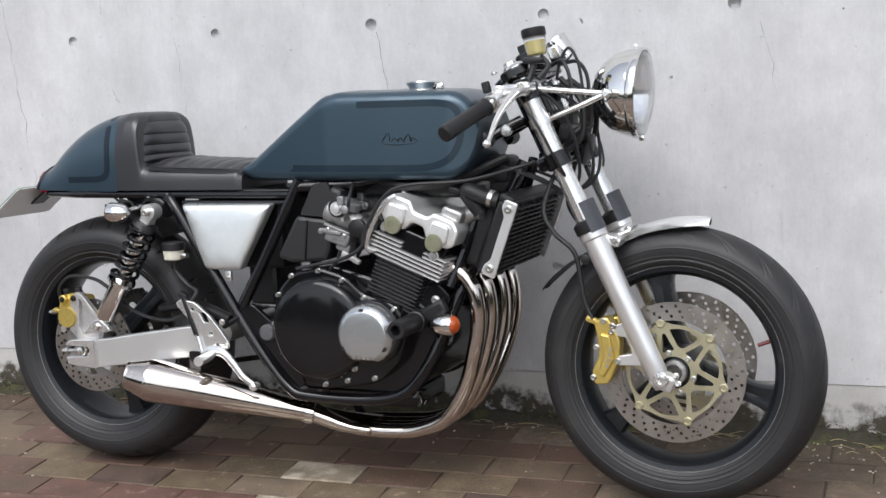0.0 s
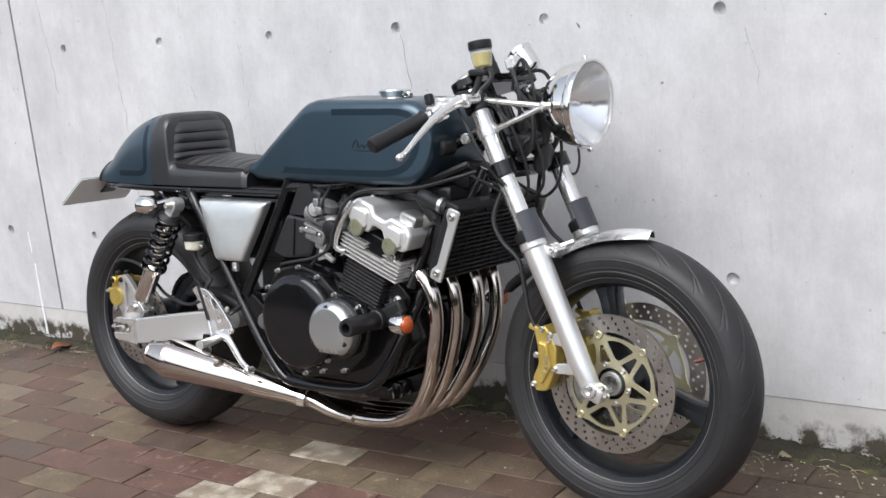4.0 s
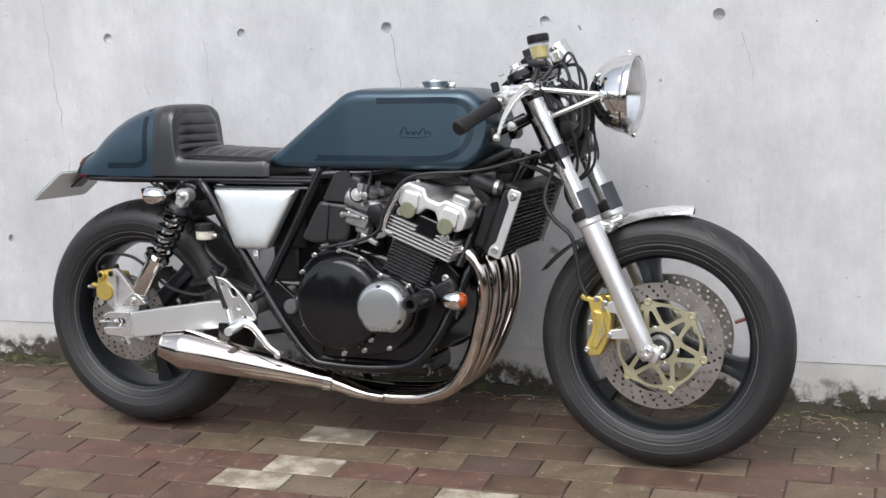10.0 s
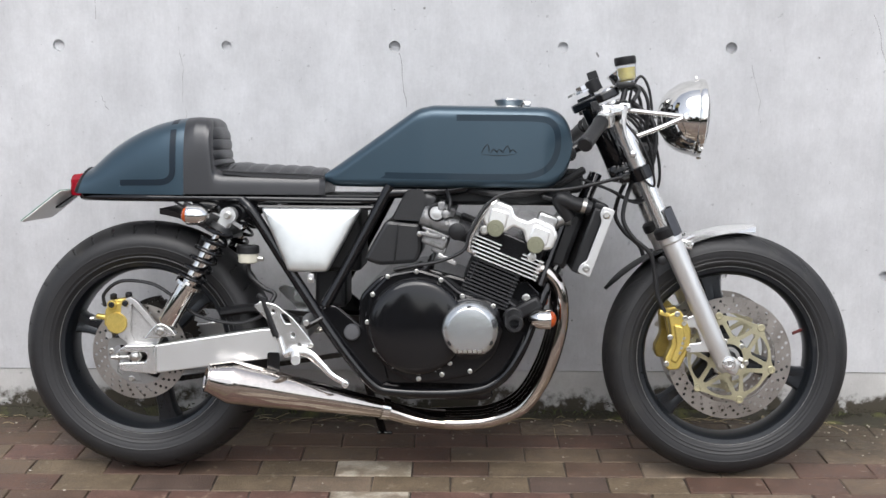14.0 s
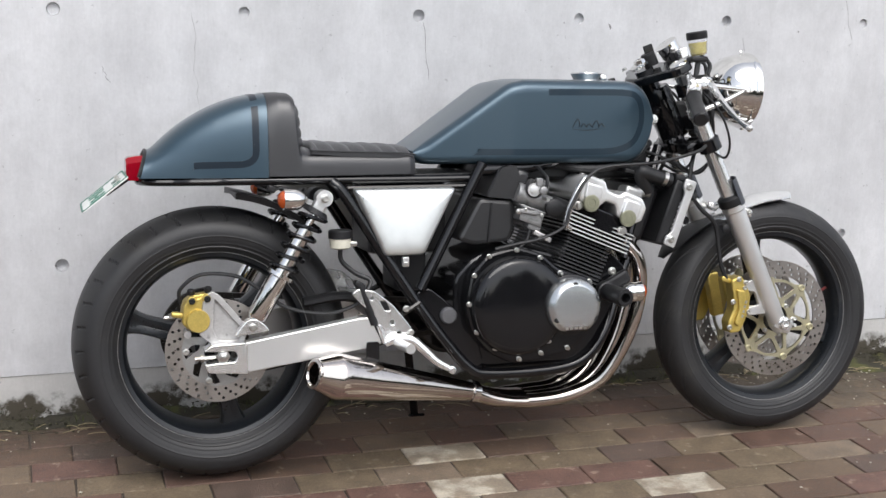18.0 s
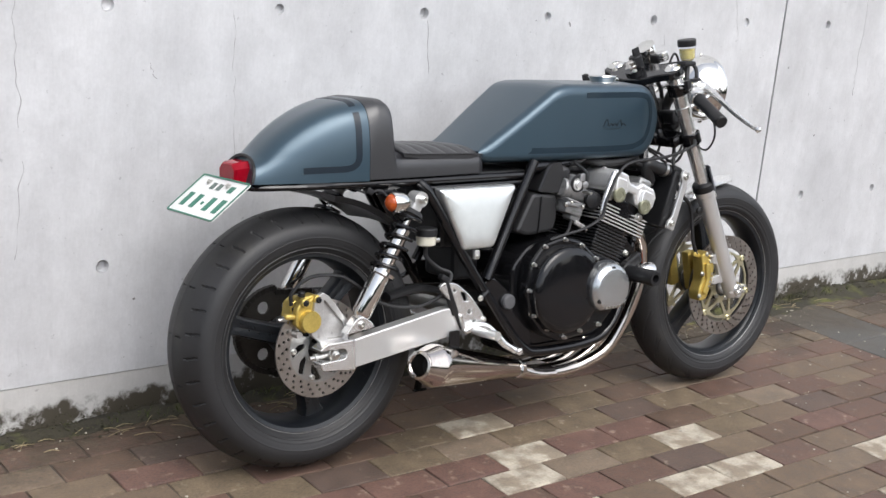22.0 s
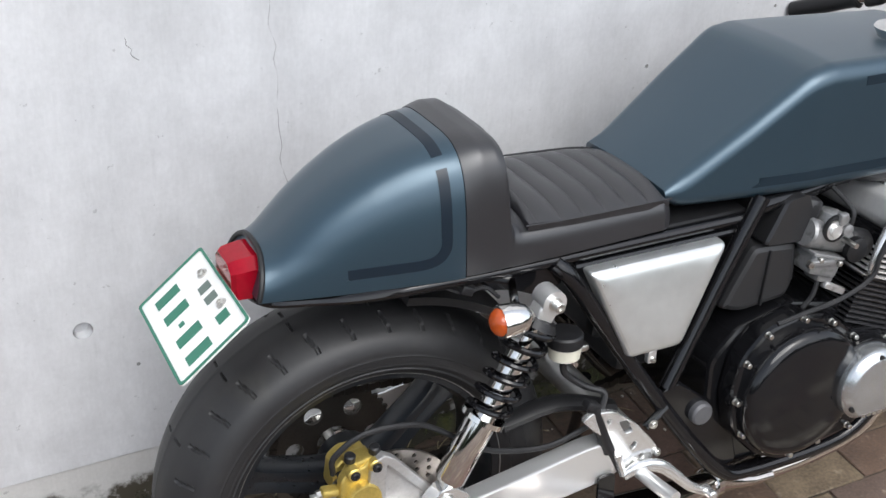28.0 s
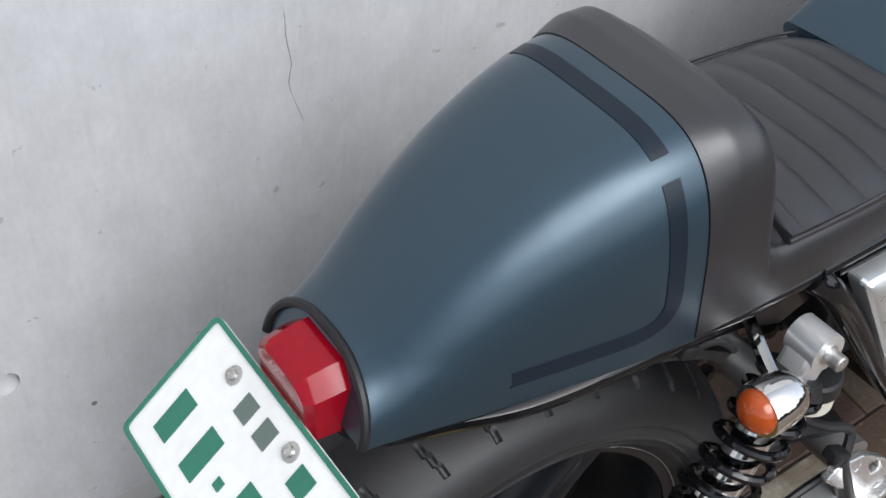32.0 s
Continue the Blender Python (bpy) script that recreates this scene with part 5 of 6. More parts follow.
side_part("inner_arm_brace", tube([(0.40, -0.09, 0.40), (0.30, -0.085, 0.43), (0.20, -0.085, 0.42)], 0.012, 10, 6), PLASTIC, bike)
# rear brake fluid cup
cup = side_part("fluid_cup", lathe([(0, 0.018), (0.003, 0.0235), (0.024, 0.0255)], (0.278, -0.128, 0.549), (0, 0, 1), 28), MILKY, bike, "milky brake fluid cup with black cap")
side_part("cup_cap", lathe([(0, 0.0275), (0.016, 0.0275), (0.019, 0.025), (0.020, 0.0)], (0.278, -0.128, 0.5735), (0, 0, 1), 28), PLASTIC, cup)
side_part("cup_bracket", box((0.306, -0.128, 0.560), (0.022, 0.016, 0.012), 0.004), BOLT, cup)
side_part("cup_hose", tube([(0.278, -0.128, 0.55), (0.282, -0.125, 0.52), (0.315, -0.13, 0.49), (0.345, -0.14, 0.475), (0.335, -0.15, 0.452)], 0.0055, 8, 8), HOSE, cup)
side_part("rear_master_cylinder", join(tube([(0.318, -0.152, 0.465), (0.352, -0.154, 0.375)], 0.011, 12, 1), tube([(0.352, -0.154, 0.378), (0.372, -0.154, 0.335)], 0.006, 10, 1), box((0.316, -0.152, 0.468), (0.026, 0.02, 0.014), 0.004, (0, 30, 0))), PLASTIC, bike, "black rear master cylinder")


# footrest hangers
def rearset(s):
    o = rounded([(0.296, 0.448), (0.312, 0.460), (0.352, 0.452), (0.392, 0.420), (0.414, 0.394), (0.440, 0.360), (0.436, 0.344), (0.404, 0.330), (0.376, 0.332), (0.364, 0.356), (0.352, 0.386), (0.336, 0.408), (0.318, 0.424)], 0.007)
    h = side_part("footrest_hanger", plate(o, [rounded([(0.362, 0.430), (0.378, 0.428), (0.388, 0.406), (0.374, 0.406)], 0.004), circle(0.392, 0.378, 0.006, 12), circle(0.344, 0.436, 0.004, 10), circle(0.408, 0.352, 0.005, 10)], s * 0.152, s * 0.162, 0.002), ALUP, bike, "polished aluminium footrest hanger with cut-outs")
    for x, z in ((0.425, 0.408), (0.436, 0.352), (0.40, 0.343)):
        side_bolt(h, (x, s * 0.162, z), 0.006, (0, s, 0), 0.006)
    side_part("brake_pedal", tube([(0.372, s * 0.170, 0.330), (0.398, s * 0.172, 0.340), (0.432, s * 0.176, 0.336), (0.462, s * 0.182, 0.312), (0.490, s * 0.188, 0.285), (0.520, s * 0.192, 0.268)], [0.008, 0.012, 0.012, 0.010, 0.0085, 0.0075], 12, 8, True, 0.7), ALUP, h)
    side_part("pedal_tip", lathe([(-0.004, 0.009), (0.02, 0.009), (0.022, 0.006)], (0.524, s * 0.186, 0.266), (0, s, 0), 16), ALUP, h)
    side_part("foot_peg", tube([(0.396, s * 0.160, 0.334), (0.404, s * 0.20, 0.331), (0.412, s * 0.252, 0.331)], [0.010, 0.0115, 0.0115], 14, 4), ALU, h, "knurled aluminium foot peg")
    side_part("hanger_stay", tube([(0.42, s * 0.15, 0.395), (0.462, s * 0.142, 0.418)], 0.007, 8, 1), GLOSS, h)
    side_part("pedal_link", tube([(0.36, s * 0.166, 0.372), (0.372, s * 0.168, 0.332)], 0.006, 8, 1), ALUP, h)


both(rearset)
side_part("side_stand", join(tube([(0.52, 0.135, 0.27), (0.55, 0.20, 0.14), (0.575, 0.262, 0.034)], 0.011, 12, 4), box((0.580, 0.266, 0.028), (0.045, 0.03, 0.008), 0.003, (-20, 0, 0))), GLOSS, bike, "black side stand holding the motorcycle up")

# exhaust
def pipe_run(k):
    y0 = (-0.126, -0.046, 0.046, 0.126)[k]
    y1 = (-0.082, -0.044, -0.006, 0.032)[k]
    zb = (0.142, 0.140, 0.140, 0.142)[k]
    return [(0.955, y0, 0.545), (0.998, y0, 0.538), (1.037, y0, 0.496), (1.047, y0 * 0.98, 0.425), (1.035, y0 * 0.9 + y1 * 0.1, 0.350), (1.005, y0 * 0.6 + y1 * 0.4, 0.265), (0.955, y0 * 0.3 + y1 * 0.7, 0.190), (0.88, y1, zb + 0.011), (0.80, y1, zb + 0.001), (0.72, y1 * 0.75 - 0.022, zb + 0.004)]


for k in range(4):
    p = part("exhaust_pipe", tube(pipe_run(k), 0.0178, 20, 8), PIPE, bike, "chrome exhaust header pipe")
    y0 = (-0.126, -0.046, 0.046, 0.126)[k]
    part("pipe_collar", lathe([(0, 0.024), (0.004, 0.026), (0.010, 0.026), (0.014, 0.020)], (0.953, y0, 0.546), (0.95, 0, -0.25), 20), CAST, p)
    for q in (-1, 1):
        bolt(p, (0.959, y0 + q * 0.028, 0.542), 0.005, (0.95, 0, -0.25), 0.014)
part("exhaust_collector", loft([[(x, yc + hw * math.cos(a), zc + hh * math.sin(a)) for a in (2 * math.pi * k / 28 for k in range(28))] for x, yc, zc, hw, hh in ((0.76, -0.050, 0.147, 0.060, 0.020), (0.72, -0.058, 0.149, 0.054, 0.022), (0.68, -0.074, 0.156, 0.038, 0.024), (0.645, -0.092, 0.168, 0.024, 0.0235), (0.60, -0.106, 0.186, 0.0235, 0.0235))]), PIPE, bike, "chrome exhaust collector")
MA, MB = Vector((0.62, -0.112, 0.182)), Vector((0.193, -0.252, 0.283))
md = (MB - MA).normalized()
ML = (MB - MA).length
muf = part("muffler", lathe([(0, 0.0225), (0.04, 0.025), (0.10, 0.030), (0.20, 0.038), (0.30, 0.0462), (0.385, 0.0520), (0.402, 0.0525), (0.407, 0.0518), (0.411, 0.0500), (ML - 0.006, 0.0345), (ML - 0.002, 0.0350), (ML, 0.0340), (ML + 0.001, 0.0275), (ML - 0.003, 0.0245), (ML - 0.06, 0.024)], MA, md, 48, False), PIPE, bike, "polished chrome megaphone muffler with reverse cone", 0.35)
part("muffler_bore", lathe([(ML - 0.05, 0.0244), (ML - 0.05, 0.0)], MA, md, 32, False), DARK, muf)
part("muffler_clamp", lathe([(0.0, 0.0245), (0.001, 0.0265), (0.02, 0.028), (0.021, 0.0255)], MA, md, 32), CHROME, muf)
side_part("muffler_stay", plate(rounded([(0.33, 0.335), (0.36, 0.335), (0.36, 0.262), (0.33, 0.262)], 0.006), [], -0.165, -0.160), GLOSS, bike)

# engine
EU, EV, E0 = Vector((0.927, 0, -0.375)), Vector((0.375, 0, 0.927)), Vector((0.85, 0, 0.46))


def uv(u, v, y=0.0):
    return E0 + EU * u + EV * v + Vector((0, y, 0))


def uv_sheet(pts, y0, y1, bevel=0.003):
    return plate([(uv(u, v).x, uv(u, v).z) for u, v in pts], [], y0, y1, bevel)


engine = side_part("crankcase", plate(rounded([(0.55, 0.47), (0.60, 0.52), (0.70, 0.545), (0.80, 0.52), (0.90, 0.48), (0.955, 0.44), (0.965, 0.36), (0.93, 0.28), (0.85, 0.25), (0.62, 0.25), (0.55, 0.33)], 0.02), [], -0.13, 0.13, 0.008), CASE, bike, "gloss black crankcase of an in-line four engine")
side_part("sump", box((0.76, 0, 0.225), (0.24, 0.16, 0.05), 0.014), CASE, engine)
side_part("clutch_cover", plate(rounded([(0.580, 0.485), (0.622, 0.530), (0.692, 0.545), (0.757, 0.526), (0.80, 0.487), (0.885, 0.462), (0.905, 0.40), (0.885, 0.335), (0.830, 0.285), (0.760, 0.272), (0.690, 0.262), (0.630, 0.290), (0.580, 0.345), (0.566, 0.415)], 0.02, 5), [], -0.172, -0.13, 0.007), CASE, engine, "gloss black clutch cover")
side_part("clutch_dome", lathe([(0, 0.118), (0.016, 0.117), (0.023, 0.1145), (0.028, 0.110), (0.0310, 0.103), (0.0328, 0.093), (0.0345, 0.074), (0.0358, 0.050), (0.0366, 0.024), (0.0368, 0.0)], (0.695, -0.170, 0.405), (0, -1, 0), 56), CASE, engine)
for x, z in ((0.623, 0.524), (0.692, 0.537), (0.751, 0.517), (0.803, 0.478), (0.878, 0.455), (0.587, 0.480), (0.574, 0.413), (0.593, 0.346), (0.639, 0.305), (0.699, 0.276), (0.755, 0.287), (0.774, 0.315), (0.823, 0.296)):
    side_bolt(engine, (x, -0.172, z), 0.0046, (0, -1, 0), 0.011, "cover_bolt", socket=False)
side_part("type_plate", box((0.73, -0.1735, 0.302), (0.022, 0.003, 0.016), 0.001), SILVER, engine)
side_part("cover_seat", lathe([(0, 0.074), (0.022, 0.073), (0.024, 0.068)], (0.823, -0.168, 0.402), (0, -1, 0), 40), CASE, engine)
flatc = [(0.067 * math.cos(a), max(-0.058, 0.067 * math.sin(a))) for a in (2 * math.pi * k / 56 for k in range(56))]
pul = side_part("ignition_cover", loft([[(0.823 + x * k, y, 0.402 + z * k) for x, z in flatc] for k, y in ((1, -0.190), (1, -0.212), (0.985, -0.2165), (0.955, -0.2195), (0.83, -0.2275), (0.80, -0.2285), (0.76, -0.2288), (0.5, -0.2296), (0.2, -0.2302))]), COVERP, engine, "polished round ignition cover", 0.5)
for a in (92, 212, 330):
    c = (0.823 + 0.056 * math.cos(radians(a)), -0.2225, 0.402 + 0.054 * math.sin(radians(a)))
    side_part("cover_bolt", lathe([(0, 0.0065), (0.0050, 0.0065), (0.0055, 0.005), (0.0056, 0)], c, (0, -1, 0), 14), DARK, pul)
for i in range(5):
    side_part("raised_mark", box((0.800 + 0.0115 * i, -0.2278, 0.3535), (0.008, 0.0016, 0.007), 0.0005, seg=1), BOLT, pul)
side_part("frame_slider", lathe([(0, 0.024), (0.02, 0.024), (0.022, 0.0205), (0.118, 0.0215), (0.124, 0.019), (0.124, 0.0115), (0.09, 0.011)], (0.926, -0.155, 0.428), (0, -1, 0), 28), PLASTIC, bike, "black plastic crash bobbin")
side_part("slider_arm", box((0.958, -0.150, 0.447), (0.075, 0.022, 0.034), 0.008, (0, -28, 0)), PLASTIC, bike)
# barrels and head
for i in range(11):
    v = 0.004 + i * 0.0088
    side_part("barrel_fin", uv_sheet(rounded([(-0.060, v), (0.062, v), (0.062, v + 0.0034), (-0.060, v + 0.0034)], 0.0014, 2), -0.152, 0.152, 0), FINS, engine)
side_part("barrel", uv_sheet([(-0.050, -0.02), (0.052, -0.02), (0.052, 0.102), (-0.050, 0.102)], -0.145, 0.145, 0.004), CASE, engine)
for i in range(6):
    v = 0.100 + i * 0.0092
    u1 = 0.100 if i < 4 else -0.010
    side_part("head_fin", uv_sheet(rounded([(-0.082, v), (u1, v), (u1, v + 0.0032), (-0.082, v + 0.0032)], 0.0014, 2), -0.164, 0.164, 0), HEADC, engine, "silver-edged cooling fin")
    if i >= 4:
        side_part("head_fin", uv_sheet(rounded([(0.045, v), (0.100, v), (0.100, v + 0.0032), (0.045, v + 0.0032)], 0.0014, 2), -0.164, 0.164, 0), HEADC, engine)
side_part("cylinder_head", uv_sheet(rounded([(-0.072, 0.098), (0.088, 0.098), (0.092, 0.178), (-0.070, 0.178)], 0.01), -0.154, 0.154, 0.004), CASE, engine, "black cylinder head")
for u, v in ((-0.062, 0.166), (0.068, 0.150)):
    side_bolt(engine, uv(u, v, -0.156), 0.0085, (0, -1, 0), 0.012, "head_bolt", socket=False)
PLUG = mat("dull_brass_plug", (0.25, 0.25, 0.175), 0.42, 0.55, 0.15, 60, 300)
head = side_part("head_cover", uv_sheet(rounded([(-0.080, 0.190), (-0.082, 0.226), (-0.066, 0.244), (-0.020, 0.244), (-0.006, 0.226), (0.026, 0.226), (0.038, 0.240), (0.088, 0.240), (0.106, 0.222), (0.106, 0.188), (0.092, 0.176), (0.064, 0.172), (0.040, 0.178), (0.024, 0.200), (-0.002, 0.200), (-0.014, 0.178), (-0.040, 0.172), (-0.066, 0.178)], 0.005, 2), -0.166, 0.166, 0.007), HEADC, engine, "bright cast aluminium cylinder head cover")
for u in (-0.040, 0.064):
    side_part("cam_plug", lathe([(0, 0.0205), (0.007, 0.0205), (0.009, 0.0185), (0.0092, 0.010), (0.0080, 0.009), (0.0080, 0.0)], uv(u, 0.181, -0.170), (0, -1, 0), 28), PLUG, head, "dull brass-coloured cam plug")
for y in (-0.11, 0.0, 0.11):
    for u in (-0.062, 0.080):
        side_bolt(head, uv(u, 0.236, y), 0.007, EV, 0.010)
side_part("thermostat_housing", join(tube([uv(0.075, 0.225, -0.10), uv(0.105, 0.262, -0.10), uv(0.125, 0.27, -0.105)], 0.017, 14, 6), box(uv(0.07, 0.245, -0.12), (0.05, 0.05, 0.03), 0.008, (0, 20, 0))), SILVER, engine)
side_part("head_step", uv_sheet(rounded([(-0.062, 0.186), (-0.068, 0.224), (-0.024, 0.228), (-0.018, 0.188)], 0.006, 2), -0.176, -0.164, 0.004), HEADC, head)
side_part("head_step", uv_sheet(rounded([(0.044, 0.184), (0.042, 0.224), (0.084, 0.226), (0.090, 0.186)], 0.006, 2), -0.176, -0.164, 0.004), HEADC, head)
# dark parts under the tank and behind the radiator
side_part("coil_tray", join(box((0.90, 0, 0.712), (0.34, 0.15, 0.040), 0.010), box((0.80, -0.03, 0.735), (0.12, 0.10, 0.03), 0.008), box((1.06, 0.0, 0.752), (0.08, 0.10, 0.06), 0.014)), PLASTIC, bike, "black ignition coil tray under the tank")
side_part("fan_shroud", join(box((1.052, 0.0, 0.612), (0.055, 0.20, 0.15), 0.014, (0, 20, 0)), lathe([(0, 0.052), (0.02, 0.050), (0.026, 0.03), (0.027, 0)], (1.03, -0.03, 0.602), (-0.94, 0, -0.34), 28)), PLASTIC, bike, "black radiator fan shroud")
side_part("heat_shield", box((1.030, 0.0, 0.708), (0.075, 0.24, 0.010), 0.003, (0, 14, 0)), PLASTIC, bike)
for s in (-1, 1):
    side_part("engine_mount", plate(rounded([(0.885, 0.475), (0.955, 0.515), (0.992, 0.480), (0.965, 0.375), (0.935, 0.335), (0.905, 0.39)], 0.010), [], s * 0.118, s * 0.128, 0.002), GLOSS, bike, "black front engine mount plate")
    side_bolt(bike, (0.958, s * 0.128, 0.470), 0.008, (0, s, 0), 0.008)
side_part("mount_tube", tube([(0.99, -0.12, 0.50), (1.02, -0.10, 0.58), (1.05, -0.09, 0.66)], 0.012, 10, 4), GLOSS, bike)
# carburettors and air box
def carb(y):
    c = Vector((0.745, y, 0.655))
    d = Vector((0.93, 0, -0.36))
    b = side_part("carburettor", join(lathe([(-0.045, 0.022), (-0.04, 0.025), (-0.02, 0.024), (0.02, 0.022), (0.05, 0.020)], c, d, 20), box(c + Vector((-0.010, 0, -0.042)), (0.062, 0.05, 0.036), 0.007, (0, 20, 0)), box(c + Vector((0.0, 0, -0.066)), (0.036, 0.036, 0.022), 0.006, (0, 20, 0)), lathe([(0, 0.027), (0.016, 0.027), (0.02, 0.022), (0.024, 0.0)], c + Vector((0.010, 0, 0.020)), (0.36, 0, 0.93), 24)), CARBM, bike, "cast aluminium carburettor")
    side_part("choke_cap", lathe([(0, 0.016), (0.004, 0.016), (0.004, 0.010), (0.009, 0.010), (0.010, 0.0)], c + Vector((-0.006, -0.024, 0.022)), (0, -1, 0), 18), ALU, b)
    side_part("throttle_wheel", lathe([(0, 0.010), (0.010, 0.010), (0.012, 0.006)], c + Vector((0.016, -0.024, 0.020)), (0, -1, 0), 14), CARBM, b)
    side_part("linkage_bar", box(c + Vector((-0.022, -0.028, -0.030)), (0.052, 0.010, 0.010), 0.003, (0, 10, 0)), CARBM, b)
    side_part("cable_stop", box(c + Vector((0.006, -0.028, 0.040)), (0.016, 0.012, 0.020), 0.003), CARBM, b)
    side_part("drain_plug", lathe([(0, 0.007), (0.008, 0.007), (0.009, 0.003)], c + Vector((-0.046, -0.024, -0.028)), (0, -1, 0), 6), BOLT, b)
    side_part("carb_cap", lathe([(0, 0.021), (0.012, 0.021), (0.014, 0.017), (0.0145, 0)], c + Vector((0.044, -0.020, -0.022)), (0, -1, 0), 20), PLASTIC, b)
    side_part("throttle_spring", coil(c + Vector((0.020, -0.030, 0.000)), c + Vector((0.020, -0.046, 0.000)), 0.011, 4, 0.0018, 6, 14), BOLT, b)
    side_part("throttle_shaft", lathe([(0, 0.0045), (0.03, 0.0045)], c + Vector((0.020, -0.022, 0.0)), (0, -1, 0), 10), BOLT, b)
    side_part("bowl_flange", box(c + Vector((-0.008, 0, -0.024)), (0.068, 0.056, 0.006), 0.002, (0, 20, 0)), CARBM, b)
    for q in (-0.028, 0.012):
        side_part("bowl_screw", lathe([(0, 0.0045), (0.004, 0.0045), (0.005, 0.003)], c + Vector((q, -0.029, -0.034 - 0.36 * q)), (0, -1, 0), 8), BOLT, b)
    side_part("black_ring", lathe([(0, 0.0225), (0.005, 0.0225), (0.006, 0.018), (0.003, 0.0165)], c + Vector((-0.004, -0.022, 0.024)), (0, -1, 0), 22), PLASTIC, b)
    side_part("drain_hose", tube([c + Vector((-0.01, -0.01, -0.074)), c + Vector((-0.02, -0.012, -0.10)), c + Vector((-0.05, -0.012, -0.13))], 0.004, 8, 6), HOSE, b)
    side_part("intake_rubber", lathe([(0.045, 0.021), (0.05, 0.025), (0.085, 0.025), (0.09, 0.022)], c, d, 20), HOSE, b)


for y in (-0.135, -0.045, 0.045, 0.135):
    carb(y)
side_part("air_box", join(loft([[(x + dx, yy, z) for x, z in rounded([(0.628, 0.660), (0.664, 0.730), (0.700, 0.735), (0.712, 0.700), (0.700, 0.655)], 0.008)] for yy, dx in ((-0.135, 0.004), (-0.130, 0), (0.130, 0), (0.135, 0.004))]), box((0.716, 0, 0.695), (0.034, 0.27, 0.055), 0.010, (0, 20, 0))), AIRBOX, bike, "black plastic air box")
side_part("air_box_lower", plate(rounded([(0.560, 0.560), (0.615, 0.658), (0.700, 0.650), (0.704, 0.585), (0.690, 0.553), (0.60, 0.546)], 0.012), [], -0.128, 0.128, 0.010), AIRBOX, bike)
side_part("air_box_rib", box((0.640, -0.130, 0.60), (0.004, 0.006, 0.095), 0.001, (0, 6, 0)), PLASTIC, bike)
side_part("vent_grille", box((0.765, -0.150, 0.565), (0.05, 0.012, 0.012), 0.003, (0, 28, 0)), CAST, bike)
# radiator
RC, rt = Vector((1.105, 0, 0.612)), 20.0
rm = Euler((0, radians(rt), 0)).to_matrix()


def rad_box(c, s, bevel=0.003):
    b = box((0, 0, 0), s, bevel)
    bmesh.ops.translate(b, vec=c, verts=b.verts)
    bmesh.ops.rotate(b, matrix=rm, verts=b.verts)
    bmesh.ops.translate(b, vec=RC, verts=b.verts)
    return b


rad = side_part("radiator", rad_box((0, 0, 0), (0.030, 0.30, 0.165), 0.006), PLASTIC, bike, "black radiator with louvred guard")
side_part("radiator_tank", rad_box((0.0, 0, 0.088), (0.036, 0.29, 0.020), 0.007), PLASTIC, rad)
for i in range(14):
    b = rad_box((0.021, 0, -0.074 + i * 0.0112), (0.008, 0.285, 0.0045), 0.001)
    side_part("slat", b, PLASTIC, rad)
for i in range(8):
    side_part("slat_post", rad_box((0.019, -0.125 + i * 0.0357, 0), (0.006, 0.003, 0.16), 0), PLASTIC, rad)
for s in (-1, 1):
    o = [(-0.014, -0.084), (0.018, -0.086), (0.018, 0.086), (-0.012, 0.086), (-0.014, 0.066), (-0.003, 0.050), (-0.003, -0.050), (-0.014, -0.064)]
    b = plate(rounded(o, 0.006), [], s * 0.155, s * 0.163, 0.002)
    bmesh.ops.rotate(b, matrix=rm, verts=b.verts)
    bmesh.ops.translate(b, vec=RC + Vector((0.016, 0, 0)), verts=b.verts)
    br = side_part("radiator_bracket", b, ALU, rad, "brushed aluminium radiator side bracket")
    for z in (-0.068, 0.068):
        side_bolt(br, RC + Vector((0.018, s * 0.163, 0)) + rm @ Vector((0.0, 0, z)), 0.0075, (0, s, 0), 0.006)
side_part("radiator_hose", tube([uv(0.12, 0.268, -0.105), (1.035, -0.118, 0.711), (1.075, -0.125, 0.700), (1.112, -0.125, 0.690)], 0.0175, 16, 8), HOSE, bike, "black radiator hose")
side_part("hose_clip", lathe([(0, 0.0195), (0.01, 0.0195)], (1.090, -0.125, 0.697), (0.94, 0, -0.27), 20), BOLT, bike)
side_part("clutch_cable", tube([(1.20, -0.14, 0.775), (1.16, -0.17, 0.762), (1.054, -0.175, 0.738), (0.918, -0.18, 0.729), (0.863, -0.185, 0.701), (0.821, -0.188, 0.633), (0.806, -0.188, 0.591), (0.75, -0.185, 0.564), (0.69, -0.18, 0.552), (0.638, -0.175, 0.541)], 0.0042, 8, 8), HOSE, bike, "black control cable")
side_part("breather_hose", tube([(0.762, -0.12, 0.73), (0.772, -0.16, 0.705), (0.768, -0.165, 0.68)], 0.004, 8, 6), HOSE, bike)
side_part("coolant_pipe", tube([(0.866, -0.166, 0.702), (0.848, -0.172, 0.676), (0.828, -0.176, 0.640), (0.816, -0.177, 0.604), (0.820, -0.174, 0.588), (0.832, -0.164, 0.583)], [0.007, 0.0085, 0.0085, 0.007, 0.0065, 0.0065], 12, 6), ALUP, bike, "polished coolant pipe beside the head")
side_part("loom", tube([(0.80, -0.09, 0.735), (0.90, -0.11, 0.722), (1.0, -0.10, 0.735), (1.10, -0.05, 0.78)], 0.010, 8, 6), HOSE, bike)
for s in (-1, 1):
    side_part("coil_cap", lathe([(0, 0.018), (0.03, 0.018), (0.032, 0.012)], (1.06, s * 0.06, 0.82), (0, s, 0), 20), PLASTIC, bike)


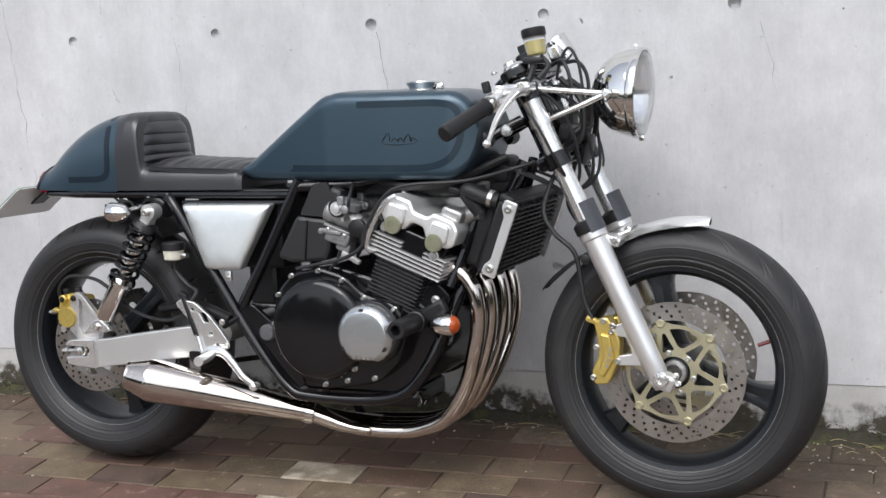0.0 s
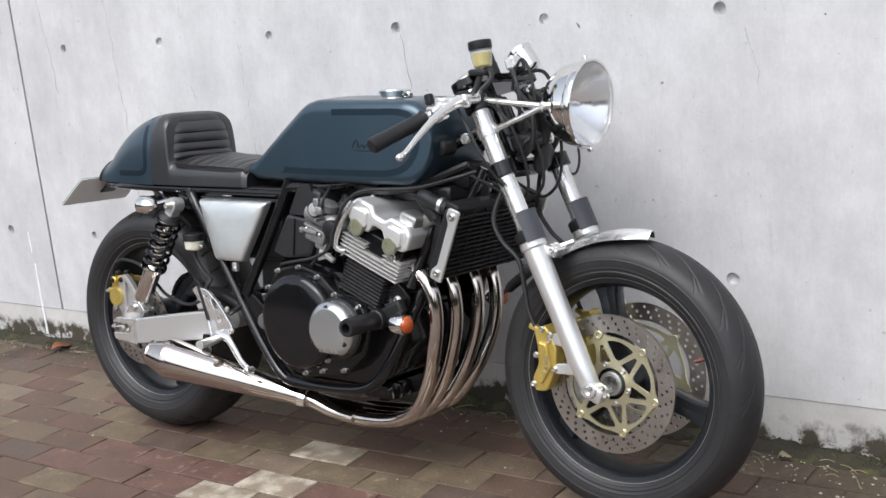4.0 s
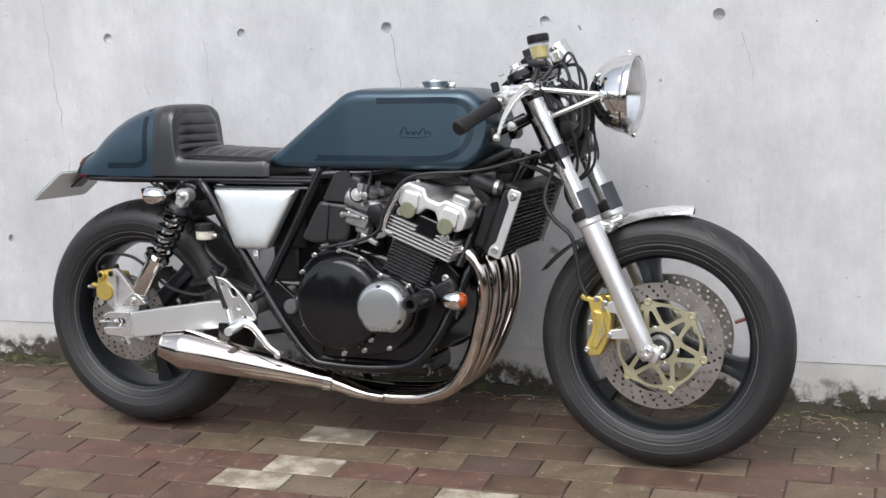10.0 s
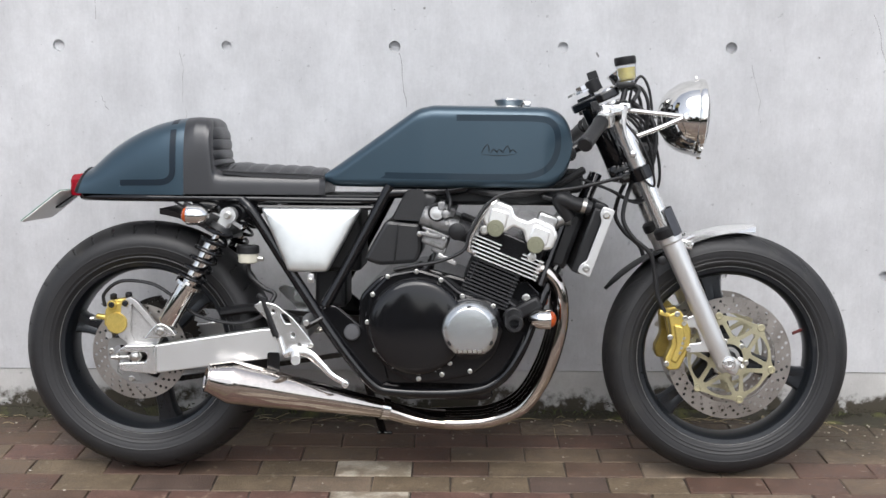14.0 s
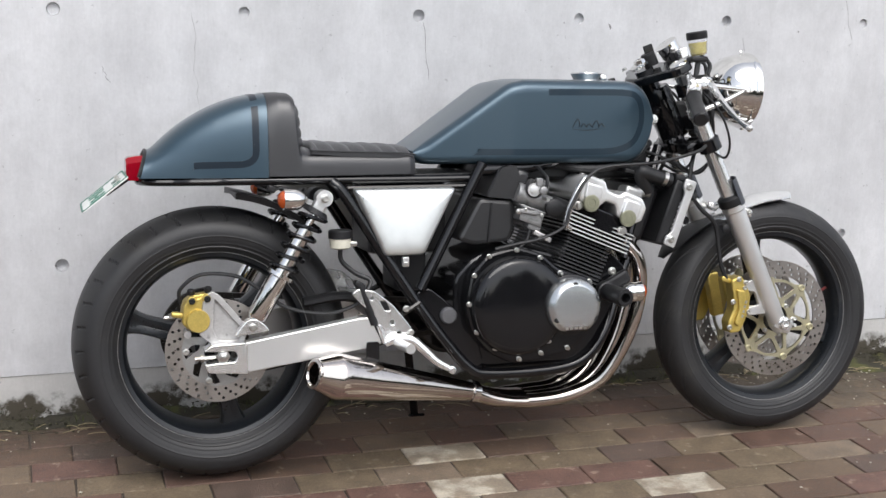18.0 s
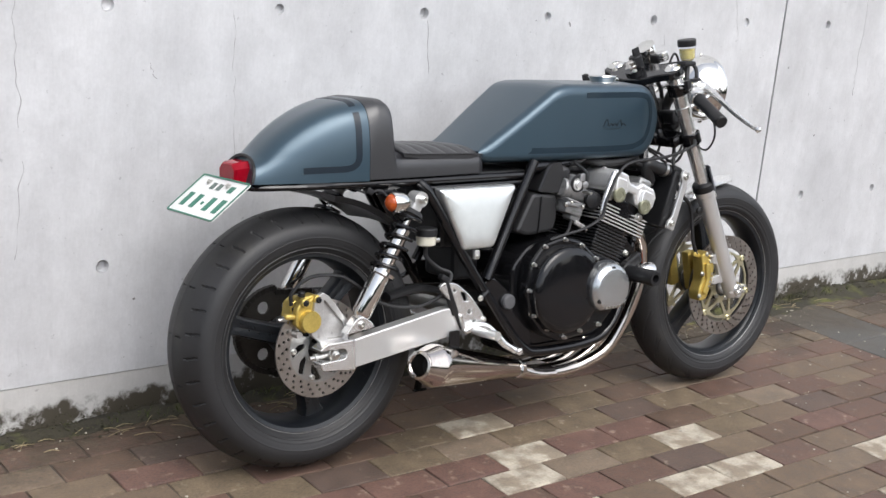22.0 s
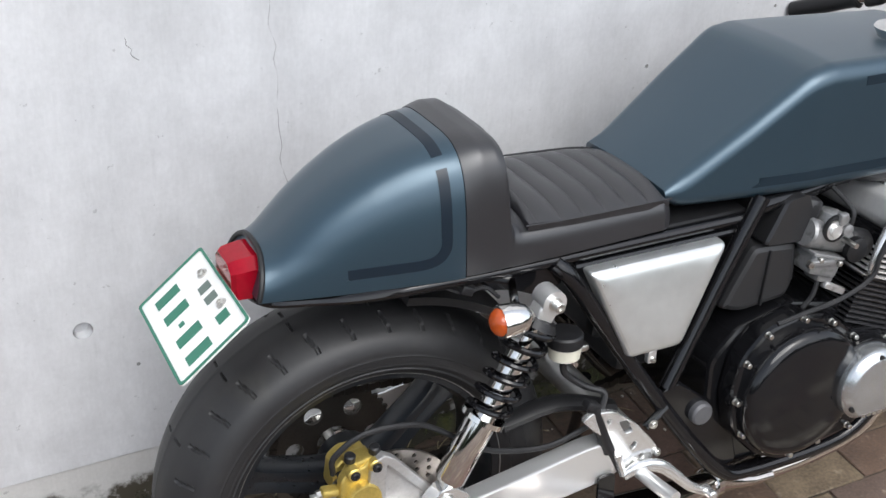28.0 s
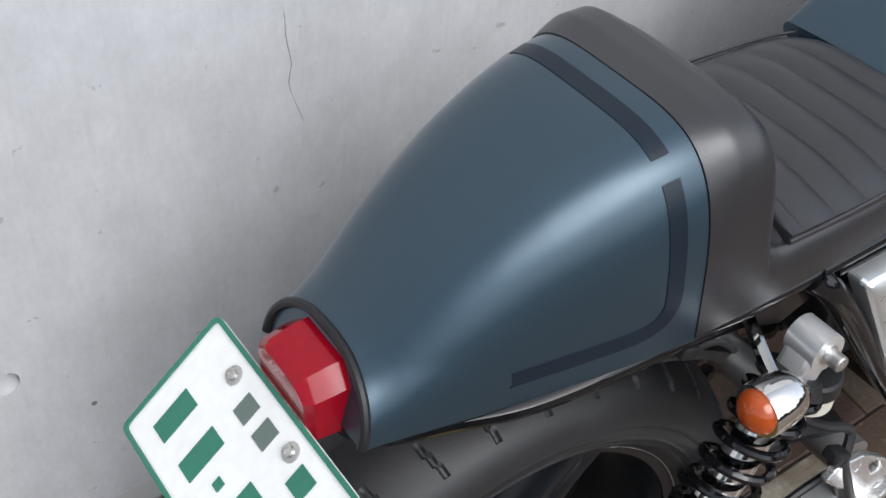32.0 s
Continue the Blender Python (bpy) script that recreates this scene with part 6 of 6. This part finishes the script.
# turn signals
def signal(x, y, z, face, stalk):
    b = side_part("turn_signal", lathe([(0, 0.004), (0.003, 0.010), (0.010, 0.0170), (0.020, 0.0220), (0.032, 0.0240), (0.052, 0.0242), (0.054, 0.0234)], (x, y, z), (face, 0, 0.03), 32), CHROME, bike, "chrome bullet turn signal with amber lens")
    side_part("amber_lens", lathe([(0.052, 0.0205), (0.057, 0.0195), (0.063, 0.0150), (0.067, 0.008), (0.068, 0.0)], (x, y, z), (face, 0, 0.03), 28), AMBER, b)
    side_part("signal_stalk", tube([(x + face * 0.02, y, z), (x + face * 0.015, y * 0.86, z + 0.004), stalk], 0.0065, 8, 4), CHROME, b)


for s in (-1, 1):
    signal(0.194, s * 0.178, 0.667, -1, (0.20, s * 0.10, 0.684))
    signal(0.962, s * 0.172, 0.423, 1, (0.975, s * 0.12, 0.43))
    side_part("signal_wire", tube([(0.17, s * 0.12, 0.672), (0.15, s * 0.115, 0.690), (0.12, s * 0.105, 0.684), (0.09, s * 0.095, 0.696)], 0.003, 6, 6), HOSE, bike)
    side_part("wire_clip", box((0.125, s * 0.108, 0.688), (0.020, 0.012, 0.014), 0.003, (0, 25, 0)), PLASTIC, bike)


# parts that turn with the steering
grp0 = set(bpy.data.objects)


def half_bar(s):
    bar = part("handlebar", tube([(1.166, s * 0.112, 0.922), (1.152, s * 0.17, 0.922), (1.126, s * 0.23, 0.898), (1.082, s * 0.352, 0.848)], 0.011, 14, 6), CHROME, bike, "clip-on handlebar with black grip")
    a, b = Vector((1.124, s * 0.238, 0.895)), Vector((1.078, s * 0.362, 0.844))
    part("grip", lathe([(0, 0.0165), (0.003, 0.0195), (0.012, 0.0165), (0.10, 0.0165), (0.125, 0.0175), ((b - a).length, 0.0175), ((b - a).length + 0.003, 0.014), ((b - a).length + 0.003, 0.0)], a, b - a, 24), PLASTIC, bar, "black rubber grip")
    part("bar_clamp", lathe([(-0.017, 0.025), (-0.015, 0.029), (0.015, 0.029), (0.017, 0.025)], Vector((1.446, s * 0.112, 0.316)) + RAKE * ((0.918 - 0.316) / RAKE.z), RAKE, 24), GLOSS, bar)
    part("switch_pod", join(box((1.138, s * 0.212, 0.905), (0.036, 0.040, 0.038), 0.008, (s * -20, 0, s * 24)), box((1.138, s * 0.200, 0.930), (0.018, 0.02, 0.014), 0.003)), ALUP if s < 0 else PLASTIC, bar)
    part("switch_button", box((1.112, s * 0.205, 0.934), (0.016, 0.016, 0.024), 0.003, (0, -15, 0)), PLASTIC, bar)
    part("lever_perch", join(box((1.166, s * 0.180, 0.926), (0.050, 0.050, 0.026), 0.008, (0, 0, s * 20)), box((1.184, s * 0.160, 0.932), (0.030, 0.060, 0.024), 0.007)), ALUP if s < 0 else PLASTIC, bar)
    part("perch_cap", lathe([(0, 0.016), (0.006, 0.016), (0.008, 0.013), (0.009, 0.0)], (1.178, s * 0.172, 0.940), (-0.2, 0, 1), 20), PLASTIC, bar)
    part("lever", tube([(1.186, s * 0.172, 0.932), (1.182, s * 0.215, 0.922), (1.174, s * 0.265, 0.898), (1.172, s * 0.32, 0.865), (1.178, s * 0.374, 0.834), (1.181, s * 0.396, 0.826)], [0.013, 0.012, 0.0095, 0.0078, 0.0066, 0.0066], 12, 8, True, 0.6), ALUP, bar, "polished aluminium lever")
    part("lever_ball", lathe([(-0.009, 0.002), (-0.007, 0.006), (0, 0.0088), (0.007, 0.006), (0.009, 0.002)], (1.181, s * 0.400, 0.824), (0, 1, 0), 14), ALUP, bar)
    part("bar_cable", tube([(1.165, s * 0.18, 0.92), (1.215, s * 0.20, 0.86), (1.250, s * 0.19, 0.79), (1.262, s * 0.15, 0.745), (1.235, s * 0.125, 0.762)], 0.003, 8, 8), HOSE, bar)


both(half_bar)
res = part("brake_reservoir", lathe([(0, 0.017), (0.003, 0.0205), (0.026, 0.0235), (0.040, 0.0245)], (1.198, -0.120, 0.998), (-0.16, 0.0, 1), 28), PLASTICC, bike, "clear brake fluid reservoir with yellow fluid and black cap")
part("brake_fluid", lathe([(0, 0.011), (0.002, 0.0150), (0.029, 0.0172), (0.0295, 0.0)], (1.1975, -0.120, 1.001), (-0.16, 0.0, 1), 28), FLUID, res)
part("reservoir_cap", lathe([(0, 0.0255), (0.003, 0.0265), (0.016, 0.0265), (0.019, 0.0245), (0.0195, 0.0)], (1.192, -0.120, 1.037), (-0.16, 0.0, 1), 28), PLASTIC, res)
part("reservoir_bracket", join(box((1.192, -0.122, 0.988), (0.046, 0.036, 0.014), 0.005), tube([(1.194, -0.124, 0.988), (1.186, -0.132, 0.955), (1.178, -0.14, 0.938)], 0.007, 10, 4)), PLASTIC, res)
part("reservoir_hose", tube([(1.206, -0.118, 0.996), (1.224, -0.128, 0.975), (1.208, -0.148, 0.948)], 0.0055, 8, 6), HOSE, res)
gauge = part("tachometer", lathe([(-0.030, 0.014), (-0.028, 0.0250), (-0.008, 0.0285), (0.014, 0.0290), (0.015, 0.0310), (0.023, 0.0310), (0.024, 0.0280)], (1.200, 0.041, 1.014), (-0.62, 0.0, 0.78), 28), CHROME, bike, "small chrome rev counter")
part("gauge_face", lathe([(0.0220, 0.0283), (0.0225, 0.0)], (1.200, 0.041, 1.014), (-0.62, 0.0, 0.78), 28), PLATEW, gauge)
part("gauge_bracket", join(tube([(1.20, 0.041, 1.005), (1.19, 0.03, 0.985), (1.165, 0.02, 0.972)], 0.006, 8, 4), box((1.203, 0.005, 1.0), (0.03, 0.034, 0.028), 0.006, (0, -20, 0))), PLASTIC, gauge)
part("warning_lamp_box", box((1.205, -0.014, 1.006), (0.026, 0.030, 0.028), 0.004, (0, -20, 0)), ALUP, gauge)
# headlight
hl = part("headlight", lathe([(0, 0.0), (0.002, 0.022), (0.010, 0.044), (0.026, 0.066), (0.048, 0.083), (0.072, 0.0915), (0.092, 0.0945), (0.094, 0.0965), (0.101, 0.0985), (0.110, 0.0980), (0.1125, 0.0955), (0.111, 0.0925), (0.106, 0.0915)], (1.286, 0, 0.918), (0.998, 0, -0.06), 56, False), CHROME, bike, "chrome bucket headlight with clear lens", 0.6)
part("reflector", lathe([(0.034 + r * r / 0.118, r) for r in (0.0, 0.012, 0.024, 0.036, 0.048, 0.058, 0.068, 0.078, 0.086, 0.0915)], (1.286, 0, 0.918), (0.998, 0, -0.06), 56, False), REFLECT, hl, "bright bowl reflector", 2)
part("headlight_lens", lathe([(0.107, 0.0918), (0.114, 0.086), (0.121, 0.068), (0.125, 0.038), (0.126, 0.0), (0.123, 0.0), (0.122, 0.037), (0.118, 0.066), (0.111, 0.084), (0.106, 0.0905)], (1.286, 0, 0.918), (0.998, 0, -0.06), 48, False), GLASS, hl, "clear fluted glass lens").visible_shadow = False
part("bulb", lathe([(0.05, 0.008), (0.075, 0.008), (0.08, 0.004), (0.081, 0)], (1.286, 0, 0.918), (0.998, 0, -0.06), 14), CHROME, hl)
part("rim_screw", box((1.392, 0, 0.814), (0.012, 0.012, 0.012), 0.003), CHROME, hl)
part("rim_notch", box((1.382, 0, 1.013), (0.008, 0.008, 0.006), 0.002), CHROME, hl)
for s in (-1, 1):
    part("headlight_bracket", tube([(1.176, s * 0.114, 0.930), (1.26, s * 0.112, 0.921), (1.342, s * 0.104, 0.913)], 0.0065, 12, 4), ALUP, hl, "polished bracket rod")
    part("headlight_bracket", tube([(1.205, s * 0.114, 0.858), (1.28, s * 0.112, 0.886), (1.342, s * 0.104, 0.913)], 0.0065, 12, 4), ALUP, hl)
    part("pivot_bolt", lathe([(-0.012, 0.009), (0.010, 0.009), (0.012, 0.006)], (1.342, s * 0.104, 0.913), (0, s, 0), 16), ALUP, hl)
    part("bracket_clamp", lathe([(-0.010, 0.0245), (0.010, 0.0245)], Vector((1.446, s * 0.112, 0.316)) + RAKE * ((0.858 - 0.316) / RAKE.z), RAKE, 24), ALUP, hl)
    part("wiring", tube([(1.22, s * 0.03, 0.95), (1.27, s * 0.045, 0.90), (1.275, s * 0.05, 0.83), (1.24, s * 0.05, 0.79)], 0.0065, 8, 8), HOSE, bike)
    part("wiring", tube([(1.20, s * 0.02, 0.98), (1.235, s * 0.06, 0.985), (1.255, s * 0.07, 0.94), (1.25, s * 0.06, 0.86)], 0.0045, 8, 8), HOSE, bike)
part("wiring", tube([(1.212, -0.03, 0.945), (1.220, -0.03, 0.985), (1.240, -0.03, 1.014), (1.260, -0.03, 0.985), (1.270, -0.03, 0.926), (1.272, -0.03, 0.87)], 0.0035, 8, 8), HOSE, bike)
part("wiring_loom", join(tube([(1.27, 0.0, 0.90), (1.262, 0.02, 0.85), (1.255, 0.0, 0.80)], 0.016, 10, 6), tube([(1.28, -0.03, 0.85), (1.255, -0.05, 0.83), (1.235, -0.04, 0.80)], 0.010, 10, 6), box((1.245, -0.02, 0.83), (0.05, 0.07, 0.04), 0.010), box((1.215, 0.03, 0.86), (0.04, 0.06, 0.05), 0.010)), HOSE, bike, "black wiring loom behind the headlight")
part("horn", lathe([(0, 0.02), (0.004, 0.034), (0.012, 0.036), (0.016, 0.03), (0.02, 0.0)], (1.262, 0.0, 0.795), (1, 0, -0.3), 28), PLASTIC, bike)
part("steering_lock", lathe([(0, 0.013), (0.006, 0.013), (0.008, 0.011), (0.0085, 0.0)], (1.104, -0.060, 0.839), (0, -1, 0), 20), ALUP, bike)
for k, (y, dx) in enumerate(((-0.06, 0.0), (0.05, 0.012), (-0.03, 0.02))):
    part("control_cable", tube([(1.17 + dx, y * 1.8, 0.935), (1.225 + dx, y * 1.6, 0.90), (1.262 + dx, y * 1.4, 0.83), (1.268 + dx, y, 0.74), (1.235, y * 0.9, 0.70), (1.17, y * 0.9, 0.73), (1.09, y * 0.8, 0.76)], 0.0038, 8, 8), HOSE, bike, "black control cable")
# front brake
for s in (-1, 1):
    o = rounded([(1.308, 0.428), (1.338, 0.440), (1.352, 0.418), (1.366, 0.388), (1.362, 0.345), (1.338, 0.292), (1.308, 0.290), (1.302, 0.318), (1.318, 0.352), (1.316, 0.392)], 0.008)
    cal = part("front_caliper", join(plate(o, [], s * 0.076, s * 0.116, 0.004), plate(rounded([(1.322, 0.405), (1.345, 0.40), (1.354, 0.35), (1.330, 0.308), (1.316, 0.315), (1.330, 0.355)], 0.006), [], s * 0.114, s * 0.124, 0.004), box((1.302, s * 0.098, 0.428), (0.030, 0.014, 0.014), 0.004, (0, 20, 0)), box((1.345, s * 0.04, 0.37), (0.034, 0.03, 0.12), 0.006, (0, -12, 0))), GOLD, bike, "gold four-piston front brake caliper")
    for x, z in ((1.314, 0.372), (1.306, 0.306), (1.330, 0.430), (1.350, 0.420)):
        bolt(cal, (x, s * 0.116, z), 0.0055, (0, s, 0), 0.006)
    for i in range(4):
        part("caliper_mark", box((1.338 + 0.003 * i, s * 0.1245, 0.335 + 0.012 * i), (0.006, 0.001, 0.008), 0, (0, 20, 0)), BOLT, cal)
    part("caliper_bracket", plate(rounded([(1.340, 0.414), (1.372, 0.428), (1.400, 0.418), (1.424, 0.352), (1.416, 0.336), (1.358, 0.334), (1.350, 0.348), (1.362, 0.356), (1.392, 0.360), (1.378, 0.396), (1.350, 0.398)], 0.006), [], s * 0.102, s * 0.114, 0.002), ALU, bike, "aluminium lug that holds the caliper")
    for x, z in ((1.347, 0.407), (1.359, 0.344)):
        bolt(bike, (x, s * 0.114, z), 0.006, (0, s, 0), 0.006)
    part("brake_hose", tube([(1.302, s * 0.10, 0.43), (1.285, s * 0.10, 0.47), (1.278, s * 0.10, 0.51), (1.264, s * 0.10, 0.575), (1.222, s * 0.10, 0.615), (1.196, s * 0.095, 0.66), (1.205, s * 0.08, 0.715), (1.226, s * 0.06, 0.765)], 0.0055, 8, 8), HOSE, bike, "black front brake hose")


# front mudguard
def fender_mesh(a0, a1, n, r, hw, lift, bow=0.018):
    rings = []
    for k in range(n + 1):
        a = radians(a0 + (a1 - a0) * k / n)
        rr = r + lift * (k / n)
        ys = [-1 + 2 * j / 12 for j in range(13)]
        w = hw * min(1, 0.35 + 3 * min(k, n - k) / n) if lift else hw
        up = [(FX + (rr - bow * u * u) * math.cos(a), u * w, FZ + (rr - bow * u * u) * math.sin(a)) for u in ys]
        dn = [(FX + (rr - 0.0025 - bow * u * u) * math.cos(a), u * w, FZ + (rr - 0.0025 - bow * u * u) * math.sin(a)) for u in reversed(ys)]
        rings.append(up + dn)
    return loft(rings)


fen = part("front_mudguard", fender_mesh(122, 77, 26, 0.316, 0.046, 0.032), ALUP, bike, "short brushed aluminium front mudguard", 0.8)
part("mudguard_tail", fender_mesh(150, 119, 16, 0.350, 0.044, -0.032, 0.004), PLASTIC, fen)
for s in (-1, 1):
    part("mudguard_stay", join(box((1.350, s * 0.085, 0.602), (0.036, 0.05, 0.020), 0.005, (0, 20, 0)), tube([(1.345, s * 0.07, 0.605), (1.375, s * 0.05, 0.617)], 0.006, 8, 1)), ALUP, fen)
    bolt(fen, (1.356, s * 0.108, 0.604), 0.0055, (0, s, 0), 0.006)
    part("hose_guide", lathe([(0, 0.011), (0.006, 0.011), (0.008, 0.007)], (1.292, s * 0.108, 0.562), (0, s, 0), 16), PLASTIC, fen)

# turn the whole front about the steering axis
steer_from = Vector((low_c.x - 0.045, 0, low_c.z))
turned = Matrix.Translation(steer_from) @ Matrix.Rotation(radians(STEER), 4, RAKE) @ Matrix.Translation(-steer_from)
names = ("front_wheel", "fork_slider", "fork_tube", "clamp_ring", "fork_cap", "lower_clamp", "upper_clamp", "steering_stem")
for ob in list(bpy.data.objects):
    if ob.parent is bike and (ob not in grp0 or ob.name.split(".")[0] in names):
        ob.matrix_basis = turned @ ob.matrix_basis


# ---- moss, grass and litter along the foot of the wall ----
def moss_strip():
    """A low uneven bank of moss and soil in the corner between wall and paving."""
    rnd = random.Random(3)
    rings = []
    n = 900
    for i in range(n + 1):
        x = -5.0 + 9.5 * i / n
        k = noise.noise((x * 2.3, 0, 0)) * 0.5 + noise.noise((x * 9, 3, 0)) * 0.35 + noise.noise((x * 31, 7, 0)) * 0.3
        h = max(0.002, 0.016 + 0.030 * k)
        w = max(0.012, 0.045 + 0.03 * noise.noise((x * 3.1, 9, 0)) + 0.012 * noise.noise((x * 23, 5, 0)))
        spread = min(1, max(0, (x - 0.35) / 0.5))
        w += spread * (0.07 + 0.05 * noise.noise((x * 4.3, 17, 0)) + 0.02 * noise.noise((x * 17, 21, 0)))
        rings.append([(x, WALL_Y + 0.006, -0.01), (x, WALL_Y + 0.004, h + 0.004 * rnd.random()), (x, WALL_Y - 0.010, h * 0.75 + 0.004 * rnd.random()), (x, WALL_Y - w * (0.5 - 0.22 * spread), (h * 0.35 + 0.003 * rnd.random()) * (1 - 0.5 * spread)), (x, WALL_Y - w * 0.8, 0.0035), (x, WALL_Y - w, -0.001), (x, WALL_Y - w, -0.01)])
    return loft(rings)


MOSS = mat("moss_and_soil", (0.034, 0.030, 0.019), 0.95, 0, 0.5, 7, 160, bump=0.9, bscale=160, dirt=((0.080, 0.082, 0.024), 11, 0.52))
moss = part("moss", moss_strip(), MOSS, None, "dark moss and soil along the foot of the wall", 3)
tagged(moss, category="moss", kind="stuff")


def clumps():
    """Small uneven cushions of moss and crumbs of soil along the foot of the wall."""
    rnd = random.Random(8)
    unit = bmesh.new()
    bmesh.ops.create_icosphere(unit, subdivisions=1, radius=1.0)
    pts = [v.co.copy() for v in unit.verts]
    tris = [[v.index for v in f.verts] for f in unit.faces]
    unit.free()
    verts, faces = [], []
    while len(verts) < 12 * 14000:
        x = rnd.uniform(-4.6, 3.4)
        dens = noise.noise((x * 1.4, 20, 0)) + 0.6 * noise.noise((x * 6.0, 4, 0))
        if rnd.uniform(-0.75, 0.45) > dens:
            continue
        r = rnd.uniform(0.0012, 0.0042)
        y = WALL_Y + 0.003 - abs(rnd.gauss(0, 0.022 + 0.02 * max(0.0, dens)))
        z = max(0.001, (0.016 + 0.020 * dens) * rnd.random() - 0.25 * (WALL_Y - y))
        if rnd.random() < 0.45:
            tall = max(0.012, 0.030 + 0.045 * dens + 0.02 * noise.noise((x * 23, 6, 0)))
            y, z, r = WALL_Y + 0.003, rnd.random() ** 1.3 * tall + 0.003, r * 0.75
        base = len(verts)
        for p in pts:
            k = r * rnd.uniform(0.65, 1.25)
            verts.append((x + p.x * k * 1.3, min(y + p.y * k, WALL_Y + 0.004), z + p.z * k * 0.8))
        faces += [[base + q for q in t] for t in tris]
    me = bpy.data.meshes.new("moss_clumps")
    me.from_pydata(verts, [], faces)
    return me


CLUMP = mat("moss_cushions", (0.040, 0.036, 0.021), 0.95, 0, 0.5, 40, 400, bump=0.6, bscale=500, dirt=((0.100, 0.108, 0.030), 5, 0.56), world=True)
crust_mesh = clumps()
crust_mesh.materials.append(CLUMP)
tagged(new("moss_cushions", crust_mesh), "green and brown moss cushions along the foot of the wall", category="moss", kind="stuff")


def blades():
    rnd = random.Random(5)
    bm = bmesh.new()
    for _ in range(1100):
        x = rnd.uniform(-4.5, 3.5)
        if noise.noise((x * 1.9, 41, 0)) < -0.05:
            continue
        y, a = WALL_Y - abs(rnd.gauss(0.012, 0.014)), rnd.uniform(0, 6.3)
        h, w = rnd.uniform(0.005, 0.020), rnd.uniform(0.0008, 0.002)
        dx, dy = math.cos(a), math.sin(a)
        b = rnd.uniform(0.003, 0.016)
        p = [(x - dy * w, y + dx * w, 0.008), (x + dy * w, y - dx * w, 0.008), (x + dx * b * 0.4, min(WALL_Y, y + dy * b * 0.4), 0.01 + h * 0.7), (x + dx * b, min(WALL_Y, y + dy * b), 0.01 + h)]
        v = [bm.verts.new(q) for q in p]
        bm.faces.new((v[0], v[1], v[2]))
        bm.faces.new((v[1], v[3], v[2]))
    return bm


grass = part("grass", blades(), mat("grass_blades", (0.075, 0.090, 0.026), 0.7, 0, 0.5, 5, 60), None, "short green weeds in the corner of wall and paving", 3)
tagged(grass, category="grass", kind="stuff")


def straw():
    rnd = random.Random(15)
    bm = bmesh.new()
    for _ in range(120):
        x, y = rnd.uniform(-3.4, 1.4), WALL_Y - 0.03 - abs(rnd.gauss(0.03, 0.035))
        a, L = rnd.gauss(0, 0.5), rnd.uniform(0.015, 0.09)
        pts = [(x + L * t * math.cos(a), y + L * t * math.sin(a) + 0.004 * math.sin(t * 4 + x), 0.0035 + 0.004 * math.sin(3 * t)) for t in (0, 0.5, 1)]
        bm = join(bm, tube(pts, 0.0009, 4, 3))
    return bm


litter = part("straw", straw(), mat("dry_straw", (0.32, 0.26, 0.15), 0.8, 0, 0.3), None, "dry straw and stalks lying beside the wall", 3)
tagged(litter, category="litter", kind="stuff")


def specks():
    rnd = random.Random(21)
    bm = bmesh.new()
    for _ in range(420):
        near_wall = rnd.random() < 0.6
        x = rnd.uniform(-3.2, 2.2) if rnd.random() < 0.6 else rnd.uniform(0.25, 1.1)
        y = WALL_Y - 0.04 - (abs(rnd.gauss(0, 0.10)) if near_wall else rnd.uniform(0, 1.6))
        r = rnd.uniform(0.0012, 0.0038)
        b = bmesh.new()
        bmesh.ops.create_icosphere(b, subdivisions=1, radius=r)
        bmesh.ops.scale(b, vec=(rnd.uniform(0.7, 1.5), rnd.uniform(0.7, 1.5), 0.6), verts=b.verts)
        bmesh.ops.translate(b, vec=(x, y, r * 0.4), verts=b.verts)
        bm = join(bm, b)
    return bm


grit = part("grit", specks(), mat("pale_grit", (0.42, 0.39, 0.33), 0.9, 0, 0.3, 30, 90), None, "pale grit scattered over the pavers", 3)
tagged(grit, category="grit", kind="stuff")


def leaf(x, y, size, turn, colour, label):
    n = 9
    rows = []
    for i in range(n + 1):
        t = i / n
        w = size * 0.36 * math.sin(math.pi * t ** 0.8) ** 0.8
        lift = 0.006 + 0.010 * math.sin(t * 3) + 0.004 * math.sin(7 * t)
        rows.append([(size * (t - 0.5), -w, lift + 0.25 * w), (size * (t - 0.5), 0, lift), (size * (t - 0.5), w, lift + 0.30 * w)])
    bm = bmesh.new()
    vs = [[bm.verts.new(q) for q in r] for r in rows]
    for a, b in zip(vs, vs[1:]):
        for j in range(2):
            bm.faces.new((a[j], a[j + 1], b[j + 1], b[j]))
    r = bmesh.ops.extrude_face_region(bm, geom=bm.faces[:])
    bmesh.ops.translate(bm, vec=(0, 0, 0.0008), verts=[g for g in r["geom"] if isinstance(g, bmesh.types.BMVert)])
    ob = part("fallen_leaf", bm, mat("dead_leaf", colour, 0.7, 0, 0.35, 30, 200), None, label, 3)
    ob.location, ob.rotation_euler = (x, y, 0.0), (0, 0, turn)
    return tagged(ob, category="leaf")


leaf(-2.312, 2.995, 0.075, 1.1, (0.26, 0.085, 0.03), "curled russet dead leaf lying beside the wall joint")
leaf(0.38, 2.985, 0.034, 0.3, (0.30, 0.25, 0.16), "small tan dead leaf lying on the pavers")
chip = box((0, 0, 0.006), (0.030, 0.020, 0.012), 0.004)
chip = part("stone_chip", chip, mat("white_chip", (0.75, 0.73, 0.70), 0.8), None, "small white stone chip lying on the grey pavers")
chip.location = (1.33, 2.33, 0.0)
tagged(chip, category="stone")


place_bricks()
